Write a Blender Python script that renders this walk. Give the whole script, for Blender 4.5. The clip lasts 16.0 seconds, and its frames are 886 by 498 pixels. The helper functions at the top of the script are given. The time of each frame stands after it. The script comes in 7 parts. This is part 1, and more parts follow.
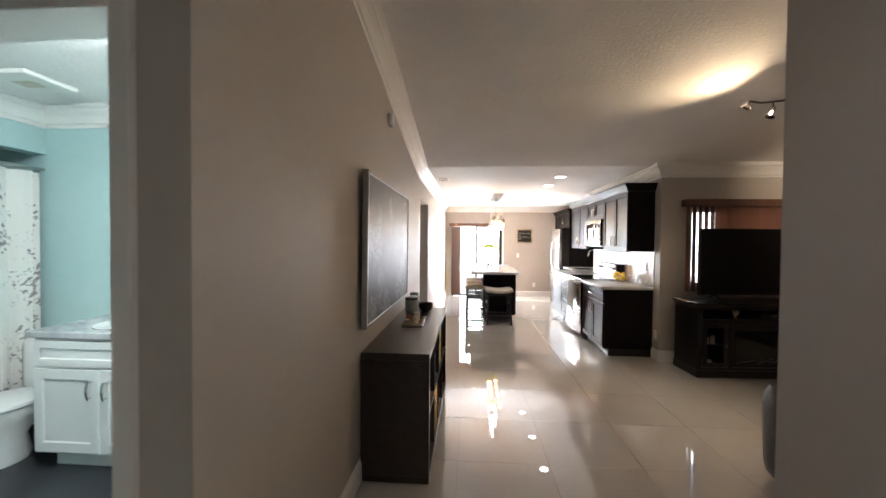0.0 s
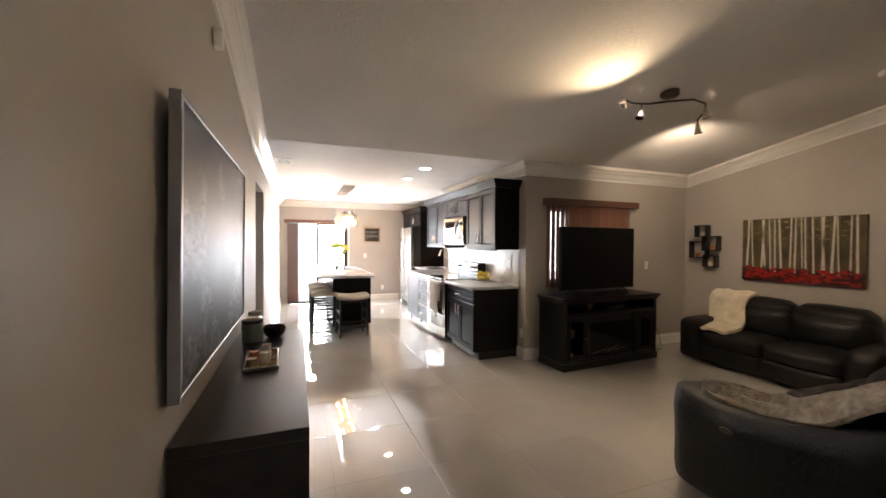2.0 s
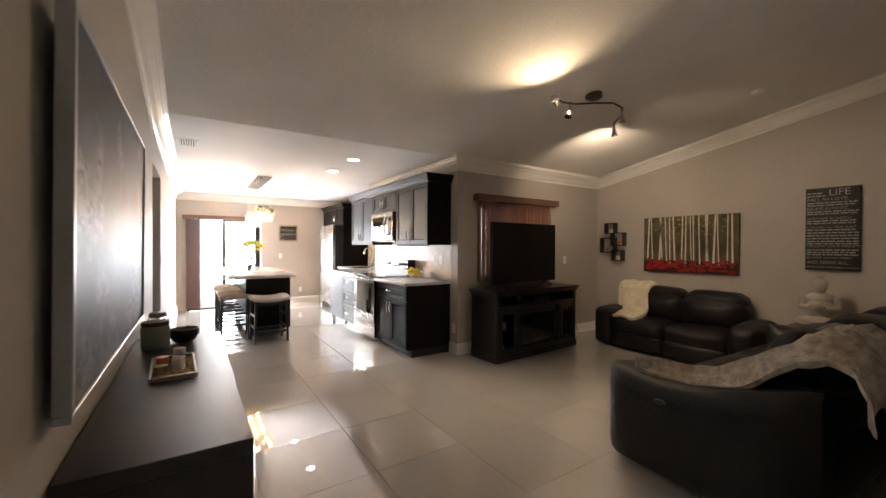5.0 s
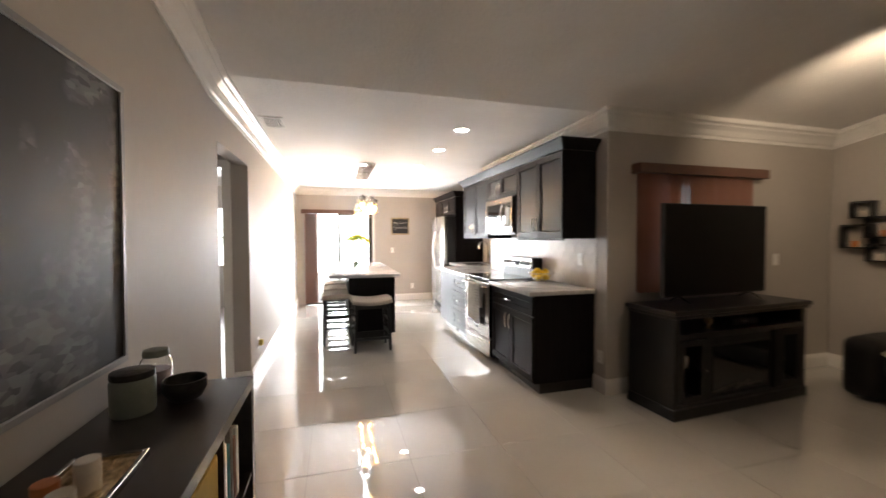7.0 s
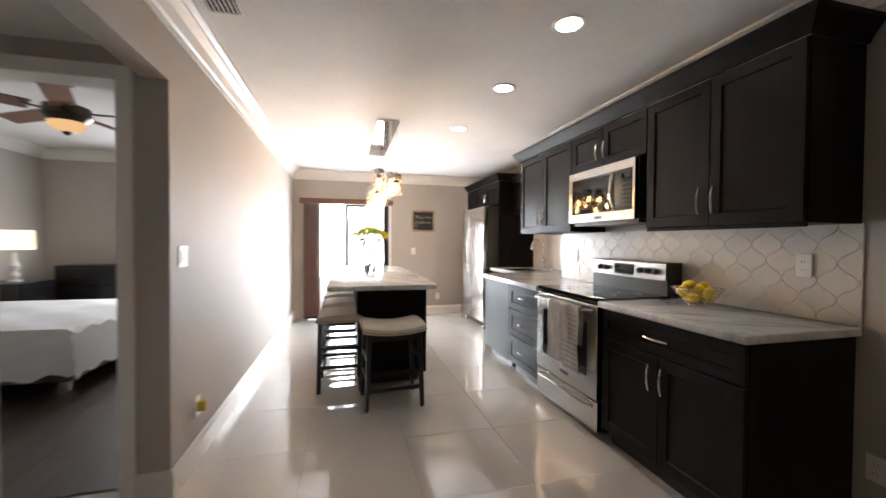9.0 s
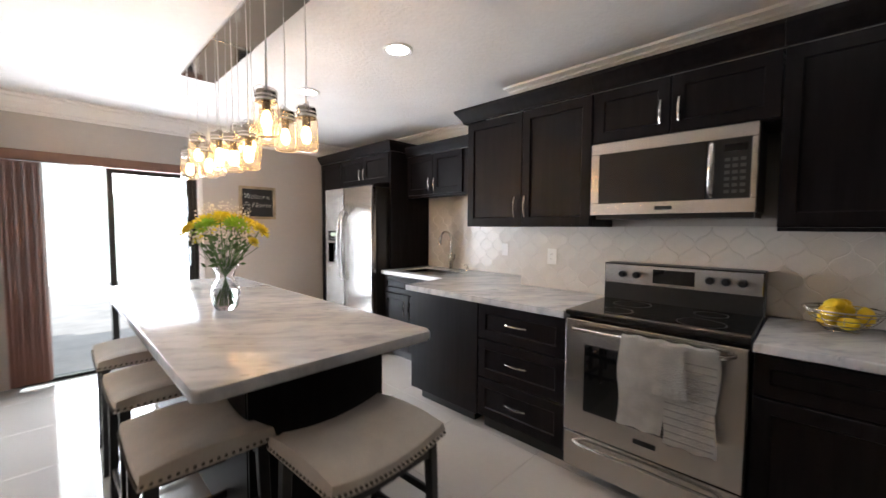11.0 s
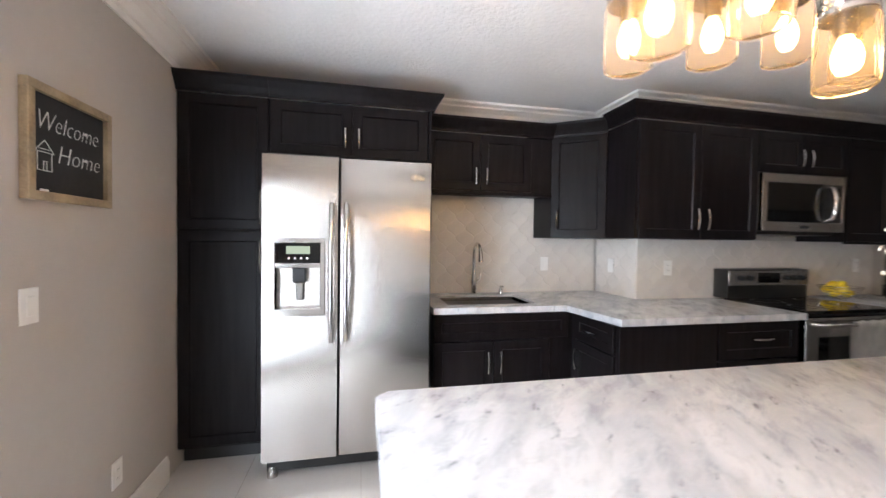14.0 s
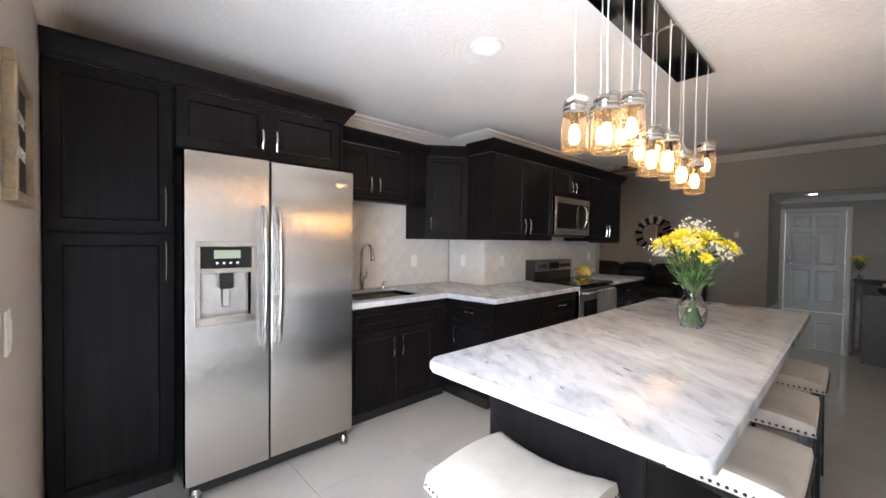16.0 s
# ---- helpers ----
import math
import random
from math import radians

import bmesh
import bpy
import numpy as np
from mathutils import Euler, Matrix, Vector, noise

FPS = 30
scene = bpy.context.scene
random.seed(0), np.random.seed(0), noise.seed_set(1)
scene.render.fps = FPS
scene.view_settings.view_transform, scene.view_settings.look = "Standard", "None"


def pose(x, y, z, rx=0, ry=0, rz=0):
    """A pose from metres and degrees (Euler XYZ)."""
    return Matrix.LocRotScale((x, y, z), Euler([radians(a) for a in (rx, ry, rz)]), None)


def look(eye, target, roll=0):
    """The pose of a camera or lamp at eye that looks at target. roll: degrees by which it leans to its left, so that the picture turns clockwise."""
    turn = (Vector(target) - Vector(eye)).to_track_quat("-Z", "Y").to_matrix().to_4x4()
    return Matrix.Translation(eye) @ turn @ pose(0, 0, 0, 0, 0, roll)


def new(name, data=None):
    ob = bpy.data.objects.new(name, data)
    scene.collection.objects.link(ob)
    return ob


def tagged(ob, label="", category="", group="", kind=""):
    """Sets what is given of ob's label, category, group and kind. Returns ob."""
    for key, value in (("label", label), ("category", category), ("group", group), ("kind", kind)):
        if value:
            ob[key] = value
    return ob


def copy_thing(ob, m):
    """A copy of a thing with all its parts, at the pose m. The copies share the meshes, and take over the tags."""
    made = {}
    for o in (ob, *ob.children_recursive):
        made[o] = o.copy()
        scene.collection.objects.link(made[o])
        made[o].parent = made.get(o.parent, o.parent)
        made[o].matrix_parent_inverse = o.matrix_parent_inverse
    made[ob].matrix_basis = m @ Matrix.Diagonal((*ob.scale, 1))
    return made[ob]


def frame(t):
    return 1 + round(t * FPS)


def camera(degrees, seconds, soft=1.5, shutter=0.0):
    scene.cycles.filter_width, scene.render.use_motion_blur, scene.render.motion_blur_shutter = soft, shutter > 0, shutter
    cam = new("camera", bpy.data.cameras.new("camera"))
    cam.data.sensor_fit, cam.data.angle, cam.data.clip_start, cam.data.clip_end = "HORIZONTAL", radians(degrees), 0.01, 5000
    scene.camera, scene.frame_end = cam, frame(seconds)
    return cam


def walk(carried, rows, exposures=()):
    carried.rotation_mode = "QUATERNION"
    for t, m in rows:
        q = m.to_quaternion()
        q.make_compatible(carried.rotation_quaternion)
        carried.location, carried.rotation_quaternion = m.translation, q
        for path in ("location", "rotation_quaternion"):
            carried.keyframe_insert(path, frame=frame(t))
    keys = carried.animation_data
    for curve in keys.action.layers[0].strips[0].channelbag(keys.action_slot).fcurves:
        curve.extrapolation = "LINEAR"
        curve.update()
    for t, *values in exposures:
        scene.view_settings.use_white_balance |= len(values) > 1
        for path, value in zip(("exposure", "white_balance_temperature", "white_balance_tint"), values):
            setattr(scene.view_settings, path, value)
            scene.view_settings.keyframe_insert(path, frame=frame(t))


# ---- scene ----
cam = camera(98.5, 16.0, shutter=0.5)
PATH = [
    (0, (0.213, 0.229, 1.497), (0.073, 2.224, 1.455), 0.5),
    (0.5, (0.206, 0.479, 1.486), (0.146, 2.478, 1.446), 0.3),
    (1, (0.165, 0.744, 1.45), (0.395, 2.73, 1.418), 0.4),
    (1.5, (0.076, 0.919, 1.443), (0.573, 2.856, 1.413), 0.5),
    (2, (-0.065, 1.107, 1.461), (0.647, 2.976, 1.429), 0.4),
    (2.5, (-0.148, 1.191, 1.435), (0.727, 2.989, 1.406), 0.3),
    (3, (-0.22, 1.229, 1.379), (0.801, 2.949, 1.358), 0.4),
    (3.5, (-0.253, 1.226, 1.355), (0.824, 2.911, 1.341), 0.3),
    (4, (-0.295, 1.247, 1.335), (0.807, 2.917, 1.326), 0.2),
    (6.3, (0.109, 1.728, 1.41), (1.13, 3.447, 1.36), 0.5),
    (6.5, (0.146, 1.935, 1.395), (1.052, 3.718, 1.345), 0.1),
    (7, (0.321, 2.385, 1.392), (0.862, 4.309, 1.333), -0.2),
    (7.5, (0.453, 2.844, 1.359), (0.729, 4.824, 1.303), -0.3),
    (8, (0.533, 3.373, 1.314), (0.724, 5.363, 1.265), -0.3),
    (8.3, (0.515, 3.596, 1.281), (0.712, 5.586, 1.248), -0.1),
    (8.5, (0.508, 3.764, 1.304), (0.711, 5.753, 1.253), 0.1),
    (9, (0.384, 4.166, 1.287), (0.875, 6.104, 1.249), 0.4),
    (9.5, (0.268, 4.636, 1.301), (1.036, 6.482, 1.247), 0.6),
    (11.8, (-0.124, 7.032, 1.387), (1.619, 8.008, 1.284), 0.3),
    (12, (-0.144, 7.291, 1.374), (1.665, 8.138, 1.282), 0.4),
    (12.5, (-0.156, 7.951, 1.34), (1.768, 8.494, 1.285), 0.8),
    (13, (-0.13, 8.728, 1.331), (1.855, 8.974, 1.286), 1.0),
    (13.5, (-0.009, 9.32, 1.351), (1.99, 9.285, 1.302), 0.9),
    (14, (0.073, 9.828, 1.347), (2.026, 9.403, 1.303), 0.8),
    (14.5, (0.141, 10.166, 1.373), (1.969, 9.358, 1.318), 0.9),
    (15, (0.138, 10.403, 1.386), (1.792, 9.28, 1.343), 0.8),
    (15.5, (0.089, 10.593, 1.388), (1.583, 9.264, 1.341), 0.8),
    (16, (0.053, 10.70, 1.372), (1.519, 9.340, 1.326), 0.7),
]
walk(cam, [(t, look(eye, target, roll)) for t, eye, target, roll in PATH], exposures=[(0.0, 1.32, 6400, 15), (2.0, 1.30, 6550, 15), (4.2, 1.26, 6600, 15), (7.0, 1.12, 6600, 14), (9.0, 0.58, 6350, 13), (12.0, 0.12, 6000, 13), (14.5, 0.08, 5950, 13), (16.0, 0.0, 5900, 13)])

# ---- world, sun, large lights ----
SUN_EL, SUN_AZ = radians(52), radians(200)
world = bpy.data.worlds.new("world")
scene.world = world
world.use_nodes = True
wn = world.node_tree
sky = wn.nodes.new("ShaderNodeTexSky")
sky.sky_type, sky.sun_disc = "NISHITA", False
sky.sun_elevation, sky.sun_rotation = SUN_EL, SUN_AZ
wn.links.new(sky.outputs[0], wn.nodes["Background"].inputs[0])
wn.nodes["Background"].inputs[1].default_value = 0.12
sun = new("sun", bpy.data.lights.new("sun", "SUN"))
sun.data.energy, sun.data.angle, sun.data.color = 3.0, radians(0.6), (1.0, 0.95, 0.88)
sun.matrix_world = look((-2.1, -5.8, 7.9), (0, 0, 0))


def area_lamp(name, eye, target, w, h, watts, color=(1, 1, 1)):
    ob = new(name, bpy.data.lights.new(name, "AREA"))
    ob.data.shape, ob.data.size, ob.data.size_y = "RECTANGLE", w, h
    ob.data.energy, ob.data.color = watts, color
    ob.matrix_world = look(eye, target)
    return ob


def spot_lamp(name, eye, target, watts, cone, color=(1, 1, 1), blend=0.5, size=0.03):
    ob = new(name, bpy.data.lights.new(name, "SPOT"))
    ob.data.energy, ob.data.spot_size, ob.data.spot_blend = watts, radians(cone), blend
    ob.data.color, ob.data.shadow_soft_size = color, size
    ob.matrix_world = look(eye, target)
    return ob


area_lamp("sky_slider", (0.62, 10.95, 1.05), (1.7, 7.5, 1.15), 0.86, 1.85, 80, (0.90, 0.96, 1.0))
area_lamp("sky_bedroom_window", (-1.75, 10.93, 1.4), (-1.9, 8, 0.8), 1.0, 1.1, 38, (0.95, 0.98, 1.0))
WARM = (1.0, 0.76, 0.45)
spot_lamp("track_lamp", (2.42, 3.53, 2.52), (0.6, 2.5, 2.80), 15, 140, (1.0, 0.76, 0.46), 0.9, 0.05)
spot_lamp("track_lamp", (2.66, 3.55, 2.62), (3.2, 3.9, 0.0), 46, 115, (1.0, 0.78, 0.52), 1.0, 0.02)
spot_lamp("track_lamp", (3.29, 3.42, 2.64), (5.4, 2.7, 0.5), 50, 135, (1.0, 0.78, 0.52), 1.0, 0.02)
spot_lamp("track_lamp", (3.56, 3.74, 2.46), (5.0, 5.1, 2.28), 22, 115, (1.0, 0.80, 0.56), 1.0, 0.08)

# ---- materials ----


def mat(name, color, rough=0.5, metal=0.0, var=0.12, scale=3.0, bump=0.0, bump_scale=60.0, spec=0.5,
        obj_var=0.0, coat=0.0, color2=None, stretch=None):
    m = bpy.data.materials.new(name)
    m.use_nodes = True
    nt = m.node_tree
    n, l = nt.nodes, nt.links
    b = n["Principled BSDF"]
    b.inputs["Roughness"].default_value = rough
    b.inputs["Metallic"].default_value = metal
    b.inputs["Specular IOR Level"].default_value = spec
    b.inputs["Coat Weight"].default_value = coat
    b.inputs["Coat Roughness"].default_value = 0.02
    tc = n.new("ShaderNodeTexCoord")
    mp = n.new("ShaderNodeMapping")
    l.new(tc.outputs["Object"], mp.inputs[0])
    if stretch:
        mp.inputs["Scale"].default_value = stretch
    n1 = n.new("ShaderNodeTexNoise")
    n1.inputs["Scale"].default_value, n1.inputs["Detail"].default_value = scale, 6
    n2 = n.new("ShaderNodeTexNoise")
    n2.inputs["Scale"].default_value, n2.inputs["Detail"].default_value = scale * 14, 4
    for nn in (n1, n2):
        l.new(mp.outputs[0], nn.inputs[0])
    mixf = n.new("ShaderNodeMath")
    mixf.operation = "MULTIPLY_ADD"
    l.new(n2.outputs[0], mixf.inputs[0])
    mixf.inputs[1].default_value = 0.4
    l.new(n1.outputs[0], mixf.inputs[2])
    ramp = n.new("ShaderNodeValToRGB")
    c2 = color2 or tuple(min(1, c * (1 + var)) for c in color)
    c1 = color if color2 else tuple(c * (1 - var) for c in color)
    ramp.color_ramp.elements[0].position, ramp.color_ramp.elements[1].position = 0.5, 0.9
    ramp.color_ramp.elements[0].color, ramp.color_ramp.elements[1].color = (*c1, 1), (*c2, 1)
    l.new(mixf.outputs[0], ramp.inputs[0])
    col = ramp.outputs[0]
    if obj_var:
        oi = n.new("ShaderNodeObjectInfo")
        mr = n.new("ShaderNodeMapRange")
        mr.inputs[3].default_value, mr.inputs[4].default_value = 1 - obj_var, 1 + obj_var
        l.new(oi.outputs["Random"], mr.inputs[0])
        hs = n.new("ShaderNodeHueSaturation")
        l.new(mr.outputs[0], hs.inputs["Value"])
        l.new(col, hs.inputs["Color"])
        col = hs.outputs[0]
    l.new(col, b.inputs["Base Color"])
    rr = n.new("ShaderNodeMapRange")
    k = 0.03 if metal > 0.5 or rough < 0.4 else 0.2
    rr.inputs[3].default_value, rr.inputs[4].default_value = max(0.0, rough * (1 - k)), min(1, rough * (1 + k))
    l.new(n1.outputs[0], rr.inputs[0])
    l.new(rr.outputs[0], b.inputs["Roughness"])
    if bump:
        bn = n.new("ShaderNodeTexNoise")
        bn.inputs["Scale"].default_value, bn.inputs["Detail"].default_value = bump_scale, 5
        l.new(mp.outputs[0], bn.inputs[0])
        bp = n.new("ShaderNodeBump")
        bp.inputs["Strength"].default_value, bp.inputs["Distance"].default_value = bump, 0.01
        l.new(bn.outputs[0], bp.inputs["Height"])
        l.new(bp.outputs[0], b.inputs["Normal"])
    return m


def emit(name, color, strength):
    m = bpy.data.materials.new(name)
    m.use_nodes = True
    nt = m.node_tree
    nt.nodes.remove(nt.nodes["Principled BSDF"])
    e = nt.nodes.new("ShaderNodeEmission")
    e.inputs[0].default_value, e.inputs[1].default_value = (*color, 1), strength
    nt.links.new(e.outputs[0], nt.nodes["Material Output"].inputs[0])
    return m


def glass(name, color=(1, 1, 1), rough=0.0, ior=1.45, thin=False):
    m = bpy.data.materials.new(name)
    m.use_nodes = True
    b = m.node_tree.nodes["Principled BSDF"]
    b.inputs["Base Color"].default_value = (*color, 1)
    b.inputs["Transmission Weight"].default_value = 1
    b.inputs["Roughness"].default_value = rough
    b.inputs["IOR"].default_value = 1.02 if thin else ior
    return m


def marble():
    m = mat("white_marble", (0.74, 0.73, 0.72), 0.15, var=0.05, scale=2, spec=0.38)
    nt = m.node_tree
    n, l = nt.nodes, nt.links
    b = n["Principled BSDF"]
    tc = n.new("ShaderNodeTexCoord")
    mp = n.new("ShaderNodeMapping")
    mp0 = n.new("ShaderNodeMapping")
    mp0.inputs["Rotation"].default_value = (0, 0, radians(38))
    mp.inputs["Scale"].default_value = (1.6, 4.2, 1.6)
    l.new(tc.outputs["Object"], mp0.inputs[0])
    l.new(mp0.outputs[0], mp.inputs[0])

    def cloud(scale, detail, rough, dist, stops):
        """Noise turned into a veil of two greys between two levels."""
        a = n.new("ShaderNodeTexNoise")
        a.inputs["Scale"].default_value, a.inputs["Detail"].default_value = scale, detail
        a.inputs["Roughness"].default_value, a.inputs["Distortion"].default_value = rough, dist
        l.new(mp.outputs[0], a.inputs[0])
        r = n.new("ShaderNodeValToRGB")
        e = r.color_ramp.elements
        (e[0].position, c0), (e[1].position, c1) = stops
        e[0].color, e[1].color = (*c0, 1), (*c1, 1)
        l.new(a.outputs[0], r.inputs[0])
        return r.outputs[0]
    col = cloud(1.5, 8, 0.62, 0.7, ((0.34, (0.39, 0.40, 0.425)), (0.60, (0.575, 0.578, 0.585))))
    for veil in (cloud(4.5, 10, 0.68, 0.4, ((0.30, (0.60, 0.61, 0.64)), (0.50, (1, 1, 1)))),
                 cloud(9.0, 5, 0.6, 0.2, ((0.27, (0.36, 0.36, 0.38)), (0.36, (1, 1, 1))))):
        mx = n.new("ShaderNodeMix")
        mx.data_type, mx.blend_type = "RGBA", "MULTIPLY"
        mx.inputs[0].default_value = 0.75
        l.new(col, mx.inputs[6])
        l.new(veil, mx.inputs[7])
        col = mx.outputs[2]
    l.new(col, b.inputs["Base Color"])
    return m


M_WALL = mat("greige_wall_paint", (0.455, 0.418, 0.380), 0.6, var=0.04, scale=1.5, bump=0.12, bump_scale=140)
M_CEIL = mat("white_ceiling_knockdown", (0.79, 0.77, 0.75), 0.85, var=0.04, scale=2, bump=0.4, bump_scale=45)
M_TRIM = mat("white_gloss_trim", (0.80, 0.78, 0.75), 0.3, var=0.03, scale=4)
M_TILE = mat("polished_porcelain", (0.55, 0.52, 0.482), 0.004, var=0.03, scale=2.5, spec=0.9, coat=1.0, obj_var=0.02)
M_TILE.node_tree.nodes["Principled BSDF"].inputs["Coat Roughness"].default_value = 0.0
M_TILE.node_tree.nodes["Principled BSDF"].inputs["Coat IOR"].default_value = 1.62
M_GROUT = mat("grout", (0.30, 0.28, 0.25), 0.9, var=0.1, scale=20)
M_ESP = mat("espresso_cabinet", (0.0080, 0.0064, 0.0070), 0.36, var=0.35, scale=5, spec=0.11, stretch=(6, 6, 0.5), bump=0.03, bump_scale=60)
M_ESPW = mat("espresso_woodgrain", (0.022, 0.014, 0.011), 0.3, var=0.4, scale=4, bump=0.05, bump_scale=80, stretch=(5, 0.5, 5))
M_STEEL = mat("brushed_steel", (0.50, 0.472, 0.440), 0.26, 1.0, var=0.025, scale=2)
sb = M_STEEL.node_tree.nodes["Principled BSDF"]
sb.inputs["Anisotropic"].default_value = 0.92
grain_dir = M_STEEL.node_tree.nodes.new("ShaderNodeCombineXYZ")
grain_dir.inputs[1].default_value = 1.0
M_STEEL.node_tree.links.new(grain_dir.outputs[0], sb.inputs["Tangent"])
M_CHROME = mat("satin_nickel", (0.66, 0.64, 0.61), 0.16, 1.0, var=0.05, scale=9)
M_CANOPY = mat("polished_canopy_steel", (0.62, 0.61, 0.59), 0.07, 1.0, var=0.04, scale=5)
M_BLACKG = mat("black_glass", (0.006, 0.006, 0.006), 0.04, var=0.1)
M_SCREEN = mat("matt_black_screen", (0.004, 0.004, 0.0045), 0.42, var=0.1, spec=0.2)
M_BLACK = mat("black_plastic", (0.012, 0.012, 0.012), 0.35, var=0.2, bump=0.05)
M_BLACKW = mat("black_painted_wood", (0.008, 0.007, 0.007), 0.3, var=0.3, scale=6, bump=0.06, bump_scale=70)
M_MARBLE = marble()
M_ARAB = mat("ivory_glazed_tile", (0.66, 0.62, 0.57), 0.26, var=0.04, scale=6, obj_var=0.035, bump=0.1, bump_scale=12)
M_ARGROUT = mat("ivory_grout", (0.72, 0.68, 0.63), 0.85, var=0.05, scale=30)
M_LEATHER = mat("black_leather", (0.0085, 0.008, 0.0088), 0.46, var=0.25, scale=8, bump=0.3, bump_scale=45, spec=0.3)
M_LINEN = mat("beige_linen", (0.55, 0.49, 0.42), 0.9, var=0.08, scale=8, bump=0.3, bump_scale=320)
M_BLIND = mat("brown_vinyl_slat", (0.30, 0.15, 0.105), 0.45, var=0.1, scale=3)
tr = M_BLIND.node_tree.nodes.new("ShaderNodeBsdfTranslucent")
tr.inputs[0].default_value = (0.62, 0.36, 0.28, 1)
mxs = M_BLIND.node_tree.nodes.new("ShaderNodeMixShader")
mxs.inputs[0].default_value = 0.28
M_BLIND.node_tree.links.new(M_BLIND.node_tree.nodes["Principled BSDF"].outputs[0], mxs.inputs[1])
M_BLIND.node_tree.links.new(tr.outputs[0], mxs.inputs[2])
M_BLIND.node_tree.links.new(mxs.outputs[0], M_BLIND.node_tree.nodes["Material Output"].inputs[0])
M_VAL = mat("brown_valance", (0.14, 0.070, 0.048), 0.4, var=0.15, scale=5)
M_ALU = mat("bronze_door_frame", (0.03, 0.028, 0.026), 0.4, 0.6)
M_GLASS = glass("clear_glass")
M_PANE = glass("window_pane", thin=True)
M_WHITEP = mat("white_plastic", (0.80, 0.79, 0.76), 0.3, var=0.03)
M_FUR = mat("cream_fur", (0.72, 0.64, 0.50), 0.95, var=0.15, scale=12, bump=0.9, bump_scale=90)
M_THROW = mat("taupe_plush_throw", (0.22, 0.18, 0.145), 0.95, color2=(0.46, 0.40, 0.32), scale=26, bump=0.9, bump_scale=60)
M_STONE = mat("pale_stone", (0.42, 0.38, 0.34), 0.7, var=0.15, scale=9, bump=0.3)
M_TEAL = mat("teal_bathroom_paint", (0.42, 0.58, 0.58), 0.6, var=0.03, bump=0.1, bump_scale=140)
M_WHITE = mat("white_cabinet", (0.78, 0.79, 0.78), 0.35, var=0.03)
M_CERAM = mat("white_ceramic", (0.82, 0.82, 0.81), 0.1, var=0.02)
M_WOODFL = mat("dark_laminate_plank", (0.060, 0.037, 0.028), 0.42, var=0.4, scale=4, obj_var=0.2, stretch=(6, 0.6, 1), bump=0.05)
M_DUVET = mat("white_duvet", (0.80, 0.80, 0.81), 0.9, var=0.04, scale=6, bump=0.5, bump_scale=9)
M_SHADE = emit("lit_lamp_shade", (1.0, 0.80, 0.50), 1.3)
M_BULB = emit("filament_bulb", (1.0, 0.58, 0.23), 48)
M_JAR = glass("clear_jar_glass_with_glow", (1.0, 0.985, 0.95), 0.03, ior=1.07)
# clear jars: a warm translucent share puts the bulbs' bloom into the glass
jt = M_JAR.node_tree
jtr = jt.nodes.new("ShaderNodeBsdfTranslucent")
jtr.inputs[0].default_value = (1.0, 0.82, 0.56, 1)
jmx = jt.nodes.new("ShaderNodeMixShader")
jmx.inputs[0].default_value = 0.045
jt.links.new(jt.nodes["Principled BSDF"].outputs[0], jmx.inputs[1])
jt.links.new(jtr.outputs[0], jmx.inputs[2])
jt.links.new(jmx.outputs[0], jt.nodes["Material Output"].inputs[0])
M_LED = emit("recessed_led", (1.0, 0.95, 0.88), 14)
M_HALO = emit("halogen_face", (1.0, 0.80, 0.52), 25)
# emission for the added sheet that stands in for overexposed daylight outside
M_OUT = emit("outdoor_glow_sheet", (0.93, 1.0, 0.95), 2.5)
M_LEMON = mat("lemon_peel", (0.85, 0.60, 0.02), 0.4, var=0.1, scale=20, bump=0.2, bump_scale=60)
M_CHALK = mat("chalkboard", (0.012, 0.012, 0.013), 0.7, var=0.5, scale=5)
M_CHALKW = mat("chalk_lettering", (0.62, 0.62, 0.6), 0.9, var=0.2, scale=40)
M_GOLDFR = mat("champagne_wood_frame", (0.32, 0.25, 0.16), 0.45, 0.2, var=0.3, scale=9, bump=0.15)
M_SILVFR = mat("silver_grey_frame", (0.33, 0.33, 0.34), 0.35, 0.5, var=0.1, scale=8)
M_LEAF = mat("stem_green", (0.07, 0.14, 0.035), 0.5, var=0.35, scale=20)
M_YEL = mat("yellow_petal", (0.78, 0.64, 0.025), 0.6, var=0.12, scale=20)
M_LIME = mat("lime_petal", (0.28, 0.48, 0.03), 0.6, var=0.15, scale=20)
M_BABY = mat("cream_baby_breath", (0.66, 0.60, 0.52), 0.8, var=0.1, scale=30)
M_WATER = glass("water", (0.92, 0.97, 0.94), ior=1.33)
M_GREY = mat("light_grey_text", (0.36, 0.35, 0.34), 0.8, var=0.15, scale=30)
M_KEY = mat("dim_keypad_print", (0.09, 0.09, 0.088), 0.6, var=0.1)
M_MIRROR = mat("mirror_silver", (0.88, 0.88, 0.88), 0.01, 1.0, var=0.01)
M_COPPER = mat("copper_candle_glow", (0.55, 0.20, 0.08), 0.4, 0.3, var=0.2)
M_TOWEL = mat("white_cotton_towel", (0.62, 0.60, 0.57), 0.95, var=0.12, scale=15, bump=0.6, bump_scale=180)
M_TOWELG = mat("grey_cotton_stripe", (0.36, 0.34, 0.32), 0.95, var=0.1, scale=15, bump=0.6, bump_scale=180)
M_CERG = mat("sage_ceramic", (0.20, 0.23, 0.20), 0.35, var=0.12, scale=10)
M_DARKC = mat("dark_hammered_bowl", (0.035, 0.033, 0.03), 0.4, 0.4, var=0.5, scale=25, bump=0.4, bump_scale=40)
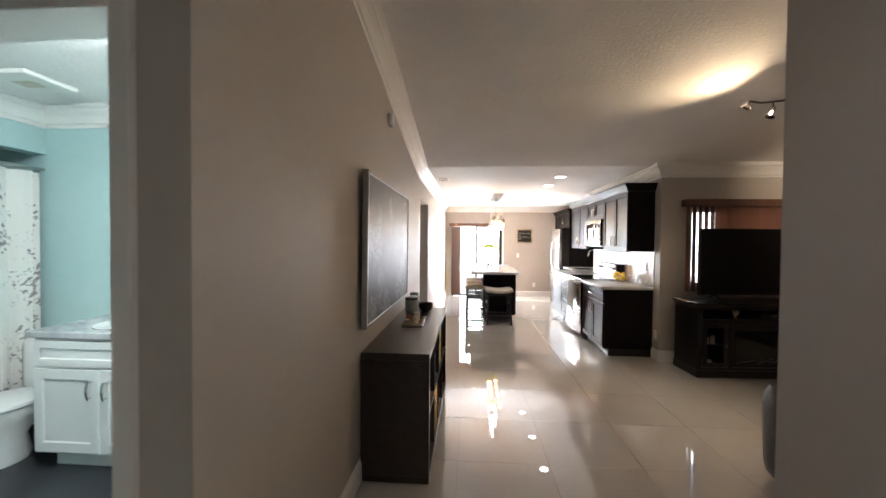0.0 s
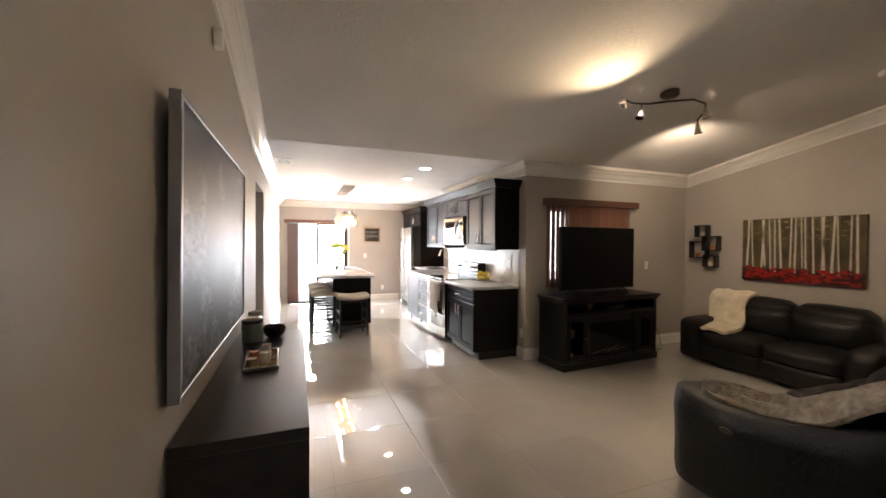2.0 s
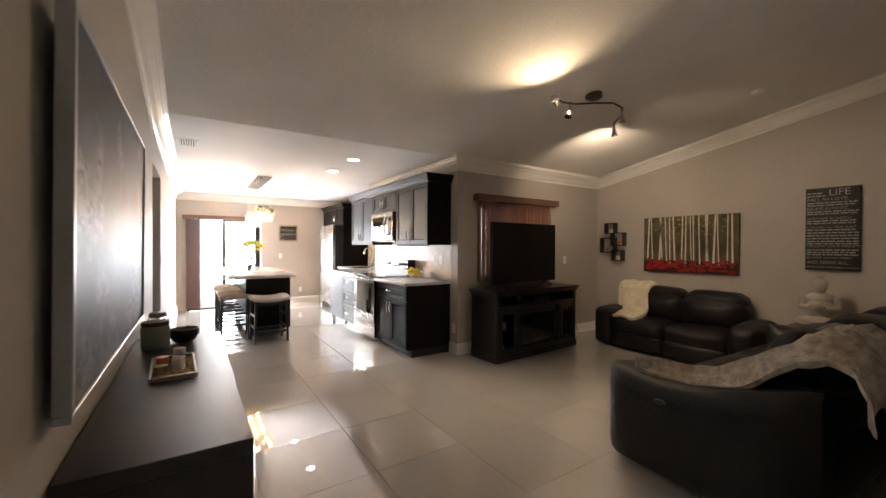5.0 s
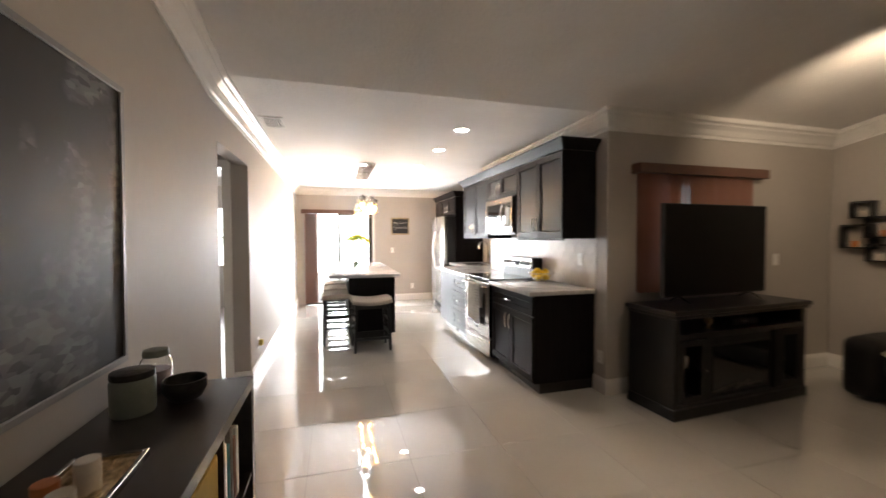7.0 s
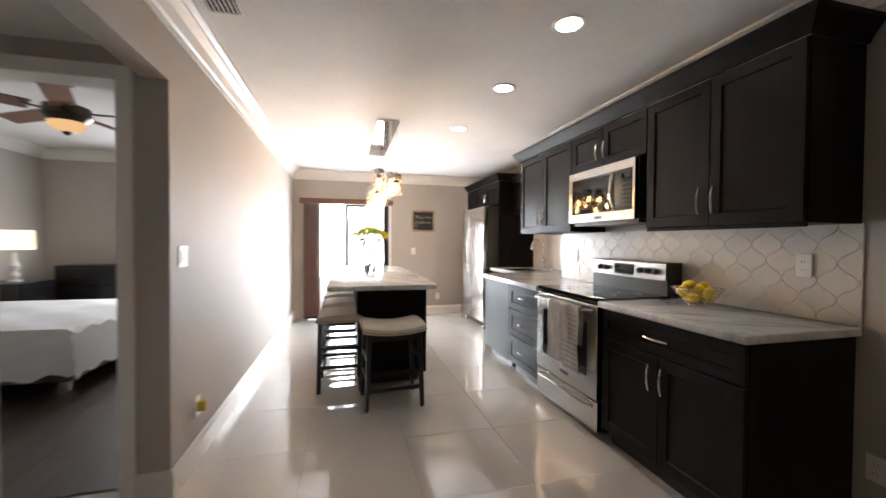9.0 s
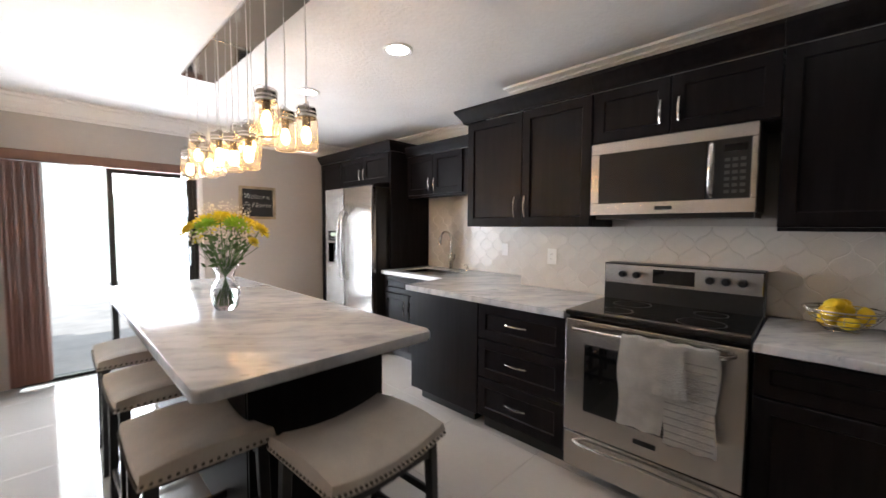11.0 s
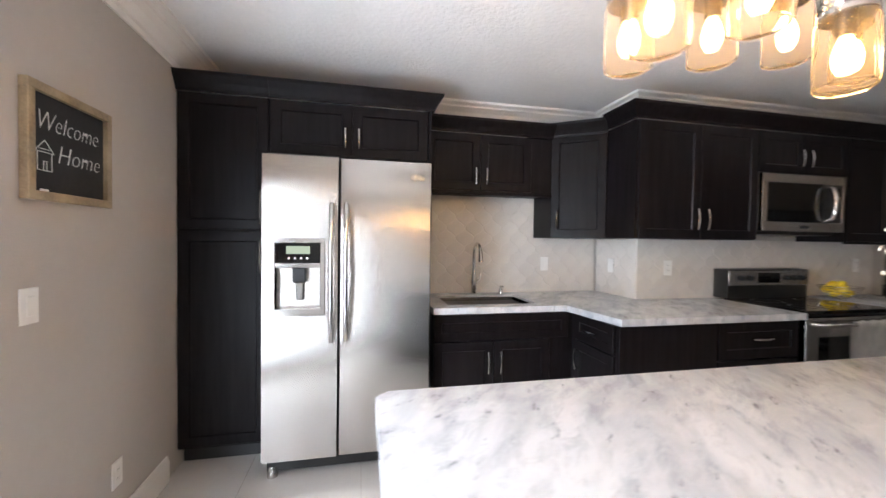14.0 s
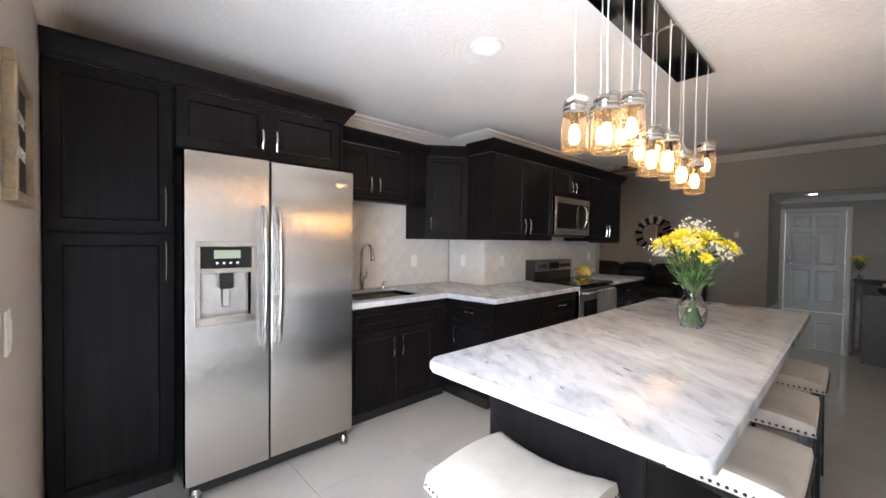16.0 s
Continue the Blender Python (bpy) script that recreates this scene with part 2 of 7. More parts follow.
M_SAND = mat("sand_and_pebbles", (0.45, 0.33, 0.20), 0.9, var=0.5, scale=60, bump=0.8, bump_scale=120)
M_YBOX = mat("mustard_fabric_box", (0.55, 0.38, 0.10), 0.9, var=0.1, bump=0.3, bump_scale=200)
M_RUG = mat("pale_shag_rug", (0.50, 0.46, 0.42), 0.95, var=0.2, scale=15, bump=0.9, bump_scale=80)
M_NAIL = mat("nailhead", (0.10, 0.085, 0.07), 0.3, 0.9)
M_CONC = mat("patio_concrete", (0.50, 0.48, 0.45), 0.9, var=0.15, scale=3, bump=0.2)
M_FIRE = mat("smoked_insert_glass", (0.010, 0.010, 0.011), 0.06, var=0.1)
M_LOG = mat("grey_faux_log", (0.10, 0.085, 0.07), 0.9, var=0.4, scale=20, bump=0.6)

# ---- building helpers ----


def bm_box(lo, hi, bev=0.0, seg=1, into=None):
    bm = into or bmesh.new()
    x0, y0, z0 = lo
    x1, y1, z1 = hi
    v = [bm.verts.new(c) for c in ((x0, y0, z0), (x1, y0, z0), (x1, y1, z0), (x0, y1, z0),
                                   (x0, y0, z1), (x1, y0, z1), (x1, y1, z1), (x0, y1, z1))]
    fs = [bm.faces.new([v[i] for i in q]) for q in
          ((0, 3, 2, 1), (4, 5, 6, 7), (0, 1, 5, 4), (1, 2, 6, 5), (2, 3, 7, 6), (3, 0, 4, 7))]
    if bev:
        es = list({e for f in fs for e in f.edges})
        bmesh.ops.bevel(bm, geom=es, offset=bev, segments=seg, profile=0.5, affect="EDGES")
    return bm


def bm_prism(pts, z0, z1, into=None):
    """A prism over a counter-clockwise outline."""
    bm = into or bmesh.new()
    a = [bm.verts.new((x, y, z0)) for x, y in pts]
    b = [bm.verts.new((x, y, z1)) for x, y in pts]
    bm.faces.new(a[::-1])
    bm.faces.new(b)
    k = len(pts)
    for i in range(k):
        bm.faces.new((a[i], a[(i + 1) % k], b[(i + 1) % k], b[i]))
    return bm


def bm_lathe(prof, seg=24, at=(0, 0, 0), into=None, cap=True):
    """Turns a profile of (radius, height) round the z axis."""
    bm = into or bmesh.new()
    rings = []
    for r, z in prof:
        rings.append([bm.verts.new((at[0] + r * math.cos(2 * math.pi * i / seg), at[1] + r * math.sin(2 * math.pi * i / seg), at[2] + z))
                      for i in range(seg)])
    for a, b in zip(rings, rings[1:]):
        for i in range(seg):
            bm.faces.new((a[i], a[(i + 1) % seg], b[(i + 1) % seg], b[i]))
    if cap:
        bm.faces.new(rings[0][::-1])
        bm.faces.new(rings[-1])
    return bm


def bm_tube(pts, r, seg=8, into=None):
    """A round bar along a line of points; r is one radius or one for each point."""
    bm = into or bmesh.new()
    pts = [Vector(p) for p in pts]
    rs = r if isinstance(r, (list, tuple)) else [r] * len(pts)
    rings = []
    side = None
    for i, p in enumerate(pts):
        d = (pts[min(i + 1, len(pts) - 1)] - pts[max(i - 1, 0)]).normalized()
        if side is None:
            side = d.orthogonal().normalized()
        side = (side - d * side.dot(d)).normalized()
        up = d.cross(side)
        rings.append([bm.verts.new(p + rs[i] * (math.cos(2 * math.pi * k / seg) * side + math.sin(2 * math.pi * k / seg) * up)) for k in range(seg)])
    for a, b in zip(rings, rings[1:]):
        for k in range(seg):
            bm.faces.new((a[k], a[(k + 1) % seg], b[(k + 1) % seg], b[k]))
    bm.faces.new(rings[0][::-1])
    bm.faces.new(rings[-1])
    return bm


def bm_sweep(path, prof, into=None, closed=False):
    """Sweeps a profile of (out, up) along a level line; out points to the left of the way."""
    bm = into or bmesh.new()
    pts = [Vector(p) for p in path]
    rings = []
    for i, p in enumerate(pts):
        a = (pts[i] - pts[i - 1]) if i else (pts[1] - pts[0])
        b = (pts[i + 1] - pts[i]) if i < len(pts) - 1 else a
        na, nb = (Vector((-v.y, v.x, 0)).normalized() for v in (a, b))
        n = (na + nb).normalized()
        n = n / max(0.3, n.dot(na))
        rings.append([bm.verts.new(p + n * o + Vector((0, 0, u))) for o, u in prof])
    k = len(prof)
    for a, b in zip(rings, rings[1:]):
        for i in range(k):
            bm.faces.new((a[i], b[i], b[(i + 1) % k], a[(i + 1) % k]))
    bm.faces.new(rings[0])
    bm.faces.new(rings[-1][::-1])
    return bm


def bm_soft(lo, hi, bulge=0.03, n=6, wrinkle=0.0, seed=0, round_=0.25):
    """A stuffed cushion: a box with rounded edges and swollen faces."""
    bm = bmesh.new()
    bmesh.ops.create_cube(bm, size=2)
    bmesh.ops.subdivide_edges(bm, edges=bm.edges[:], cuts=n, use_grid_fill=True)
    lo, hi = Vector(lo), Vector(hi)
    c, h = (lo + hi) / 2, (hi - lo) / 2
    rad = round_ * min(h) * 2
    for v in bm.verts:
        u = Vector(v.co)
        w = Vector([u[i] * h[i] for i in range(3)])
        inner = Vector([max(-(h[i] - rad), min(h[i] - rad, w[i])) for i in range(3)])
        d = w - inner
        if d.length > 0:
            d = d.normalized() * rad
        w = inner + d
        for i in range(3):
            j, k = (i + 1) % 3, (i + 2) % 3
            if abs(u[i]) > 0.99:
                w[i] += math.copysign(bulge * (1 - u[j] ** 2) * (1 - u[k] ** 2), u[i])
        if wrinkle:
            q = noise.noise_vector(Vector((w.x * 5 + seed * 7.3, w.y * 5, w.z * 5)))
            w += wrinkle * Vector(q)
        v.co = c + w
    return bm


SMOOTH = set()


def mesh_of(name, bm, material, smooth=None):
    me = bpy.data.meshes.new(name)
    bmesh.ops.recalc_face_normals(bm, faces=bm.faces[:])
    bm.to_mesh(me)
    bm.free()
    me.materials.append(material)
    if smooth:
        for p in me.polygons:
            p.use_smooth = True
        me.set_sharp_from_angle(angle=radians(40))
    return me


def thing(name, label, category, at=(0, 0, 0), rz=0.0, group=""):
    e = new(name)
    e.empty_display_size = 0.05
    e.location, e.rotation_euler = at, (0, 0, radians(rz))
    return tagged(e, label, category, group)


def part(name, bm, material, parent, label="", smooth=False, world=False):
    """One mesh under a thing or a part; with world, its corners are given in the world (for a thing that is not turned)."""
    if world:
        off = Vector(parent.location)
        if parent.parent:
            off = off + parent.parent.location
        bmesh.ops.translate(bm, verts=bm.verts[:], vec=-off)
    ob = new(name, mesh_of(name, bm, material, smooth))
    ob.parent = parent
    return tagged(ob, label)


def solo(name, bm, material, label, category, smooth=False, group=""):
    return tagged(new(name, mesh_of(name, bm, material, smooth)), label, category, group)


def structure(name, bm, material, label, category="", smooth=False):
    return tagged(new(name, mesh_of(name, bm, material, smooth)), label, category or name.split("_")[0], kind="structure")


def place(bm, o, u, n):
    """Moves a mesh built with x across, y out of the front and z up to origin o, across u and out n."""
    u, n = Vector(u).normalized(), Vector(n).normalized()
    m = Matrix(((u.x, n.x, 0, o[0]), (u.y, n.y, 0, o[1]), (u.z, n.z, 1, o[2]), (0, 0, 0, 1)))
    bmesh.ops.transform(bm, matrix=m, verts=bm.verts[:])
    return bm


def text_bm(s, size, depth=0.001, thin=0.0):
    cu = bpy.data.curves.new("lettering", "FONT")
    cu.body, cu.size, cu.extrude = s, size, depth
    cu.resolution_u, cu.offset = 2, thin
    ob = bpy.data.objects.new("lettering", cu)
    scene.collection.objects.link(ob)
    me = bpy.data.meshes.new_from_object(ob.evaluated_get(bpy.context.evaluated_depsgraph_get()))
    bm = bmesh.new()
    bm.from_mesh(me)
    bpy.data.objects.remove(ob)
    bpy.data.curves.remove(cu)
    bpy.data.meshes.remove(me)
    return bm

# ---- the large structure ----
LX, KX, SX, WX, TY, BY, FY = -0.46, 2.60, 3.11, 5.42, 5.20, 1.45, 10.86
CZ, SLOPE = 2.462, 0.178


def kz(y):
    """Height of the kitchen ceiling, which falls slightly towards the patio."""
    return CZ - 0.002 * (y - TY)


BACK_Z = CZ + SLOPE * (TY - BY)


def walls(name, boxes, label, material=None):
    bm = bmesh.new()
    for lo, hi in boxes:
        bm_box(lo, hi, into=bm)
    return structure(name, bm, material or M_WALL, label, "wall")


walls("wall_left", [((-0.58, 1.11, 0), (LX, 5.36, 3.4)),
                    ((-0.58, 5.36, 2.07), (LX, 6.32, 2.6)), ((-0.58, 6.32, 0), (LX, FY + 0.13, 2.6))],
      "long greige painted hall wall")
walls("wall_far", [((-0.58, FY, 0), (-0.28, FY + 0.13, 2.6)), ((-0.28, FY, 1.98), (1.10, FY + 0.13, 2.6)), ((1.10, FY, 0), (3.30, FY + 0.13, 2.6))],
      "greige wall round the sliding glass door")
walls("wall_sink", [((SX, 7.65, 0), (SX + 0.12, FY, 2.6))], "greige wall behind sink and refrigerator")
walls("wall_return", [((KX + 0.12, 7.65, 0), (SX, 7.77, 2.6))], "short greige return wall")
walls("wall_kitchen", [((KX, TY + 0.12, 0), (KX + 0.12, 7.77, 2.6))], "greige wall behind the range")
walls("wall_window", [((KX, TY, 0), (2.95, TY + 0.12, 2.7)), ((2.95, TY, 0), (4.30, TY + 0.12, 0.95)), ((2.95, TY, 1.93), (4.30, TY + 0.12, 2.7)),
                      ((4.30, TY, 0), (WX + 0.12, TY + 0.12, 2.7))], "greige wall with living room window")
walls("wall_right", [((WX, BY - 0.12, 0), (WX + 0.12, TY, 3.5))], "greige living room side wall")
walls("wall_back", [((1.27, BY - 0.12, 0), (WX, BY, 3.5)), ((LX, BY - 0.12, 2.305), (1.27, BY, 3.5)), ((-2.02, -0.17, 0), (-1.90, 1.11, 2.6))], "greige wall with foyer opening")
walls("wall_foyer", [((1.15, -0.17, 0), (1.27, BY - 0.12, 2.34)), ((1.15, BY - 0.12, 0), (1.27, BY, 2.305))], "greige foyer side wall")
walls("wall_front", [((-2.02, -0.29, 0), (0.17, -0.17, 2.6)), ((0.17, -0.29, 2.04), (1.08, -0.17, 2.6)), ((1.08, -0.29, 0), (1.27, -0.17, 2.6))],
      "greige wall round the front door")

bm = bmesh.new()
for lo, hi in (((2.95, TY + 0.05, 0.95), (4.30, TY + 0.09, 1.0)), ((2.95, TY + 0.05, 1.88), (4.30, TY + 0.09, 1.93)),
               ((2.95, TY + 0.05, 1.0), (3.0, TY + 0.09, 1.88)), ((4.25, TY + 0.05, 1.0), (4.30, TY + 0.09, 1.88)), ((3.60, TY + 0.05, 1.0), (3.65, TY + 0.09, 1.88))):
    bm_box(lo, hi, into=bm)
win = structure("window_1", bm, M_WHITEP, "white framed living room window", "window")
for a, b in ((3.0, 3.60), (3.65, 4.25)):
    p = part("pane", bm_box((a, TY + 0.066, 1.0), (b, TY + 0.072, 1.88)), M_PANE, win)
    p.visible_shadow = False

# ceilings
bm = bm_box((-0.58, TY, CZ), (3.30, FY + 0.13, CZ + 0.12))
for v in bm.verts:
    if v.co.y > 8:
        v.co.z -= CZ - kz(FY + 0.13)
structure("ceiling_kitchen", bm, M_CEIL, "white textured flat kitchen ceiling", "ceiling")
bm = bmesh.new()
prof = [(TY, CZ), (BY - 0.12, CZ + SLOPE * (TY - BY + 0.12))]
vs = [bm.verts.new((x, y, z + d)) for x in (-0.58, WX + 0.12) for d in (0, 0.15) for y, z in prof]
bmesh.ops.convex_hull(bm, input=vs)
structure("ceiling_living", bm, M_CEIL, "white textured sloping living room ceiling", "ceiling")
structure("ceiling_foyer", bm_box((-2.02, -0.29, 2.34), (1.27, BY - 0.12, 2.44)), M_CEIL, "white foyer ceiling", "ceiling")

# crown moulding and baseboards
CROWN = [(0.001, 0.03), (0.001, -0.175), (0.012, -0.175), (0.014, -0.145), (0.028, -0.135), (0.05, -0.085), (0.075, -0.055), (0.085, -0.05),
         (0.088, -0.035), (0.11, -0.022), (0.118, -0.02), (0.12, 0.03)]
CROWN = [(x, z * 0.86 if z < 0 else z) for x, z in CROWN]
structure("crown_moulding", bm_sweep([(WX, BY, BACK_Z), (WX, TY, CZ), (KX, TY, CZ), (KX, 7.77, kz(7.77)), (SX, 7.77, kz(7.77)), (SX, FY, kz(FY)), (LX, FY, kz(FY)),
                                      (LX, TY, CZ), (LX, BY, BACK_Z), (WX, BY, BACK_Z)], CROWN), M_TRIM, "white stepped crown moulding", "trim")
BASE = [(0.001, 0.0), (0.018, 0.0), (0.018, 0.11), (0.012, 0.125), (0.009, 0.14), (0.001, 0.14)]
for pts in ([(LX, FY, 0), (LX, 6.32, 0), (-0.58, 6.32, 0), (-0.60, 6.32, 0)], [(-0.58, 5.36, 0), (LX, 5.36, 0), (LX, 1.11, 0), (-0.62, 1.11, 0)], [(2.42, FY, 0), (1.16, FY, 0)],
            [(WX, BY, 0), (WX, TY, 0), (KX, TY, 0), (KX, 5.36, 0)], [(1.15, BY, 0), (WX, BY, 0)], [(1.15, -0.17, 0), (1.15, BY, 0)]):
    structure("baseboard", bm_sweep(pts, BASE), M_TRIM, "white painted baseboard", "baseboard")
structure("crown_moulding_foyer", bm_sweep([(1.15, BY - 0.12, 2.34), (1.15, -0.17, 2.34), (-1.90, -0.17, 2.34)][::-1], [(x * 0.7, z * 0.7) for x, z in CROWN]),
          M_TRIM, "white foyer crown moulding", "trim")

# floor slab; its tiles come last
floor = structure("floor", bm_box((-2.02, -0.29, -0.12), (WX + 0.12, FY + 0.13, -0.006)), M_GROUT, "floor of large polished cream porcelain tiles", "floor")
structure("ground", bm_box((-60, FY + 0.13, -0.16), (60, 70, -0.06)), M_CONC, "pale concrete patio ground", "ground")
# added glowing sheet behind the openings; it also lights the rooms
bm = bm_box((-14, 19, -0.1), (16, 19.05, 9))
structure("backdrop", bm, M_OUT, "glowing sheet standing in for the bright outdoors", "backdrop")

# sliding glass door with its vertical blinds
bm = bmesh.new()
for lo, hi in (((-0.28, FY + 0.02, 1.93), (1.10, FY + 0.11, 1.98)), ((-0.28, FY + 0.02, -0.005), (1.10, FY + 0.11, 0.02)),
               ((-0.28, FY + 0.02, 0.02), (-0.24, FY + 0.11, 1.93)), ((1.06, FY + 0.02, 0.02), (1.10, FY + 0.11, 1.93))):
    bm_box(lo, hi, into=bm)
slider = structure("door_1", bm, M_ALU, "dark bronze framed sliding glass patio door, half open", "door")
for k, yy in enumerate((0.035, 0.075)):
    bm = bmesh.new()
    x0, x1 = (0.37, 1.06)
    for lo, hi in (((x0, 0, 0.02), (x0 + 0.05, 0.03, 1.93)), ((x1 - 0.05, 0, 0.02), (x1, 0.03, 1.93)), ((x0 + 0.05, 0, 0.02), (x1 - 0.05, 0.03, 0.09)), ((x0 + 0.05, 0, 1.87), (x1 - 0.05, 0.03, 1.93))):
        bm_box((lo[0], FY + yy, lo[2]), (hi[0], FY + yy + 0.03, hi[2]), into=bm)
    part("sash", bm, M_ALU, slider)
    p = part("pane", bm_box((x0 + 0.05, FY + yy + 0.012, 0.09), (x1 - 0.05, FY + yy + 0.018, 1.87)), M_PANE, slider)
    p.visible_shadow = False
part("pull_handle", bm_box((1.015, FY - 0.02, 0.95), (1.05, FY + 0.034, 1.15), 0.006), M_BLACK, slider)
structure("door_trim", bm_box((1.10, FY - 0.012, 0), (1.145, FY, 1.98), 0.003), M_TRIM, "white door casing strip", "trim")

blind = thing("vertical_blind", "brown vertical blinds drawn to one side of patio door", "blind", (-0.15, FY, 0))
part("valance", bm_box((-0.36, FY - 0.10, 1.905), (1.16, FY - 0.002, 1.99), 0.004), M_VAL, blind, world=True)
for i in range(13):
    a = radians(72 + 8 * math.sin(i * 2.1))
    bm = bm_box((-0.043, -0.0012, 0.03), (0.043, 0.0012, 1.90))
    bmesh.ops.rotate(bm, verts=bm.verts[:], cent=(0, 0, 0), matrix=Matrix.Rotation(a, 3, "Z"))
    bmesh.ops.translate(bm, verts=bm.verts[:], vec=(-0.275 + i * 0.0185, FY - 0.052, 0))
    part("slat", bm, M_BLIND, blind, world=True)
lblind = thing("vertical_blind", "brown vertical blinds over the living room window", "blind", (3.6, TY, 0.9))
part("valance", bm_box((2.84, TY - 0.11, 1.95), (4.36, TY - 0.002, 2.035), 0.004), M_VAL, lblind, world=True)
for i in range(20):
    x = 2.90 + i * 0.071
    a = radians(87 + 1.5 * math.sin(i * 2.3) if i < 5 else 17 if i in (7, 12) else 8 - 6 * (i % 2))
    if i == 19:
        continue
    bm = bm_box((-0.044, -0.0012, 0.90), (0.044, 0.0012, 1.95))
    bmesh.ops.rotate(bm, verts=bm.verts[:], cent=(0, 0, 0), matrix=Matrix.Rotation(a, 3, "Z"))
    bmesh.ops.translate(bm, verts=bm.verts[:], vec=(x, TY - 0.055, 0))
    part("slat", bm, M_BLIND, lblind, world=True)

# ---- kitchen ----


def bm_door(w, h, s=0.058, th=0.02):
    bm = bmesh.new()

    def ring(i, y):
        return [bm.verts.new(c) for c in ((i, y, i), (w - i, y, i), (w - i, y, h - i), (i, y, h - i))]
    rs = [ring(0, 0), ring(0, th - 0.002), ring(0.002, th), ring(s, th), ring(s + 0.006, th - 0.009)]
    for a, b in zip(rs, rs[1:]):
        for k in range(4):
            bm.faces.new((a[k], a[(k + 1) % 4], b[(k + 1) % 4], b[k]))
    bm.faces.new(rs[0][::-1])
    bm.faces.new(rs[-1])
    return bm


def bm_pull(length, upright, r=0.006):
    bm = bmesh.new()
    ax = Vector((0, 0, 1)) if upright else Vector((1, 0, 0))
    out = Vector((0, 1, 0))
    pts = [-ax * length / 2 + out * 0.024, -ax * length / 4 + out * 0.033, out * 0.036, ax * length / 4 + out * 0.033, ax * length / 2 + out * 0.024]
    bm_tube(pts, [r * 0.9, r * 1.15, r * 1.2, r * 1.15, r * 0.9], 8, bm)
    for s in (-0.42, 0.42):
        bm_tube([ax * length * s, ax * length * s + out * 0.027], r * 0.8, 6, bm)
    return bm


def front(parent, o, u, n, w, h, pull=None, name="door", s=0.058, length=0.14):
    """A shaker front at origin o (lower corner), across u, facing n; pull: (across, up, upright)."""
    loc = Vector(parent.location)
    d = part(name, place(bm_door(w, h, min(s, h * 0.3)), Vector(o) - loc, u, n), M_ESP, parent)
    if pull:
        x, z, up = pull
        q = Vector(o) + Vector(u).normalized() * x + Vector((0, 0, z)) + Vector(n).normalized() * 0.02
        part("handle", place(bm_pull(length, up), q - loc, u, n), M_CHROME, d, "satin nickel bar pull", smooth=True)
    return d


U, N = (0, -1, 0), (-1, 0, 0)      # fronts that face the hall: across is towards the foyer


def carcass(name, label, pts, z0, z1, at, toe=None, group="kitchen cabinets"):
    c = thing(name, label, "cabinet", at, group=group)
    part("body", bm_prism(pts, z0, z1), M_ESP, c, world=True)
    if toe:
        part("toe_kick", bm_prism(toe, 0.0, z0), M_BLACKW, c, world=True)
    return c


def rect(x0, y0, x1, y1):
    return [(x0, y0), (x1, y0), (x1, y1), (x0, y1)]


KB = KX - 0.004
# base run on the range wall
c = carcass("base_cabinet", "espresso base cabinet with drawer over two doors", rect(1.985, 5.36, KB, 6.262), 0.10, 0.878, (2.3, 5.8, 0), rect(2.05, 5.38, KB, 6.262))
front(c, (1.985, 6.258, 0.70), U, N, 0.894, 0.168, (0.447, 0.084, False), "drawer", length=0.16)
front(c, (1.985, 6.258, 0.115), U, N, 0.444, 0.575, (0.405, 0.46, True))
front(c, (1.985, 5.809, 0.115), U, N, 0.445, 0.575, (0.04, 0.46, True))
c = carcass("base_cabinet", "espresso base cabinet with three drawers", rect(1.985, 7.070, KB, 7.70), 0.10, 0.878, (2.3, 7.4, 0), rect(2.05, 7.070, KB, 7.70))
for z, h in ((0.115, 0.255), (0.38, 0.25), (0.64, 0.228)):
    front(c, (1.985, 7.695, z), U, N, 0.620, h, (0.31, h * 0.55, False), "drawer", length=0.15)
c = carcass("base_cabinet", "espresso corner base cabinet with plain side panel", rect(1.985, 7.702, SX - 0.004, 8.38), 0.10, 0.878, (2.4, 8.0, 0), rect(2.05, 7.79, SX - 0.01, 8.34))
part("side_panel", bm_box((1.967, 7.704, 0.10), (1.984, 8.38, 0.876), 0.002), M_ESP, c, world=True)
front(c, (2.40, 8.38, 0.70), (-1, 0, 0), (0, 1, 0), 0.40, 0.168, (0.2, 0.084, False), "drawer", length=0.13)
front(c, (2.40, 8.38, 0.115), (-1, 0, 0), (0, 1, 0), 0.40, 0.575, (0.05, 0.46, True))
c = carcass("base_cabinet", "espresso sink base cabinet with two doors", rect(2.46, 8.382, SX - 0.004, 9.372), 0.10, 0.878, (2.8, 8.9, 0), rect(2.53, 8.384, SX - 0.01, 9.372))
front(c, (2.46, 9.365, 0.70), U, N, 0.94, 0.168, None, "drawer_front")
front(c, (2.46, 9.365, 0.115), U, N, 0.40, 0.575, (0.36, 0.44, True))
front(c, (2.46, 8.96, 0.115), U, N, 0.40, 0.575, (0.04, 0.44, True))

# upper run
UX, UB, UT = 2.27, 1.38, 2.165
CORN = [(0.0, 0.0), (0.012, 0.0), (0.016, 0.015), (0.035, 0.045), (0.062, 0.08), (0.066, 0.098), (0.0, 0.098)]


def cornice(c, pts):
    part("cornice", bm_sweep(pts, CORN), M_ESP, c, "espresso crown along cabinet top", world=True)


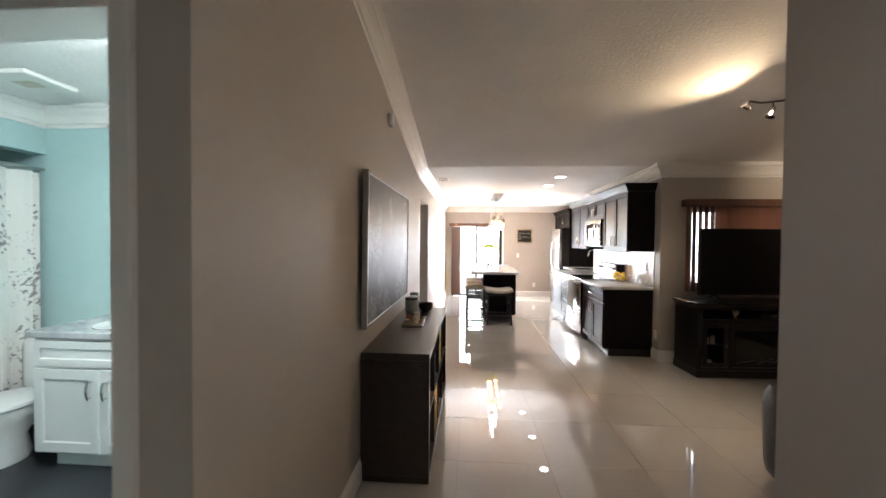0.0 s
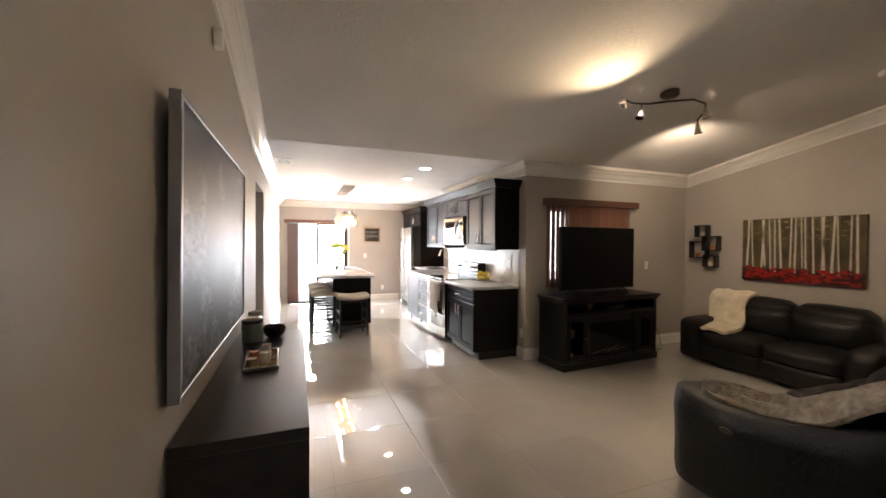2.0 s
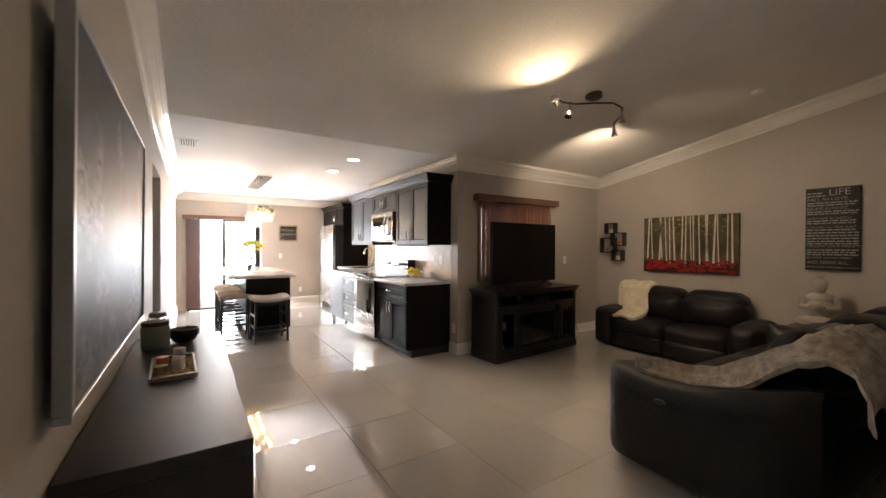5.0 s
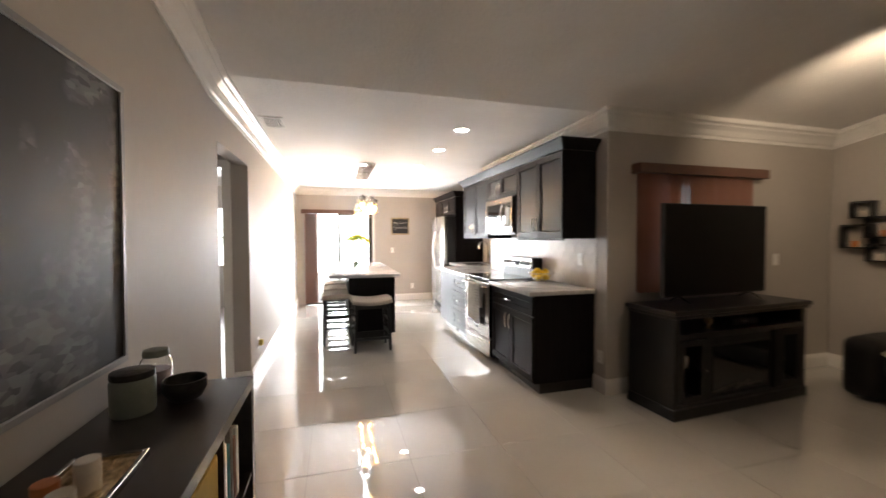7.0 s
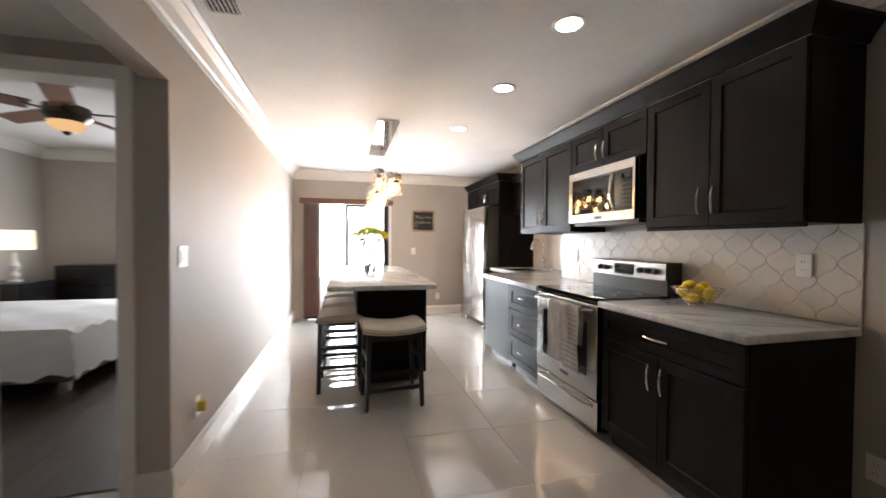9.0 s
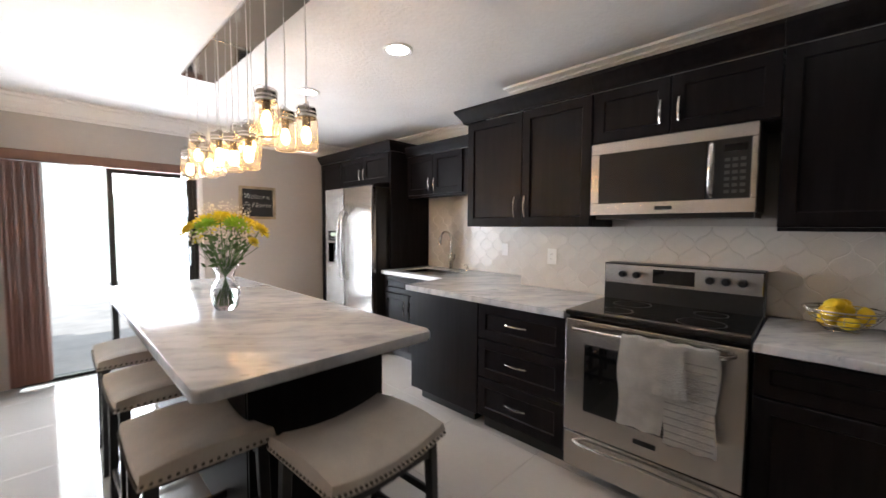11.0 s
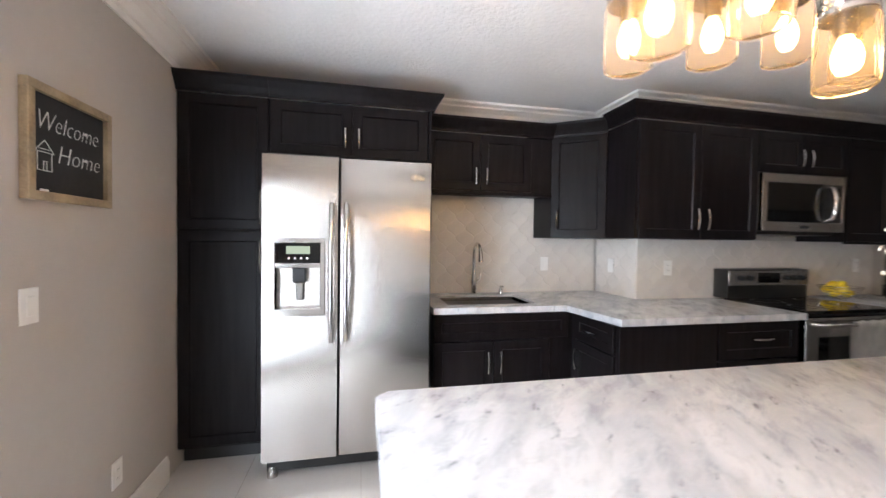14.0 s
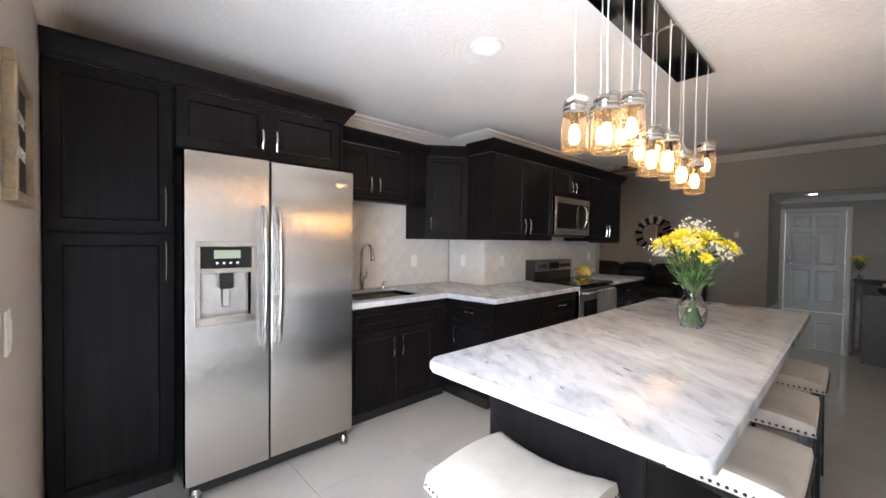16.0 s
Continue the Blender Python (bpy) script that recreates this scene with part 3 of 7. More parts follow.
c = carcass("wall_cabinet", "espresso wall cabinet with two shaker doors", rect(UX, 7.074, KB, 8.06), UB, UT, (2.4, 7.5, UB))
front(c, (UX, 8.045, UB + 0.005), U, N, 0.484, 0.775, (0.444, 0.13, True))
front(c, (UX, 7.558, UB + 0.005), U, N, 0.478, 0.775, (0.04, 0.13, True))
cornice(c, [(UX - 0.016, 7.074, UT), (UX - 0.016, 8.075, UT), (2.52, 8.075, UT)])
c = carcass("wall_cabinet", "short espresso wall cabinet over the microwave", rect(UX, 6.232, KB, 7.072), 1.862, UT, (2.4, 6.6, 1.862))
front(c, (UX, 7.069, 1.867), U, N, 0.40, 0.293, (0.36, 0.11, True), length=0.12)
front(c, (UX, 6.665, 1.867), U, N, 0.43, 0.293, (0.04, 0.11, True), length=0.12)
cornice(c, [(UX - 0.016, 6.232, UT), (UX - 0.016, 7.073, UT)])
c = carcass("wall_cabinet", "espresso wall cabinet beside the living room", rect(UX, 5.35, KB, 6.230), UB, UT, (2.4, 5.8, UB))
front(c, (UX, 6.227, UB + 0.005), U, N, 0.435, 0.775, (0.395, 0.13, True))
front(c, (UX, 5.790, UB + 0.005), U, N, 0.435, 0.775, (0.04, 0.13, True))
cornice(c, [(KB, 5.348, UT), (UX - 0.016, 5.348, UT), (UX - 0.016, 6.231, UT)])
part("valance_strip", bm_box((UX - 0.014, 5.35, UB - 0.018), (UX + 0.005, 6.228, UB - 0.001), 0.003), M_ESP, c, world=True)
corner = [(2.56, 8.062), (2.80, 8.38), (SX - 0.004, 8.38), (SX - 0.004, 7.775), (KX + 0.005, 7.775), (KX + 0.005, 8.062)]
c = carcass("wall_cabinet", "espresso angled corner wall cabinet", corner[::-1], UB, UT, (2.8, 8.1, UB))
du = Vector((2.56 - 2.80, 8.062 - 8.38, 0))
front(c, (2.80, 8.38, UB + 0.005), du, (du.y, -du.x, 0), du.length - 0.004, 0.775, (0.05, 0.13, True))
cornice(c, [(2.545, 8.07, UT - 0.02), (2.787, 8.39, UT - 0.02), (2.80, 8.395, UT - 0.02), (SX - 0.01, 8.395, UT - 0.02)])
c = carcass("wall_cabinet", "short espresso wall cabinet above the sink", rect(2.79, 8.382, SX - 0.004, 9.374), 1.715, UT - 0.03, (2.95, 8.9, 1.715))
front(c, (2.79, 9.368, 1.72), U, N, 0.40, 0.41, (0.36, 0.1, True), length=0.12)
front(c, (2.79, 8.965, 1.72), U, N, 0.40, 0.41, (0.04, 0.1, True), length=0.12)
cornice(c, [(2.775, 8.39, UT - 0.03), (2.775, 9.374, UT - 0.03)])
part("light_rail", bm_box((2.778, 8.384, 1.69), (2.80, 9.372, 1.714), 0.003), M_ESP, c, world=True)

# tall pantry and refrigerator surround
PT, PX = 2.185, 2.555
c = carcass("pantry_cabinet", "tall espresso pantry cabinet in the corner", rect(PX, 10.362, SX - 0.004, FY - 0.004), 0.10, PT, (2.8, 10.55, 0), rect(PX + 0.06, 10.364, SX - 0.01, FY - 0.01))
front(c, (PX, FY - 0.008, 0.115), U, N, 0.482, 1.27, (0.45, 1.13, True), length=0.2)
front(c, (PX, FY - 0.008, 1.395), U, N, 0.482, 0.785, (0.45, 0.135, True), length=0.2)
cornice(c, [(PX - 0.016, 10.362, PT), (PX - 0.016, FY - 0.004, PT)])
c = carcass("refrigerator_cabinet", "espresso cabinet with two doors over the refrigerator", rect(PX, 9.40, SX - 0.004, 10.360), 1.855, PT, (2.8, 9.9, 1.855))
front(c, (PX, 10.357, 1.86), U, N, 0.475, 0.318, (0.435, 0.11, True), length=0.12)
front(c, (PX, 9.880, 1.86), U, N, 0.475, 0.318, (0.04, 0.11, True), length=0.12)
cornice(c, [(SX - 0.01, 9.374, PT), (PX - 0.016, 9.374, PT), (PX - 0.016, 10.361, PT)][::1])
part("side_panel", bm_box((PX - 0.015, 9.376, 0.0), (SX - 0.004, 9.396, PT), 0.002), M_ESP, c, world=True)

# worktops
def top(name, pts, z0, z1, label, r=0.008):
    bm = bm_prism(pts, z0, z1)
    bmesh.ops.bevel(bm, geom=[e for e in bm.edges], offset=r, segments=3, profile=0.5, affect="EDGES")
    return solo(name, bm, M_MARBLE, label, "worktop", smooth=True)


CT0, CT = 0.880, 0.920
top("worktop", rect(1.925, 5.335, KB, 6.262), CT0, CT, "white grey-veined marble worktop beside the range")
bm = bm_prism([(1.925, 7.070), (KB, 7.070), (KB, 7.78), (SX - 0.006, 7.78), (SX - 0.006, 8.62), (2.41, 8.62), (2.41, 8.46), (1.925, 8.40)], CT0, CT)
for lo, hi in (((2.41, 8.62, CT0), (2.53, 9.25, CT)), ((2.95, 8.62, CT0), (SX - 0.006, 9.25, CT)), ((2.41, 9.25, CT0), (SX - 0.006, 9.374, CT))):
    bm_box(lo, hi, into=bm)
bmesh.ops.remove_doubles(bm, verts=bm.verts[:], dist=0.0005)
solo("worktop", bm, M_MARBLE, "white grey-veined marble worktop round the sink corner", "worktop")

sink = thing("sink", "stainless undermount sink in the marble worktop", "sink", (2.74, 8.93, 0.70))
bm = bmesh.new()
for lo, hi in (((2.53, 8.62, 0.69), (2.95, 9.25, 0.70)), ((2.526, 8.62, 0.70), (2.534, 9.25, 0.905)), ((2.946, 8.62, 0.70), (2.954, 9.25, 0.905)),
               ((2.534, 8.616, 0.70), (2.946, 8.624, 0.905)), ((2.534, 9.246, 0.70), (2.946, 9.254, 0.905))):
    bm_box(lo, hi, into=bm)
part("basin", bm, M_STEEL, sink, world=True)
part("drain", bm_lathe([(0.04, 0), (0.04, 0.004), (0.03, 0.005)], 16, (2.74, 8.93, 0.701)), M_CHROME, sink, world=True)
fau = thing("faucet", "tall brushed nickel gooseneck kitchen faucet", "faucet", (3.02, 8.93, CT))
part("base", bm_lathe([(0.028, 0), (0.028, 0.012), (0.020, 0.02), (0.022, 0.05), (0.026, 0.10), (0.020, 0.15), (0.014, 0.18)], 20), M_CHROME, fau, smooth=True)
part("neck", bm_tube([(0, 0, 0.17)] + [(-0.085 + 0.085 * math.cos(a), 0, 0.32 + 0.085 * math.sin(a)) for a in np.linspace(0, 2.75, 14)], 0.0125, 12), M_CHROME, fau, smooth=True)
part("spray_head", bm_tube([(-0.164, 0, 0.352), (-0.172, 0, 0.31), (-0.178, 0, 0.265)], [0.014, 0.018, 0.02], 12), M_CHROME, fau, smooth=True)
part("lever", bm_tube([(0, -0.02, 0.09), (0.0, -0.05, 0.12), (0.0, -0.055, 0.17)], [0.008, 0.008, 0.006], 8), M_CHROME, fau, smooth=True)
soap = thing("soap_dispenser", "small nickel soap pump beside the faucet", "soap dispenser", (3.02, 8.70, CT))
part("body", bm_lathe([(0.018, 0), (0.016, 0.03), (0.008, 0.04), (0.008, 0.06)], 14), M_CHROME, soap, smooth=True)
part("spout", bm_tube([(0, 0, 0.06), (-0.02, 0, 0.066), (-0.05, 0, 0.062)], 0.007, 8), M_CHROME, soap, smooth=True)

# refrigerator
fr = thing("refrigerator", "stainless side-by-side refrigerator with ice dispenser", "refrigerator", (2.65, 9.88, 0))
FX = 2.315
part("body", bm_box((FX + 0.07, 9.415, 0.06), (3.06, 10.348, 1.80), 0.006), M_BLACK, fr, world=True)
D0, D1, D2 = 9.412, 9.946, 10.352
rd = part("fresh_food_door", bm_box((FX, D0, 0.10), (FX + 0.066, D1 - 0.004, 1.808), 0.012, 3), M_STEEL, fr, "brushed stainless door", smooth=True, world=True)
# freezer door built round the dispenser recess
E0, E1, EZ0, EZ1 = 10.045, 10.285, 0.955, 1.185
bm = bmesh.new()
for lo, hi in (((FX, D1 + 0.004, 0.10), (FX + 0.066, E0, 1.808)), ((FX, E1, 0.10), (FX + 0.066, D2, 1.808)), ((FX, E0, 0.10), (FX + 0.066, E1, EZ0)),
               ((FX, E0, EZ1), (FX + 0.066, E1, 1.808)), ((FX + 0.055, E0, EZ0), (FX + 0.066, E1, EZ1))):
    bm_box(lo, hi, into=bm)
bmesh.ops.remove_doubles(bm, verts=bm.verts[:], dist=0.0005)
fd = part("freezer_door", bm, M_STEEL, fr, "brushed stainless freezer door", world=True)
for yy in (9.905, 9.985):
    hb = [(FX - 0.005, yy, 0.765), (FX - 0.035, yy, 0.80)] + [(FX - 0.04 - 0.025 * math.sin(math.pi * k / 10), yy, 0.83 + 0.65 * k / 10) for k in range(11)] + [(FX - 0.035, yy, 1.51), (FX - 0.005, yy, 1.545)]
    part("handle", bm_tube(hb, 0.0135, 10), M_CHROME, fr, "long curved steel handle", smooth=True, world=True)
bm = bmesh.new()
for lo, hi in (((FX - 0.008, 10.02, 0.915), (FX, 10.31, 0.955)), ((FX - 0.008, 10.02, 1.325), (FX, 10.31, 1.35)), ((FX - 0.008, 10.02, 0.955), (FX, 10.045, 1.325)),
               ((FX - 0.008, 10.285, 0.955), (FX, 10.31, 1.325)), ((FX - 0.012, 10.045, 1.185), (FX, 10.285, 1.21))):
    bm_box(lo, hi, 0.002, into=bm)
dp = part("dispenser_frame", bm, M_CHROME, fr, "silver dispenser surround", world=True)
part("control_panel", bm_box((FX - 0.006, 10.046, 1.211), (FX - 0.001, 10.284, 1.324)), M_BLACKG, fr, world=True)
part("display", bm_box((FX - 0.0075, 10.10, 1.262), (FX - 0.0062, 10.225, 1.305)), emit("dispenser_display", (0.75, 0.85, 0.6), 0.7), fr, "lit green grey display", world=True)
for k in range(4):
    part("button", bm_lathe([(0.006, 0), (0.006, 0.002)], 10, (0, 0, 0)), M_WHITEP, fr).matrix_basis = pose(FX - 0.006 - 2.65, 10.115 + k * 0.032 - 9.88, 1.238, 0, -90, 0)
part("ice_chute", bm_box((FX + 0.012, 10.125, 1.10), (FX + 0.05, 10.195, 1.184), 0.006), M_BLACK, fr, world=True)
part("paddle", bm_box((FX + 0.035, 10.14, 1.0), (FX + 0.045, 10.18, 1.10), 0.004), M_CHROME, fr, world=True)
part("kick_grille", bm_box((FX + 0.04, 9.43, 0.03), (FX + 0.06, 10.33, 0.095)), M_BLACK, fr, world=True)
for yy in (9.45, 10.30):
    part("foot", bm_lathe([(0.03, 0), (0.03, 0.03), (0.018, 0.06)], 12, (FX + 0.045, yy, 0)), M_STEEL, fr, smooth=True, world=True)
part("badge", bm_box((FX - 0.002, 9.46, 1.70), (FX, 9.54, 1.73), 0.0008), M_CHROME, fr, world=True)

# range
rg = thing("range", "stainless electric range with black glass cooktop", "range", (2.25, 6.65, 0))
R0, R1 = 6.272, 7.062
part("body", bm_box((1.985, R0, 0.06), (KB - 0.01, R1, 0.90)), M_BLACK, rg, world=True)
part("cooktop", bm_box((1.94, R0 - 0.004, 0.902), (2.50, R1 + 0.004, 0.93), 0.006, 2), M_BLACKG, rg, world=True)
part("console", bm_prism([(2.47, R0), (KB - 0.005, R0), (KB - 0.005, R1), (2.47, R1)], 0.93, 1.155), M_BLACK, rg, world=True)
part("control_face", bm_box((2.46, R0 + 0.005, 1.03), (2.471, R1 - 0.005, 1.15), 0.003), M_STEEL, rg, world=True)
part("clock_display", bm_box((2.4565, 6.57, 1.05), (2.4605, 6.78, 1.13)), M_BLACKG, rg, world=True)
for yy in (6.36, 6.43, 6.50, 6.87, 6.95):
    bm = bm_lathe([(0.022, 0), (0.022, 0.012), (0.016, 0.026), (0.014, 0.028)], 14)
    k = part("knob", bm, M_BLACK, rg, smooth=True)
    k.matrix_basis = pose(2.459 - 2.25, yy - 6.65, 1.09, 0, -90, 0)
door = part("oven_door", bm_box((1.935, R0 + 0.003, 0.27), (1.984, R1 - 0.003, 0.885), 0.005, 2), M_STEEL, rg, world=True)
part("oven_window", bm_box((1.931, R0 + 0.11, 0.40), (1.936, R1 - 0.11, 0.76), 0.002), M_BLACKG, door, world=True)
bm = bm_tube([(1.935, R0 + 0.05, 0.845), (1.885, R0 + 0.07, 0.845), (1.88, 6.65, 0.847), (1.885, R1 - 0.07, 0.845), (1.935, R1 - 0.05, 0.845)], 0.012, 10)
part("oven_handle", bm, M_STEEL, door, smooth=True, world=True)
drw = part("drawer", bm_box((1.94, R0 + 0.003, 0.065), (1.984, R1 - 0.003, 0.262), 0.006, 2), M_STEEL, rg, world=True)
part("drawer_handle", bm_tube([(1.94, R0 + 0.06, 0.215), (1.905, R0 + 0.1, 0.222), (1.90, 6.65, 0.226), (1.905, R1 - 0.1, 0.222), (1.94, R1 - 0.06, 0.215)], 0.010, 8), M_STEEL, drw, smooth=True, world=True)
part("badge", bm_box((1.932, 6.60, 0.325), (1.936, 6.70, 0.35), 0.001), M_BLACK, rg, world=True)
for x, yy, r in ((2.10, 6.47, 0.10), (2.10, 6.85, 0.08), (2.34, 6.47, 0.075), (2.34, 6.85, 0.10)):
    part("burner_ring", bm_lathe([(r, 0), (r, 0.0006), (r - 0.004, 0.0006), (r - 0.004, 0)], 32, (x, yy, 0.9302), cap=False), M_BLACK, rg, world=True)


def cloth(y0, y1, z_front, z_back, x0, fold=0.004, seed=0.0):
    """A towel over the oven bar: down the front and the back."""
    bm = bmesh.new()
    ny, nz = 18, 22
    zt = 0.862
    prof_ = [(x0 + 0.030, z_back + (zt - z_back) * k / 8) for k in range(8)] + [(x0 + 0.018, zt + 0.008), (x0, zt + 0.002)] + [(x0 - 0.006, zt - (zt - z_front) * k / nz) for k in range(1, nz + 1)]
    rows = []
    for j in range(ny + 1):
        y = y0 + (y1 - y0) * j / ny
        rows.append([bm.verts.new((x - abs(math.sin(j * 0.42 + seed)) * fold * min(1, (zt - z) * 5), y + 0.006 * math.sin(z * 20 + seed), z + 0.004 * math.sin(j * 0.7))) for x, z in prof_])
    for a, b in zip(rows, rows[1:]):
        for i in range(len(prof_) - 1):
            bm.faces.new((a[i], a[i + 1], b[i + 1], b[i]))
    bmesh.ops.solidify(bm, geom=bm.faces[:], thickness=0.003)
    return bm


tw = thing("dish_towel", "white ribbed dish towel over the oven handle", "towel", (1.87, 6.6, 0.862))
part("towel_cloth", cloth(6.56, 6.75, 0.44, 0.60, 1.866), M_TOWEL, tw, smooth=True, world=True)
tw = thing("dish_towel", "grey and white checked dish towel over oven handle", "towel", (1.87, 6.45, 0.862))
part("towel_cloth", cloth(6.36, 6.555, 0.42, 0.60, 1.864, seed=2.0), M_TOWEL, tw, smooth=True, world=True)
for k in range(12):
    part("stripe", bm_box((1.8500, 6.365, 0.445 + k * 0.032), (1.8510, 6.55, 0.452 + k * 0.032)), M_TOWELG, tw, world=True)
tw = thing("dish_towel", "small white terry cloth draped on the towels", "towel", (1.85, 6.57, 0.862))
part("towel_cloth", cloth(6.47, 6.66, 0.63, 0.70, 1.852, 0.006, 4.0), M_TOWEL, tw, smooth=True, world=True)

# microwave
mw = thing("microwave", "stainless microwave mounted over the range", "microwave", (2.4, 6.68, 1.45))
part("body", bm_box((2.255, 6.300, 1.45), (KB - 0.005, 7.068, 1.860), 0.004), M_BLACK, mw, world=True)
bm = bmesh.new()
for lo, hi in (((2.225, 6.302, 1.448), (2.254, 7.066, 1.515)), ((2.225, 6.302, 1.795), (2.254, 7.066, 1.858)), ((2.225, 7.019, 1.515), (2.254, 7.066, 1.795)),
               ((2.225, 6.302, 1.515), (2.254, 6.325, 1.795))):
    bm_box(lo, hi, 0.002, into=bm)
part("front_frame", bm, M_STEEL, mw, world=True)
part("window", bm_box((2.230, 6.50, 1.516), (2.252, 7.018, 1.794)), M_BLACKG, mw, "black door glass", world=True)
kp = part("keypad", bm_box((2.229, 6.326, 1.516), (2.252, 6.495, 1.794)), M_BLACK, mw, world=True)
for i in range(6):
    for j in range(3):
        part("key", bm_box((2.2275, 6.345 + j * 0.03, 1.54 + i * 0.03), (2.229, 6.365 + j * 0.03, 1.556 + i * 0.03)), M_KEY, kp, world=True)
part("display", bm_box((2.2275, 6.34, 1.735), (2.229, 6.43, 1.77)), M_BLACKG, kp, world=True)
part("handle", bm_tube([(2.225, 6.475, 1.53), (2.19, 6.472, 1.545), (2.175, 6.47, 1.60), (2.17, 6.47, 1.655), (2.175, 6.47, 1.71), (2.19, 6.472, 1.765), (2.225, 6.475, 1.78)], [0.012, 0.014, 0.016, 0.016, 0.016, 0.014, 0.012], 10), M_CHROME, mw, smooth=True, world=True)
part("badge", bm_box((2.2225, 6.64, 1.47), (2.2255, 6.72, 1.49)), M_BLACK, mw, world=True)
part("under_vent", bm_box((2.27, 6.31, 1.425), (KB - 0.01, 7.05, 1.449)), M_BLACK, mw, world=True)

# ---- island with its things ----
isl = thing("kitchen_island", "espresso kitchen island with plain panels", "island", (0.77, 8.5, 0))
IX0, IX1, IY0, IY1, IZ = 0.235, 1.125, 7.265, 9.785, 0.930
part("body", bm_box((0.50, 7.62, 0.10), (1.085, 9.42, 0.888)), M_ESP, isl, world=True)
part("toe_kick", bm_box((0.54, 7.66, 0.0), (1.03, 9.38, 0.10)), M_BLACKW, isl, world=True)
part("end_panel", bm_box((0.48, 7.598, 0.09), (1.10, 7.618, 0.888), 0.002), M_ESP, isl, world=True)
part("end_panel", bm_box((0.48, 9.422, 0.09), (1.10, 9.442, 0.888), 0.002), M_ESP, isl, world=True)
part("back_panel", bm_box((0.478, 7.62, 0.09), (0.498, 9.42, 0.888), 0.002), M_ESP, isl, world=True)
for k in range(4):
    front(isl, (1.085, 7.63 + k * 0.447, 0.115), (0, 1, 0), (1, 0, 0), 0.443, 0.76, (0.40 if k % 2 == 0 else 0.04, 0.62, True))
bm = bmesh.new()
r = 0.035
pts = []
for cx, cy, a0 in ((IX1 - r, IY0 + r, -90), (IX1 - r, IY1 - r, 0), (IX0 + r, IY1 - r, 90), (IX0 + r, IY0 + r, 180)):
    for k in range(6):
        a = radians(a0 + 18 * k)
        pts.append((cx + r * math.cos(a), cy + r * math.sin(a)))
bm_prism(pts, 0.890, IZ, bm)
bmesh.ops.bevel(bm, geom=[e for e in bm.edges if abs(e.verts[0].co.z - e.verts[1].co.z) < 1e-6], offset=0.012, segments=3, profile=0.5, affect="EDGES")
solo("island_top", bm, M_MARBLE, "polished white grey-veined marble island top", "worktop", smooth=True)


def saddle_stool(at, rz, label):
    st = thing("bar_stool", label, "stool", at, rz, "stools round the island")
    w, d, H = 0.27, 0.20, 0.615
    n = 12
    bm = bmesh.new()
    grid_t, grid_b = [], []
    for i in range(n + 1):
        u = -1 + 2 * i / n
        rt, rb = [], []
        for j in range(n + 1):
            v = -1 + 2 * j / n
            edge = max(abs(u), abs(v)) ** 10
            z = H + 0.035 * u * u + 0.018 * (1 - v * v) - 0.02 * edge + 0.012
            k = 1 - 0.035 * edge
            rt.append(bm.verts.new((u * w * k, v * d * k, z)))
            rb.append(bm.verts.new((u * w, v * d, H - 0.045 + 0.028 * u * u)))
        grid_t.append(rt)
        grid_b.append(rb)
    for i in range(n):
        for j in range(n):
            bm.faces.new((grid_t[i][j], grid_t[i + 1][j], grid_t[i + 1][j + 1], grid_t[i][j + 1]))
            bm.faces.new((grid_b[i][j], grid_b[i][j + 1], grid_b[i + 1][j + 1], grid_b[i + 1][j]))
    for i in range(n):
        for a, b in ((0, 0), (n, n)):
            bm.faces.new((grid_b[i][a], grid_b[i + 1][a], grid_t[i + 1][a], grid_t[i][a]))
            bm.faces.new((grid_b[a][i], grid_b[a][i + 1], grid_t[a][i + 1], grid_t[a][i]))
    seat = part("seat", bm, M_LINEN, st, "beige linen saddle seat", smooth=True)
    bm = bmesh.new()
    for i in range(26):
        for s in (-1, 1):
            u = -0.96 + 1.92 * i / 25
            bmesh.ops.create_icosphere(bm, subdivisions=1, radius=0.0065, matrix=Matrix.Translation((u * w, s * d, H - 0.032 + 0.028 * u * u)))
    for i in range(18):
        for s in (-1, 1):
            v = -0.95 + 1.9 * i / 17
            bmesh.ops.create_icosphere(bm, subdivisions=1, radius=0.0065, matrix=Matrix.Translation((s * w, v * d, H - 0.005)))
    nails = part("nailhead_trim", bm, M_NAIL, seat, "row of dark nailheads")
    tagged(nails, kind="stuff")
    for sx in (-1, 1):
        for sy in (-1, 1):
            bm = bm_box((-0.02, -0.02, 0), (0.02, 0.02, 1), 0.003)
            for v in bm.verts:
                t = v.co.z
                v.co = Vector((v.co.x * (0.8 + 0.2 * t) + sx * (0.235 - 0.02 * t), v.co.y * (0.8 + 0.2 * t) + sy * (0.175 - 0.012 * t), t * (H - 0.02)))
            part("leg", bm, M_BLACKW, st)
    for sy in (-1, 1):
        part("stretcher", bm_box((-0.225, sy * 0.17 - 0.009, 0.14), (0.225, sy * 0.17 + 0.009, 0.175), 0.003), M_BLACKW, st)
        part("rail", bm_box((-0.215, sy * 0.165 - 0.01, H - 0.09), (0.215, sy * 0.165 + 0.01, H - 0.03), 0.003), M_BLACKW, st)
    for sx in (-1, 1):
        for z in (0.20, 0.36):
            part("stretcher", bm_box((sx * 0.226 - 0.009, -0.165, z), (sx * 0.226 + 0.009, 0.165, z + 0.03), 0.003), M_BLACKW, st)
    return st


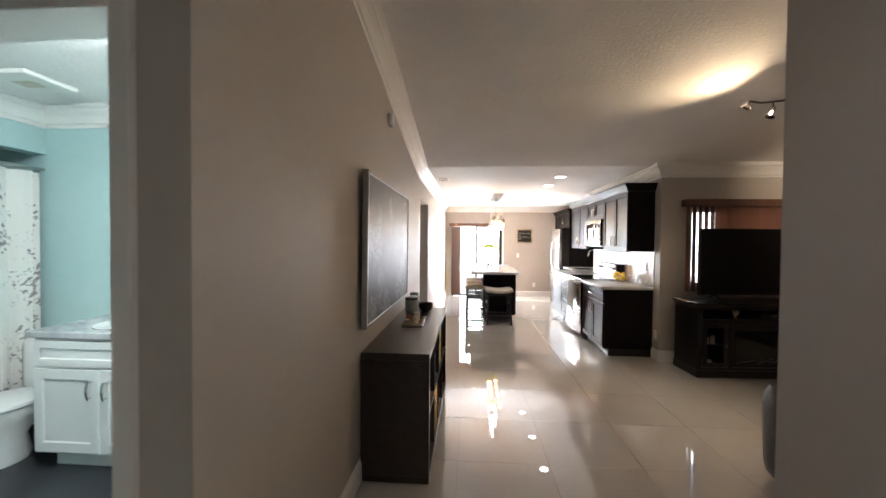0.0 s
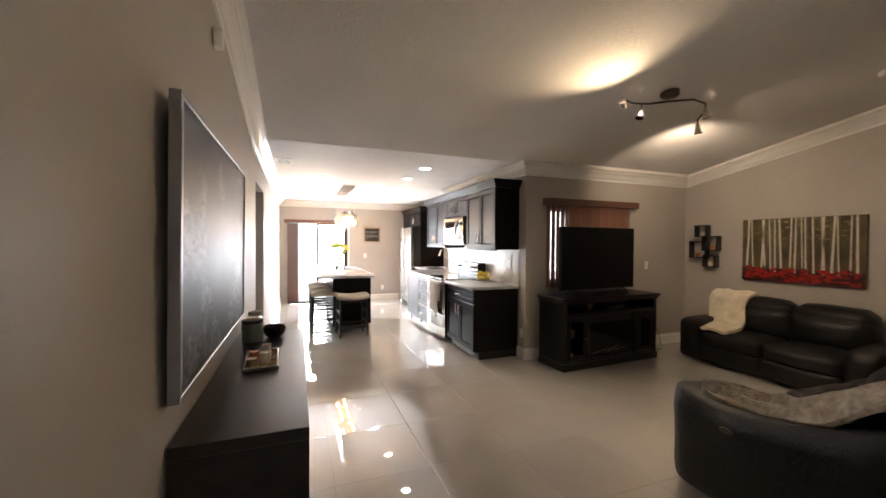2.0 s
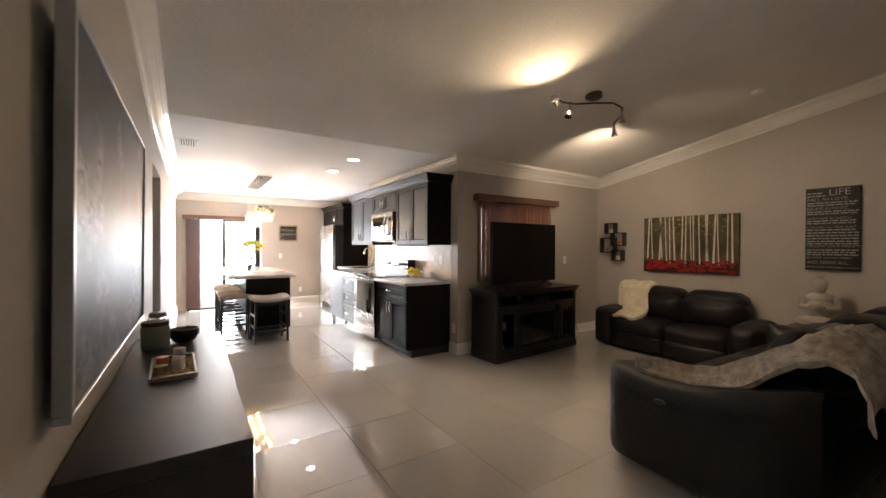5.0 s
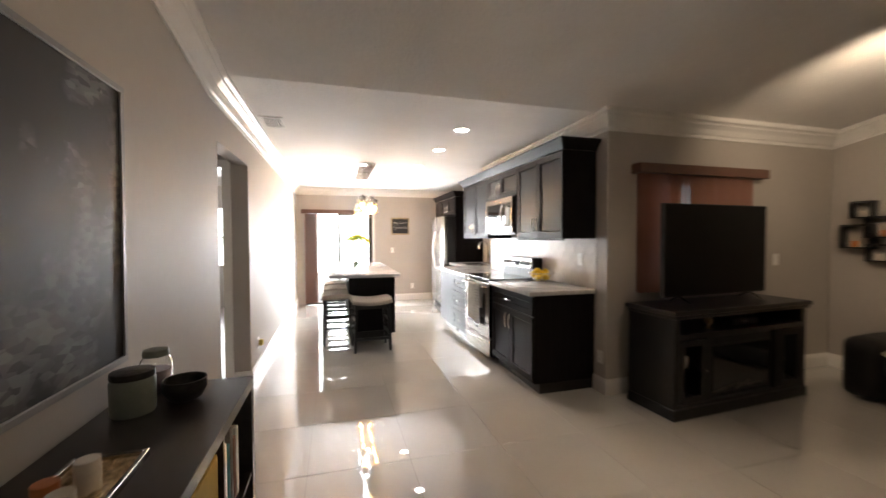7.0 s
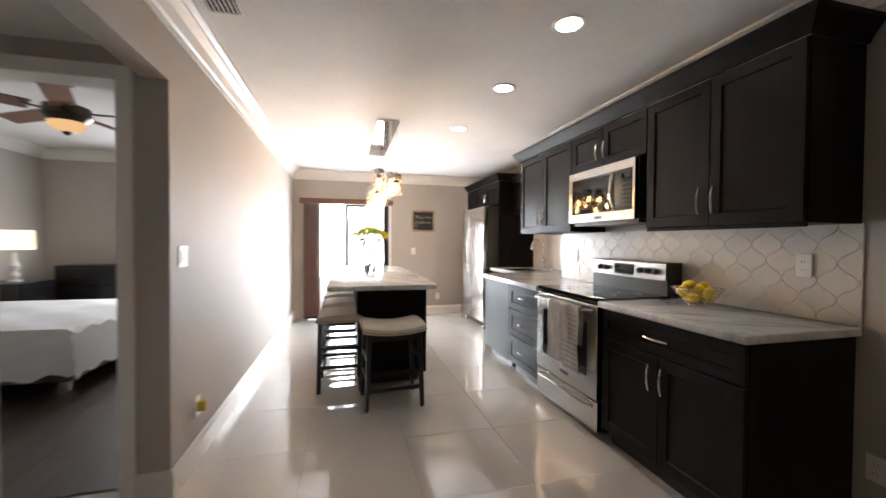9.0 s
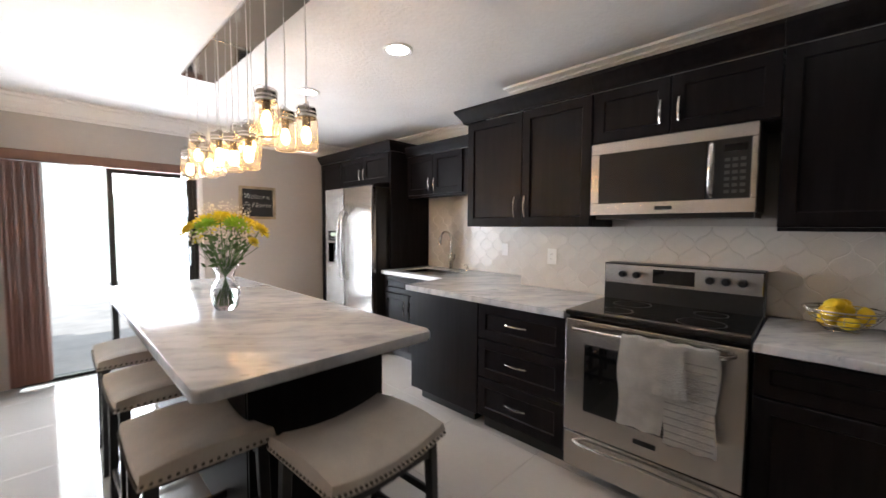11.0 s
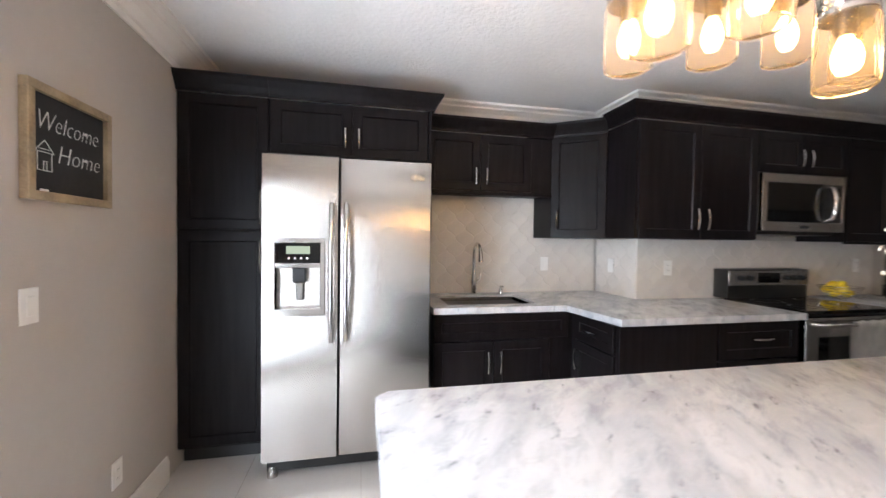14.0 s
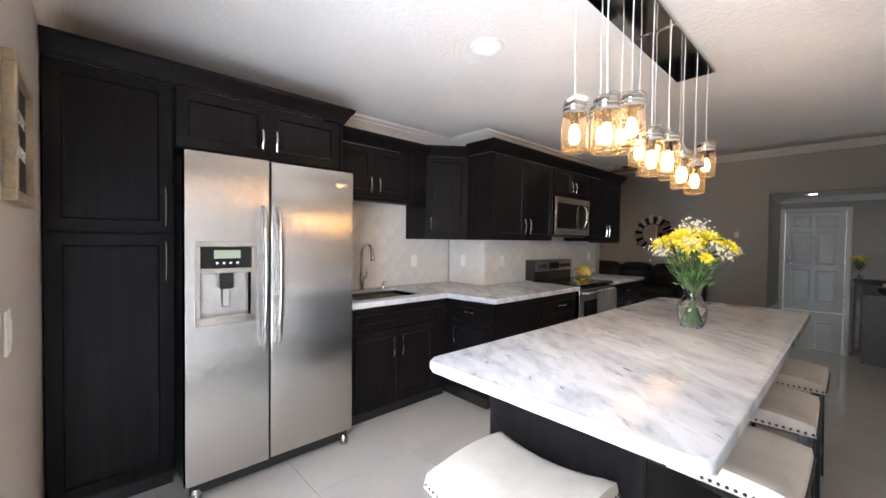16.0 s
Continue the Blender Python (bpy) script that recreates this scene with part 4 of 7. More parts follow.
SLIM = Matrix.Diagonal((0.91, 1, 1, 1))
s0 = saddle_stool((0.74, 7.25, 0), 3, "backless black stool with beige seat at island end")
s0.scale = (0.91, 1, 1)
for x, y, rz in ((0.335, 7.70, 90), (0.34, 8.36, 91), (0.335, 9.02, 89)):
    s = copy_thing(s0, pose(x, y, 0, 0, 0, rz) @ SLIM)
    tagged(s, "backless black stool with beige seat along island side")
s = copy_thing(s0, pose(0.735, 9.73, 0, 0, 0, 2) @ SLIM)
tagged(s, "backless black stool with beige seat facing patio door")

# vase with flowers
VX, VY = 0.632, 8.355
vase = thing("vase", "clear glass vase half full of water", "vase", (VX, VY, IZ))
outer = [(0.045, 0.0), (0.055, 0.02), (0.064, 0.07), (0.062, 0.10), (0.045, 0.135), (0.036, 0.155), (0.042, 0.185), (0.060, 0.215)]
inner = [(r_ - 0.003, z + 0.006 if i == 0 else z) for i, (r_, z) in enumerate(outer)][::-1]
g = part("glass_body", bm_lathe(outer + inner, 28, cap=True), M_GLASS, vase, smooth=True)
g.visible_shadow = False
wt = part("water", bm_lathe([(0.040, 0.008), (0.051, 0.02), (0.060, 0.07), (0.058, 0.10)], 24), M_WATER, vase, smooth=True)
wt.visible_shadow = False
vase.scale = (1.10, 1.10, 1.09)
bq = thing("flower_bouquet", "yellow and lime chrysanthemums with baby's breath", "flowers", (VX, VY, IZ + 0.01))
bq.scale = (0.95, 0.95, 1.05)
rng = random.Random(5)


def bm_bloom(r_, seed):
    bm = bmesh.new()
    rr = random.Random(seed)
    for ring_, (tilt, n_, ln) in enumerate(((12, 16, 1.0), (30, 14, 0.92), (50, 12, 0.75), (70, 8, 0.5))):
        for i in range(n_):
            a = 2 * math.pi * (i + 0.5 * ring_) / n_ + rr.uniform(-0.1, 0.1)
            t = radians(tilt + rr.uniform(-6, 6))
            d = Vector((math.cos(a) * math.cos(t), math.sin(a) * math.cos(t), math.sin(t)))
            sd = Vector((-math.sin(a), math.cos(a), 0)) * r_ * 0.13
            up = d.cross(sd.normalized()) * r_ * 0.05
            L = r_ * ln
            q = [bm.verts.new(p_) for p_ in (d * L * 0.15, d * L * 0.6 + sd + up, d * L + Vector((0, 0, -0.1 * r_ if tilt < 20 else 0.0)), d * L * 0.6 - sd + up, d * L * 0.55 - up)]
            bm.faces.new((q[0], q[1], q[4]))
            bm.faces.new((q[1], q[2], q[4]))
            bm.faces.new((q[2], q[3], q[4]))
            bm.faces.new((q[3], q[0], q[4]))
    return bm


BK = 1.28
blooms = [(0.11, -0.02, 0.415, 0.062, M_YEL), (0.03, 0.10, 0.43, 0.062, M_YEL), (-0.08, 0.06, 0.425, 0.058, M_YEL), (-0.10, -0.06, 0.40, 0.06, M_LIME),
          (0.02, -0.12, 0.405, 0.064, M_LIME), (0.13, 0.09, 0.40, 0.055, M_YEL), (-0.02, 0.0, 0.445, 0.06, M_YEL), (-0.03, 0.17, 0.395, 0.05, M_YEL),
          (0.14, -0.13, 0.385, 0.052, M_YEL), (-0.16, 0.02, 0.39, 0.05, M_YEL), (0.05, 0.02, 0.44, 0.055, M_YEL), (-0.09, 0.14, 0.34, 0.032, M_YEL), (0.09, -0.17, 0.33, 0.032, M_YEL)]
for i, (x, y, z, r_, m_) in enumerate(blooms):
    b_ = part("flower_head", bm_bloom(r_ * BK, i), m_, bq)
    d = Vector((x, y, 0.22)).normalized()
    b_.matrix_basis = Matrix.Translation((x, y, z)) @ d.to_track_quat("Z", "Y").to_matrix().to_4x4()
    part("stem", bm_tube([(-x * 0.25, -y * 0.25, 0.012), (0.02 * x, 0.02 * y, 0.16), (x * 0.55, y * 0.55, 0.27), (x, y, z)], 0.0028, 5), M_LEAF, bq)
bm = bmesh.new()
clumps = [(0.02, 0.03, 0.50), (-0.05, 0.09, 0.49), (0.07, -0.05, 0.475), (0.18, 0.03, 0.385), (-0.15, -0.08, 0.36), (0.03, -0.19, 0.37), (-0.03, 0.20, 0.41), (0.13, 0.15, 0.37), (-0.14, 0.12, 0.39), (-0.07, -0.16, 0.385)]
for i in range(420):
    cx, cy, cz_ = clumps[i % len(clumps)]
    p_ = (cx + rng.gauss(0, 0.028), cy + rng.gauss(0, 0.028), cz_ + rng.gauss(0, 0.020))
    bmesh.ops.create_icosphere(bm, subdivisions=1, radius=rng.uniform(0.0032, 0.0066), matrix=Matrix.Translation(p_))
tagged(part("babys_breath", bm, M_BABY, bq, "tiny cream baby's breath"), kind="stuff")
bm = bmesh.new()
for i in range(34):
    a = rng.uniform(0, 2 * math.pi)
    rad = rng.uniform(0.05, 0.19)
    x, y, z = rad * math.cos(a), rad * math.sin(a), rng.uniform(0.28, 0.46)
    bm_tube([(-0.2 * x, -0.2 * y, 0.012), (0.0, 0.0, 0.16), (x * 0.6, y * 0.6, 0.26), (x, y, z)], 0.0013, 4, bm)
tagged(part("stem_spray", bm, M_LEAF, bq), kind="stuff")
bm = bmesh.new()
for i in range(95):
    a = rng.uniform(0, 2 * math.pi)
    rad, z = rng.uniform(0.02, 0.10), rng.uniform(0.20, 0.36)
    c0 = Vector((rad * math.cos(a), rad * math.sin(a), z))
    d = Vector((math.cos(a + rng.uniform(-0.8, 0.8)), math.sin(a + rng.uniform(-0.8, 0.8)), rng.uniform(-0.2, 0.9))).normalized()
    sd = d.orthogonal().normalized() * 0.011
    L = rng.uniform(0.035, 0.06)
    q = [bm.verts.new(c0), bm.verts.new(c0 + d * L * 0.5 + sd), bm.verts.new(c0 + d * L), bm.verts.new(c0 + d * L * 0.5 - sd)]
    bm.faces.new(q)
tagged(part("foliage", bm, M_LEAF, bq), kind="stuff")
v2 = copy_thing(vase, pose(-0.02, 0.0, 0.735) @ Matrix.Diagonal((0.9, 0.9, 0.8, 1)))
tagged(v2, "small clear glass vase on the entry table")
b2 = copy_thing(bq, pose(-0.02, 0.0, 0.743) @ Matrix.Diagonal((0.72, 0.72, 0.85, 1)))
tagged(b2, "yellow and green flowers on the entry table")

# pendant light of glass jars
CANZ = kz(8.6)
pl = thing("pendant_light", "linear pendant of glowing glass jars on a chrome canopy", "pendant light", (0.80, 8.60, CANZ))
for y0, y1 in ((7.85, 8.585), (8.615, 9.35)):
    part("canopy", bm_box((0.665, y0, CANZ - 0.025), (0.88, y1, CANZ - 0.002), 0.004), M_CANOPY, pl, "polished steel ceiling canopy", world=True)
part("canopy_joint", bm_box((0.665, 8.586, CANZ - 0.03), (0.88, 8.614, CANZ - 0.002), 0.003), M_CHROME, pl, world=True)
JS = 1.12
jar_out = [(0.038, 0.0), (0.046, 0.006), (0.047, 0.015), (0.047, 0.125), (0.042, 0.14), (0.038, 0.148), (0.038, 0.15)]
jar_in = [(r_ - 0.0028, z + (0.004 if z < 0.01 else 0)) for r_, z in jar_out][::-1]
jar_me = mesh_of("jar", bm_lathe(jar_out + jar_in, 24), M_JAR, True)
lid_me = mesh_of("lid", bm_lathe([(0.040, 0.135), (0.043, 0.138), (0.043, 0.146), (0.041, 0.149), (0.043, 0.152), (0.043, 0.160), (0.041, 0.163), (0.042, 0.166), (0.042, 0.178), (0.038, 0.181), (0.012, 0.183), (0.012, 0.195)], 24), M_CHROME, True)
sock_me = mesh_of("socket", bm_lathe([(0.014, 0.10), (0.016, 0.105), (0.016, 0.138)], 14), M_NAIL, True)
bulb_me = mesh_of("bulb", bm_lathe([(0.003, 0.030), (0.012, 0.032), (0.019, 0.046), (0.021, 0.066), (0.016, 0.086), (0.010, 0.10)], 16), M_BULB, True)
wire_me = mesh_of("bail_wire", bm_tube([(-0.044, 0, 0.15), (-0.047, 0, 0.185), (-0.03, 0.0, 0.20), (0.03, 0, 0.20), (0.047, 0, 0.185), (0.044, 0, 0.15)], 0.0016, 5), M_CHROME)
bottoms = [1.78, 1.73, 1.655, 1.76, 1.665, 1.82, 1.71, 1.78, 1.675, 1.81, 1.77, 1.78, 1.70, 1.74]
for me in (jar_me, lid_me, sock_me, bulb_me, wire_me):
    me.transform(Matrix.Scale(JS, 4))
for i in range(14):
    row, col = divmod(i, 2)
    x, y = (0.69, 0.85)[col], 7.91 + row * 0.230 - (0.06 if col else 0)
    zb = bottoms[i]
    j = new("jar", jar_me)
    j.parent, j.location = pl, (x - 0.80, y - 8.60, zb - CANZ)
    j.visible_shadow = False
    tagged(j, "clear glass jar shade")
    for nm, me in (("lid", lid_me), ("socket", sock_me), ("bulb", bulb_me), ("bail_wire", wire_me)):
        o = new(nm, me)
        o.parent = j
        if nm == "bail_wire":
            o.rotation_euler = (0, 0, i * 1.3)
    part("cord", bm_tube([(x, y, CANZ - 0.026), (x + 0.003, y, (CANZ + zb) / 2 + 0.1), (x, y, zb + 0.194 * JS)], 0.0028, 6), M_WHITEP, pl, "clear twisted cord", world=True)

# recessed ceiling lights
def downlight(x, y, z):
    d = thing("recessed_light", "round white recessed ceiling light, lit", "ceiling light", (x, y, z), group="recessed lights")
    part("trim_ring", bm_lathe([(0.092, -0.001), (0.092, -0.006), (0.086, -0.010), (0.070, -0.006), (0.068, -0.001)], 28, cap=False), M_WHITEP, d, smooth=True)
    part("lens", bm_lathe([(0.068, -0.0045), (0.068, -0.0035)], 28), M_LED, d)
    return d


for x, y in ((1.54, 6.01), (1.54, 6.89), (1.51, 7.98), (1.47, 9.07)):
    downlight(x, y, kz(y))
    spot_lamp("recessed_lamp", (x, y, kz(y) - 0.03), (x, y, 0), 8, 96, (1.0, 0.93, 0.84), 0.8, 0.06)


def vent(x, y, wx, wy, label):
    v = thing("air_vent", label, "vent", (x, y, kz(y)))
    bm = bmesh.new()
    for lo, hi in (((-wx, -wy, -0.008), (wx, -wy + 0.025, -0.001)), ((-wx, wy - 0.025, -0.008), (wx, wy, -0.001)), ((-wx, -wy + 0.025, -0.008), (-wx + 0.025, wy - 0.025, -0.001)), ((wx - 0.025, -wy + 0.025, -0.008), (wx, wy - 0.025, -0.001))):
        bm_box(lo, hi, into=bm)
    part("frame", bm, M_WHITEP, v)
    part("backing", bm_box((-wx + 0.02, -wy + 0.02, -0.0025), (wx - 0.02, wy - 0.02, -0.0015)), M_BLACK, v)
    for k in range(7):
        x_ = -wx + 0.035 + (2 * wx - 0.07) * k / 6
        bm = bm_box((-0.006, -wy + 0.025, -0.010), (0.006, wy - 0.025, -0.006))
        bmesh.ops.rotate(bm, verts=bm.verts[:], cent=(0, 0, -0.008), matrix=Matrix.Rotation(0.6, 3, "Y"))
        bmesh.ops.translate(bm, verts=bm.verts[:], vec=(x_, 0, 0))
        part("slat", bm, M_WHITEP, v)


vent(-0.22, 6.22, 0.10, 0.17, "white ceiling air vent above the hall")
vent(-0.22, 9.35, 0.07, 0.13, "small white ceiling air vent near patio door")


def plate(o, u, n, kind, label):
    pt = thing("light_switch" if kind == "switch" else "power_outlet", label, "switch" if kind == "switch" else "outlet", o)
    part("plate", place(bm_box((-0.036, 0.0005, -0.058), (0.036, 0.007, 0.058), 0.003, 2), (0, 0, 0), u, n), M_WHITEP, pt)
    if kind == "switch":
        part("rocker", place(bm_box((-0.016, 0.0072, -0.032), (0.016, 0.011, 0.032), 0.002), (0, 0, 0), u, n), M_WHITEP, pt)
    else:
        for s in (-1, 1):
            so = part("socket", place(bm_box((-0.016, 0.0072, s * 0.02 - 0.014), (0.016, 0.009, s * 0.02 + 0.014), 0.001), (0, 0, 0), u, n), M_WHITEP, pt)
            for q in (-0.006, 0.006):
                part("slot", place(bm_box((q - 0.001, 0.0091, s * 0.02 - 0.005), (q + 0.001, 0.0094, s * 0.02 + 0.006)), (0, 0, 0), u, n), M_BLACK, so)
    return pt


plate((LX, 6.47, 1.20), (0, 1, 0), (1, 0, 0), "switch", "white double light switch beside bedroom opening").scale = (1, 1.6, 1)
plate((1.535, FY, 1.12), (1, 0, 0), (0, -1, 0), "switch", "white rocker switch below the chalkboard")
plate((1.98, FY, 0.31), (1, 0, 0), (0, -1, 0), "outlet", "white outlet low on patio wall")
plate((KX - 0.012, 7.50, 1.16), U, N, "outlet", "white outlet on tiled backsplash beside range")
plate((KX - 0.012, 5.56, 1.18), U, N, "outlet", "white outlet on tiled backsplash end")
plate((SX - 0.012, 8.28, 1.16), U, N, "switch", "white switch on sink backsplash")
plate((2.88, 7.782, 1.16), (-1, 0, 0), (0, 1, 0), "switch", "white switch on return wall tiles")
plate((4.62, TY, 1.16), (1, 0, 0), (0, -1, 0), "switch", "white switch beside the television window")
plate((KX, 5.28, 0.32), U, N, "outlet", "white outlet by the cabinet end")
plate((4.75, TY, 0.34), (1, 0, 0), (0, -1, 0), "outlet", "white outlet with plugged black cords")
plate((1.62, BY, 1.55), (-1, 0, 0), (0, 1, 0), "switch", "white thermostat plate on back wall")
plate((1.62, BY, 1.20), (-1, 0, 0), (0, 1, 0), "switch", "white switch plate on back wall")
po = plate((LX, 6.66, 0.32), (0, 1, 0), (1, 0, 0), "outlet", "white outlet with yellow night light")
part("night_light", place(bm_box((-0.022, 0.009, -0.03), (0.022, 0.05, 0.03), 0.006, 2), (0, 0, 0), (0, 1, 0), (1, 0, 0)), mat("yellow_plastic", (0.6, 0.45, 0.05), 0.4), po)

# chalkboard sign
cb = thing("chalkboard_sign", "small framed chalkboard lettered Welcome Home in chalk", "sign", (1.71, FY, 1.65))
bm = bmesh.new()
w2, h2 = 0.205, 0.19
for lo, hi in (((-w2, 0.001, h2 - 0.03), (w2, 0.028, h2)), ((-w2, 0.001, -h2), (w2, 0.028, -h2 + 0.03)), ((-w2, 0.001, -h2 + 0.03), (-w2 + 0.03, 0.028, h2 - 0.03)), ((w2 - 0.03, 0.001, -h2 + 0.03), (w2, 0.028, h2 - 0.03))):
    bm_box(lo, hi, 0.002, into=bm)
part("frame", place(bm, (0, 0, 0), (1, 0, 0), (0, -1, 0)), M_GOLDFR, cb)
part("board", place(bm_box((-w2 + 0.03, 0.002, -h2 + 0.03), (w2 - 0.03, 0.012, h2 - 0.03)), (0, 0, 0), (1, 0, 0), (0, -1, 0)), M_CHALK, cb)


def writing(parent, s, size, x, z, u, n, out=0.013, shear=0.0, material=None, name="lettering", widen=1.0, thin=0.0):
    bm = text_bm(s, size, 0.0006, thin)
    bmesh.ops.transform(bm, matrix=Matrix(((widen, shear, 0, x), (0, 0, 1, out), (0, 1, 0, z), (0, 0, 0, 1))), verts=bm.verts[:])
    return part(name, place(bm, (0, 0, 0), u, n), material or M_CHALKW, parent)


writing(cb, "Welcome", 0.092, -0.16, 0.045, (1, 0, 0), (0, -1, 0), shear=0.25, widen=0.82, thin=-0.0022)
writing(cb, "Home", 0.092, -0.07, -0.055, (1, 0, 0), (0, -1, 0), shear=0.25, widen=0.95, thin=-0.0022)
bm = bmesh.new()
for a, b in (((-0.15, -0.09), (-0.15, -0.03)), ((-0.09, -0.09), (-0.09, -0.03)), ((-0.16, -0.03), (-0.08, -0.03)), ((-0.15, -0.09), (-0.09, -0.09)), ((-0.16, -0.03), (-0.12, 0.01)), ((-0.12, 0.01), (-0.08, -0.03)),
             ((-0.125, -0.09), (-0.125, -0.06)), ((-0.112, -0.09), (-0.112, -0.06)), ((-0.125, -0.06), (-0.112, -0.06)), ((-0.14, -0.02), (-0.10, -0.02))):
    bm_tube([(a[0], 0.0130, a[1]), (b[0], 0.0130, b[1])], 0.0014, 4, bm)
part("chalk_house", place(bm, (0, 0, 0), (1, 0, 0), (0, -1, 0)), M_CHALKW, cb, "chalk drawing of a small house")
part("chalk_stick", bm_box((-0.145, -0.022, -h2 + 0.03), (-0.115, -0.014, -h2 + 0.038), 0.002), M_CHALKW, cb)

# lemons in a wire bowl
lb = thing("wire_bowl", "chrome wire fruit bowl on the marble worktop", "bowl", (2.42, 6.0, CT))
bm = bmesh.new()
for r_, z in ((0.055, 0.006), (0.085, 0.035), (0.108, 0.06), (0.125, 0.085), (0.135, 0.10)):
    k = 32
    bm_tube([(r_ * math.cos(2 * math.pi * i / k), r_ * math.sin(2 * math.pi * i / k), z) for i in range(k + 1)], 0.0022 if z < 0.1 else 0.0035, 5, bm)
for i in range(10):
    a = 2 * math.pi * i / 10
    bm_tube([(r_ * math.cos(a), r_ * math.sin(a), z) for r_, z in ((0.0, 0.004), (0.055, 0.006), (0.085, 0.035), (0.108, 0.06), (0.135, 0.10))], 0.002, 4, bm)
part("wire_frame", bm, M_CHROME, lb, smooth=True)
lem = bm_lathe([(0.002, -0.042), (0.010, -0.037), (0.024, -0.026), (0.030, -0.006), (0.030, 0.006), (0.024, 0.026), (0.010, 0.037), (0.002, 0.043)], 14)
lem_me = mesh_of("lemon", lem, M_LEMON, True)
for i, (x, y, z) in enumerate(((0.0, 0.045, 0.046), (0.045, -0.02, 0.046), (-0.045, -0.015, 0.046), (0.0, 0.0, 0.095), (0.06, 0.05, 0.075), (-0.06, 0.05, 0.078), (0.01, -0.07, 0.075), (0.055, 0.0, 0.105), (-0.03, 0.03, 0.118))):
    o = tagged(new("lemon", lem_me), "ripe yellow lemon in wire bowl", "lemon", "lemons in the bowl")
    o.matrix_basis = pose(2.42 + x, 6.0 + y, CT + z, 70 + i * 17, i * 31, i * 77)

# ---- living room ----
tv_stand = thing("tv_stand", "black wooden television stand with fireplace insert", "tv stand", (3.50, 4.90, 0), 3.0)
W2, DP, HT = 0.76, 0.22, 0.80
part("top", bm_box((-W2 - 0.035, -DP - 0.03, HT), (W2 + 0.035, DP + 0.01, HT + 0.035), 0.008, 2), M_BLACKW, tv_stand)
part("plinth", bm_box((-W2 - 0.012, -DP - 0.012, 0), (W2 + 0.012, DP, 0.085), 0.005), M_BLACKW, tv_stand)
for nm, lo, hi in (("side_panel", (-W2, -DP, 0.085), (-W2 + 0.05, DP, HT)), ("side_panel", (W2 - 0.05, -DP, 0.085), (W2, DP, HT)), ("back_panel", (-W2 + 0.05, DP - 0.02, 0.085), (W2 - 0.05, DP, HT)),
                   ("divider", (-0.42, -DP, 0.111), (-0.37, DP - 0.021, 0.609)), ("divider", (0.37, -DP, 0.111), (0.42, DP - 0.021, 0.609)),
                   ("media_shelf", (-W2 + 0.05, -DP, 0.61), (W2 - 0.05, DP - 0.02, 0.65)), ("bottom_panel", (-W2 + 0.05, -DP, 0.085), (W2 - 0.05, DP - 0.02, 0.11))):
    part(nm, bm_box(lo, hi, 0.002), M_BLACKW, tv_stand)
part("cornice_mould", bm_box((-W2 - 0.02, -DP - 0.018, HT - 0.03), (W2 + 0.02, DP, HT - 0.0005), 0.008, 2), M_BLACKW, tv_stand)
fp = part("fireplace_insert", bm_box((-0.365, -DP + 0.03, 0.115), (0.365, DP - 0.03, 0.605)), M_BLACK, tv_stand)
part("insert_glass", bm_box((-0.33, -DP + 0.022, 0.15), (0.33, -DP + 0.029, 0.52)), M_FIRE, fp)
part("heater_grille", bm_box((-0.33, -DP + 0.02, 0.54), (0.33, -DP + 0.029, 0.59), 0.003), M_BLACK, fp)
for k in range(4):
    part("log", bm_tube([(-0.24 + 0.12 * k - 0.09, -DP + 0.014, 0.16 + 0.018 * (k % 2)), (-0.24 + 0.12 * k + 0.09, -DP + 0.016, 0.19 + 0.015 * (k % 3))], [0.006, 0.006], 7), M_LOG, fp)
for s in (-1, 1):
    bm = bmesh.new()
    a, b = (-0.70, -0.43) if s < 0 else (0.43, 0.70)
    for lo, hi in (((a, -DP - 0.004, 0.12), (a + 0.045, -DP + 0.014, 0.60)), ((b - 0.045, -DP - 0.004, 0.12), (b, -DP + 0.014, 0.60)), ((a + 0.045, -DP - 0.004, 0.12), (b - 0.045, -DP + 0.014, 0.165)), ((a + 0.045, -DP - 0.004, 0.555), (b - 0.045, -DP + 0.014, 0.60))):
        bm_box(lo, hi, 0.002, into=bm)
    d = part("glass_door", bm, M_BLACKW, tv_stand)
    part("pane", bm_box((a + 0.045, -DP + 0.003, 0.165), (b - 0.045, -DP + 0.006, 0.555)), M_PANE if s < 0 else M_FIRE, d)
    part("knob", bm_lathe([(0.004, 0), (0.011, 0.008), (0.011, 0.014), (0.006, 0.018)], 12), M_CHROME, d).matrix_basis = pose(a + 0.02 if s > 0 else b - 0.02, -DP - 0.004, 0.36, 90, 0, 0)
part("shelf", bm_box((-W2 + 0.05, -DP + 0.03, 0.34), (-0.42, DP - 0.02, 0.355)), M_BLACKW, tv_stand)
part("shelf", bm_box((0.42, -DP + 0.03, 0.34), (W2 - 0.05, DP - 0.02, 0.355)), M_BLACKW, tv_stand)


def stand_pt(x, y, z):
    c_, s_ = math.cos(radians(3)), math.sin(radians(3))
    return (3.50 + c_ * x - s_ * y, 4.90 + s_ * x + c_ * y, z)


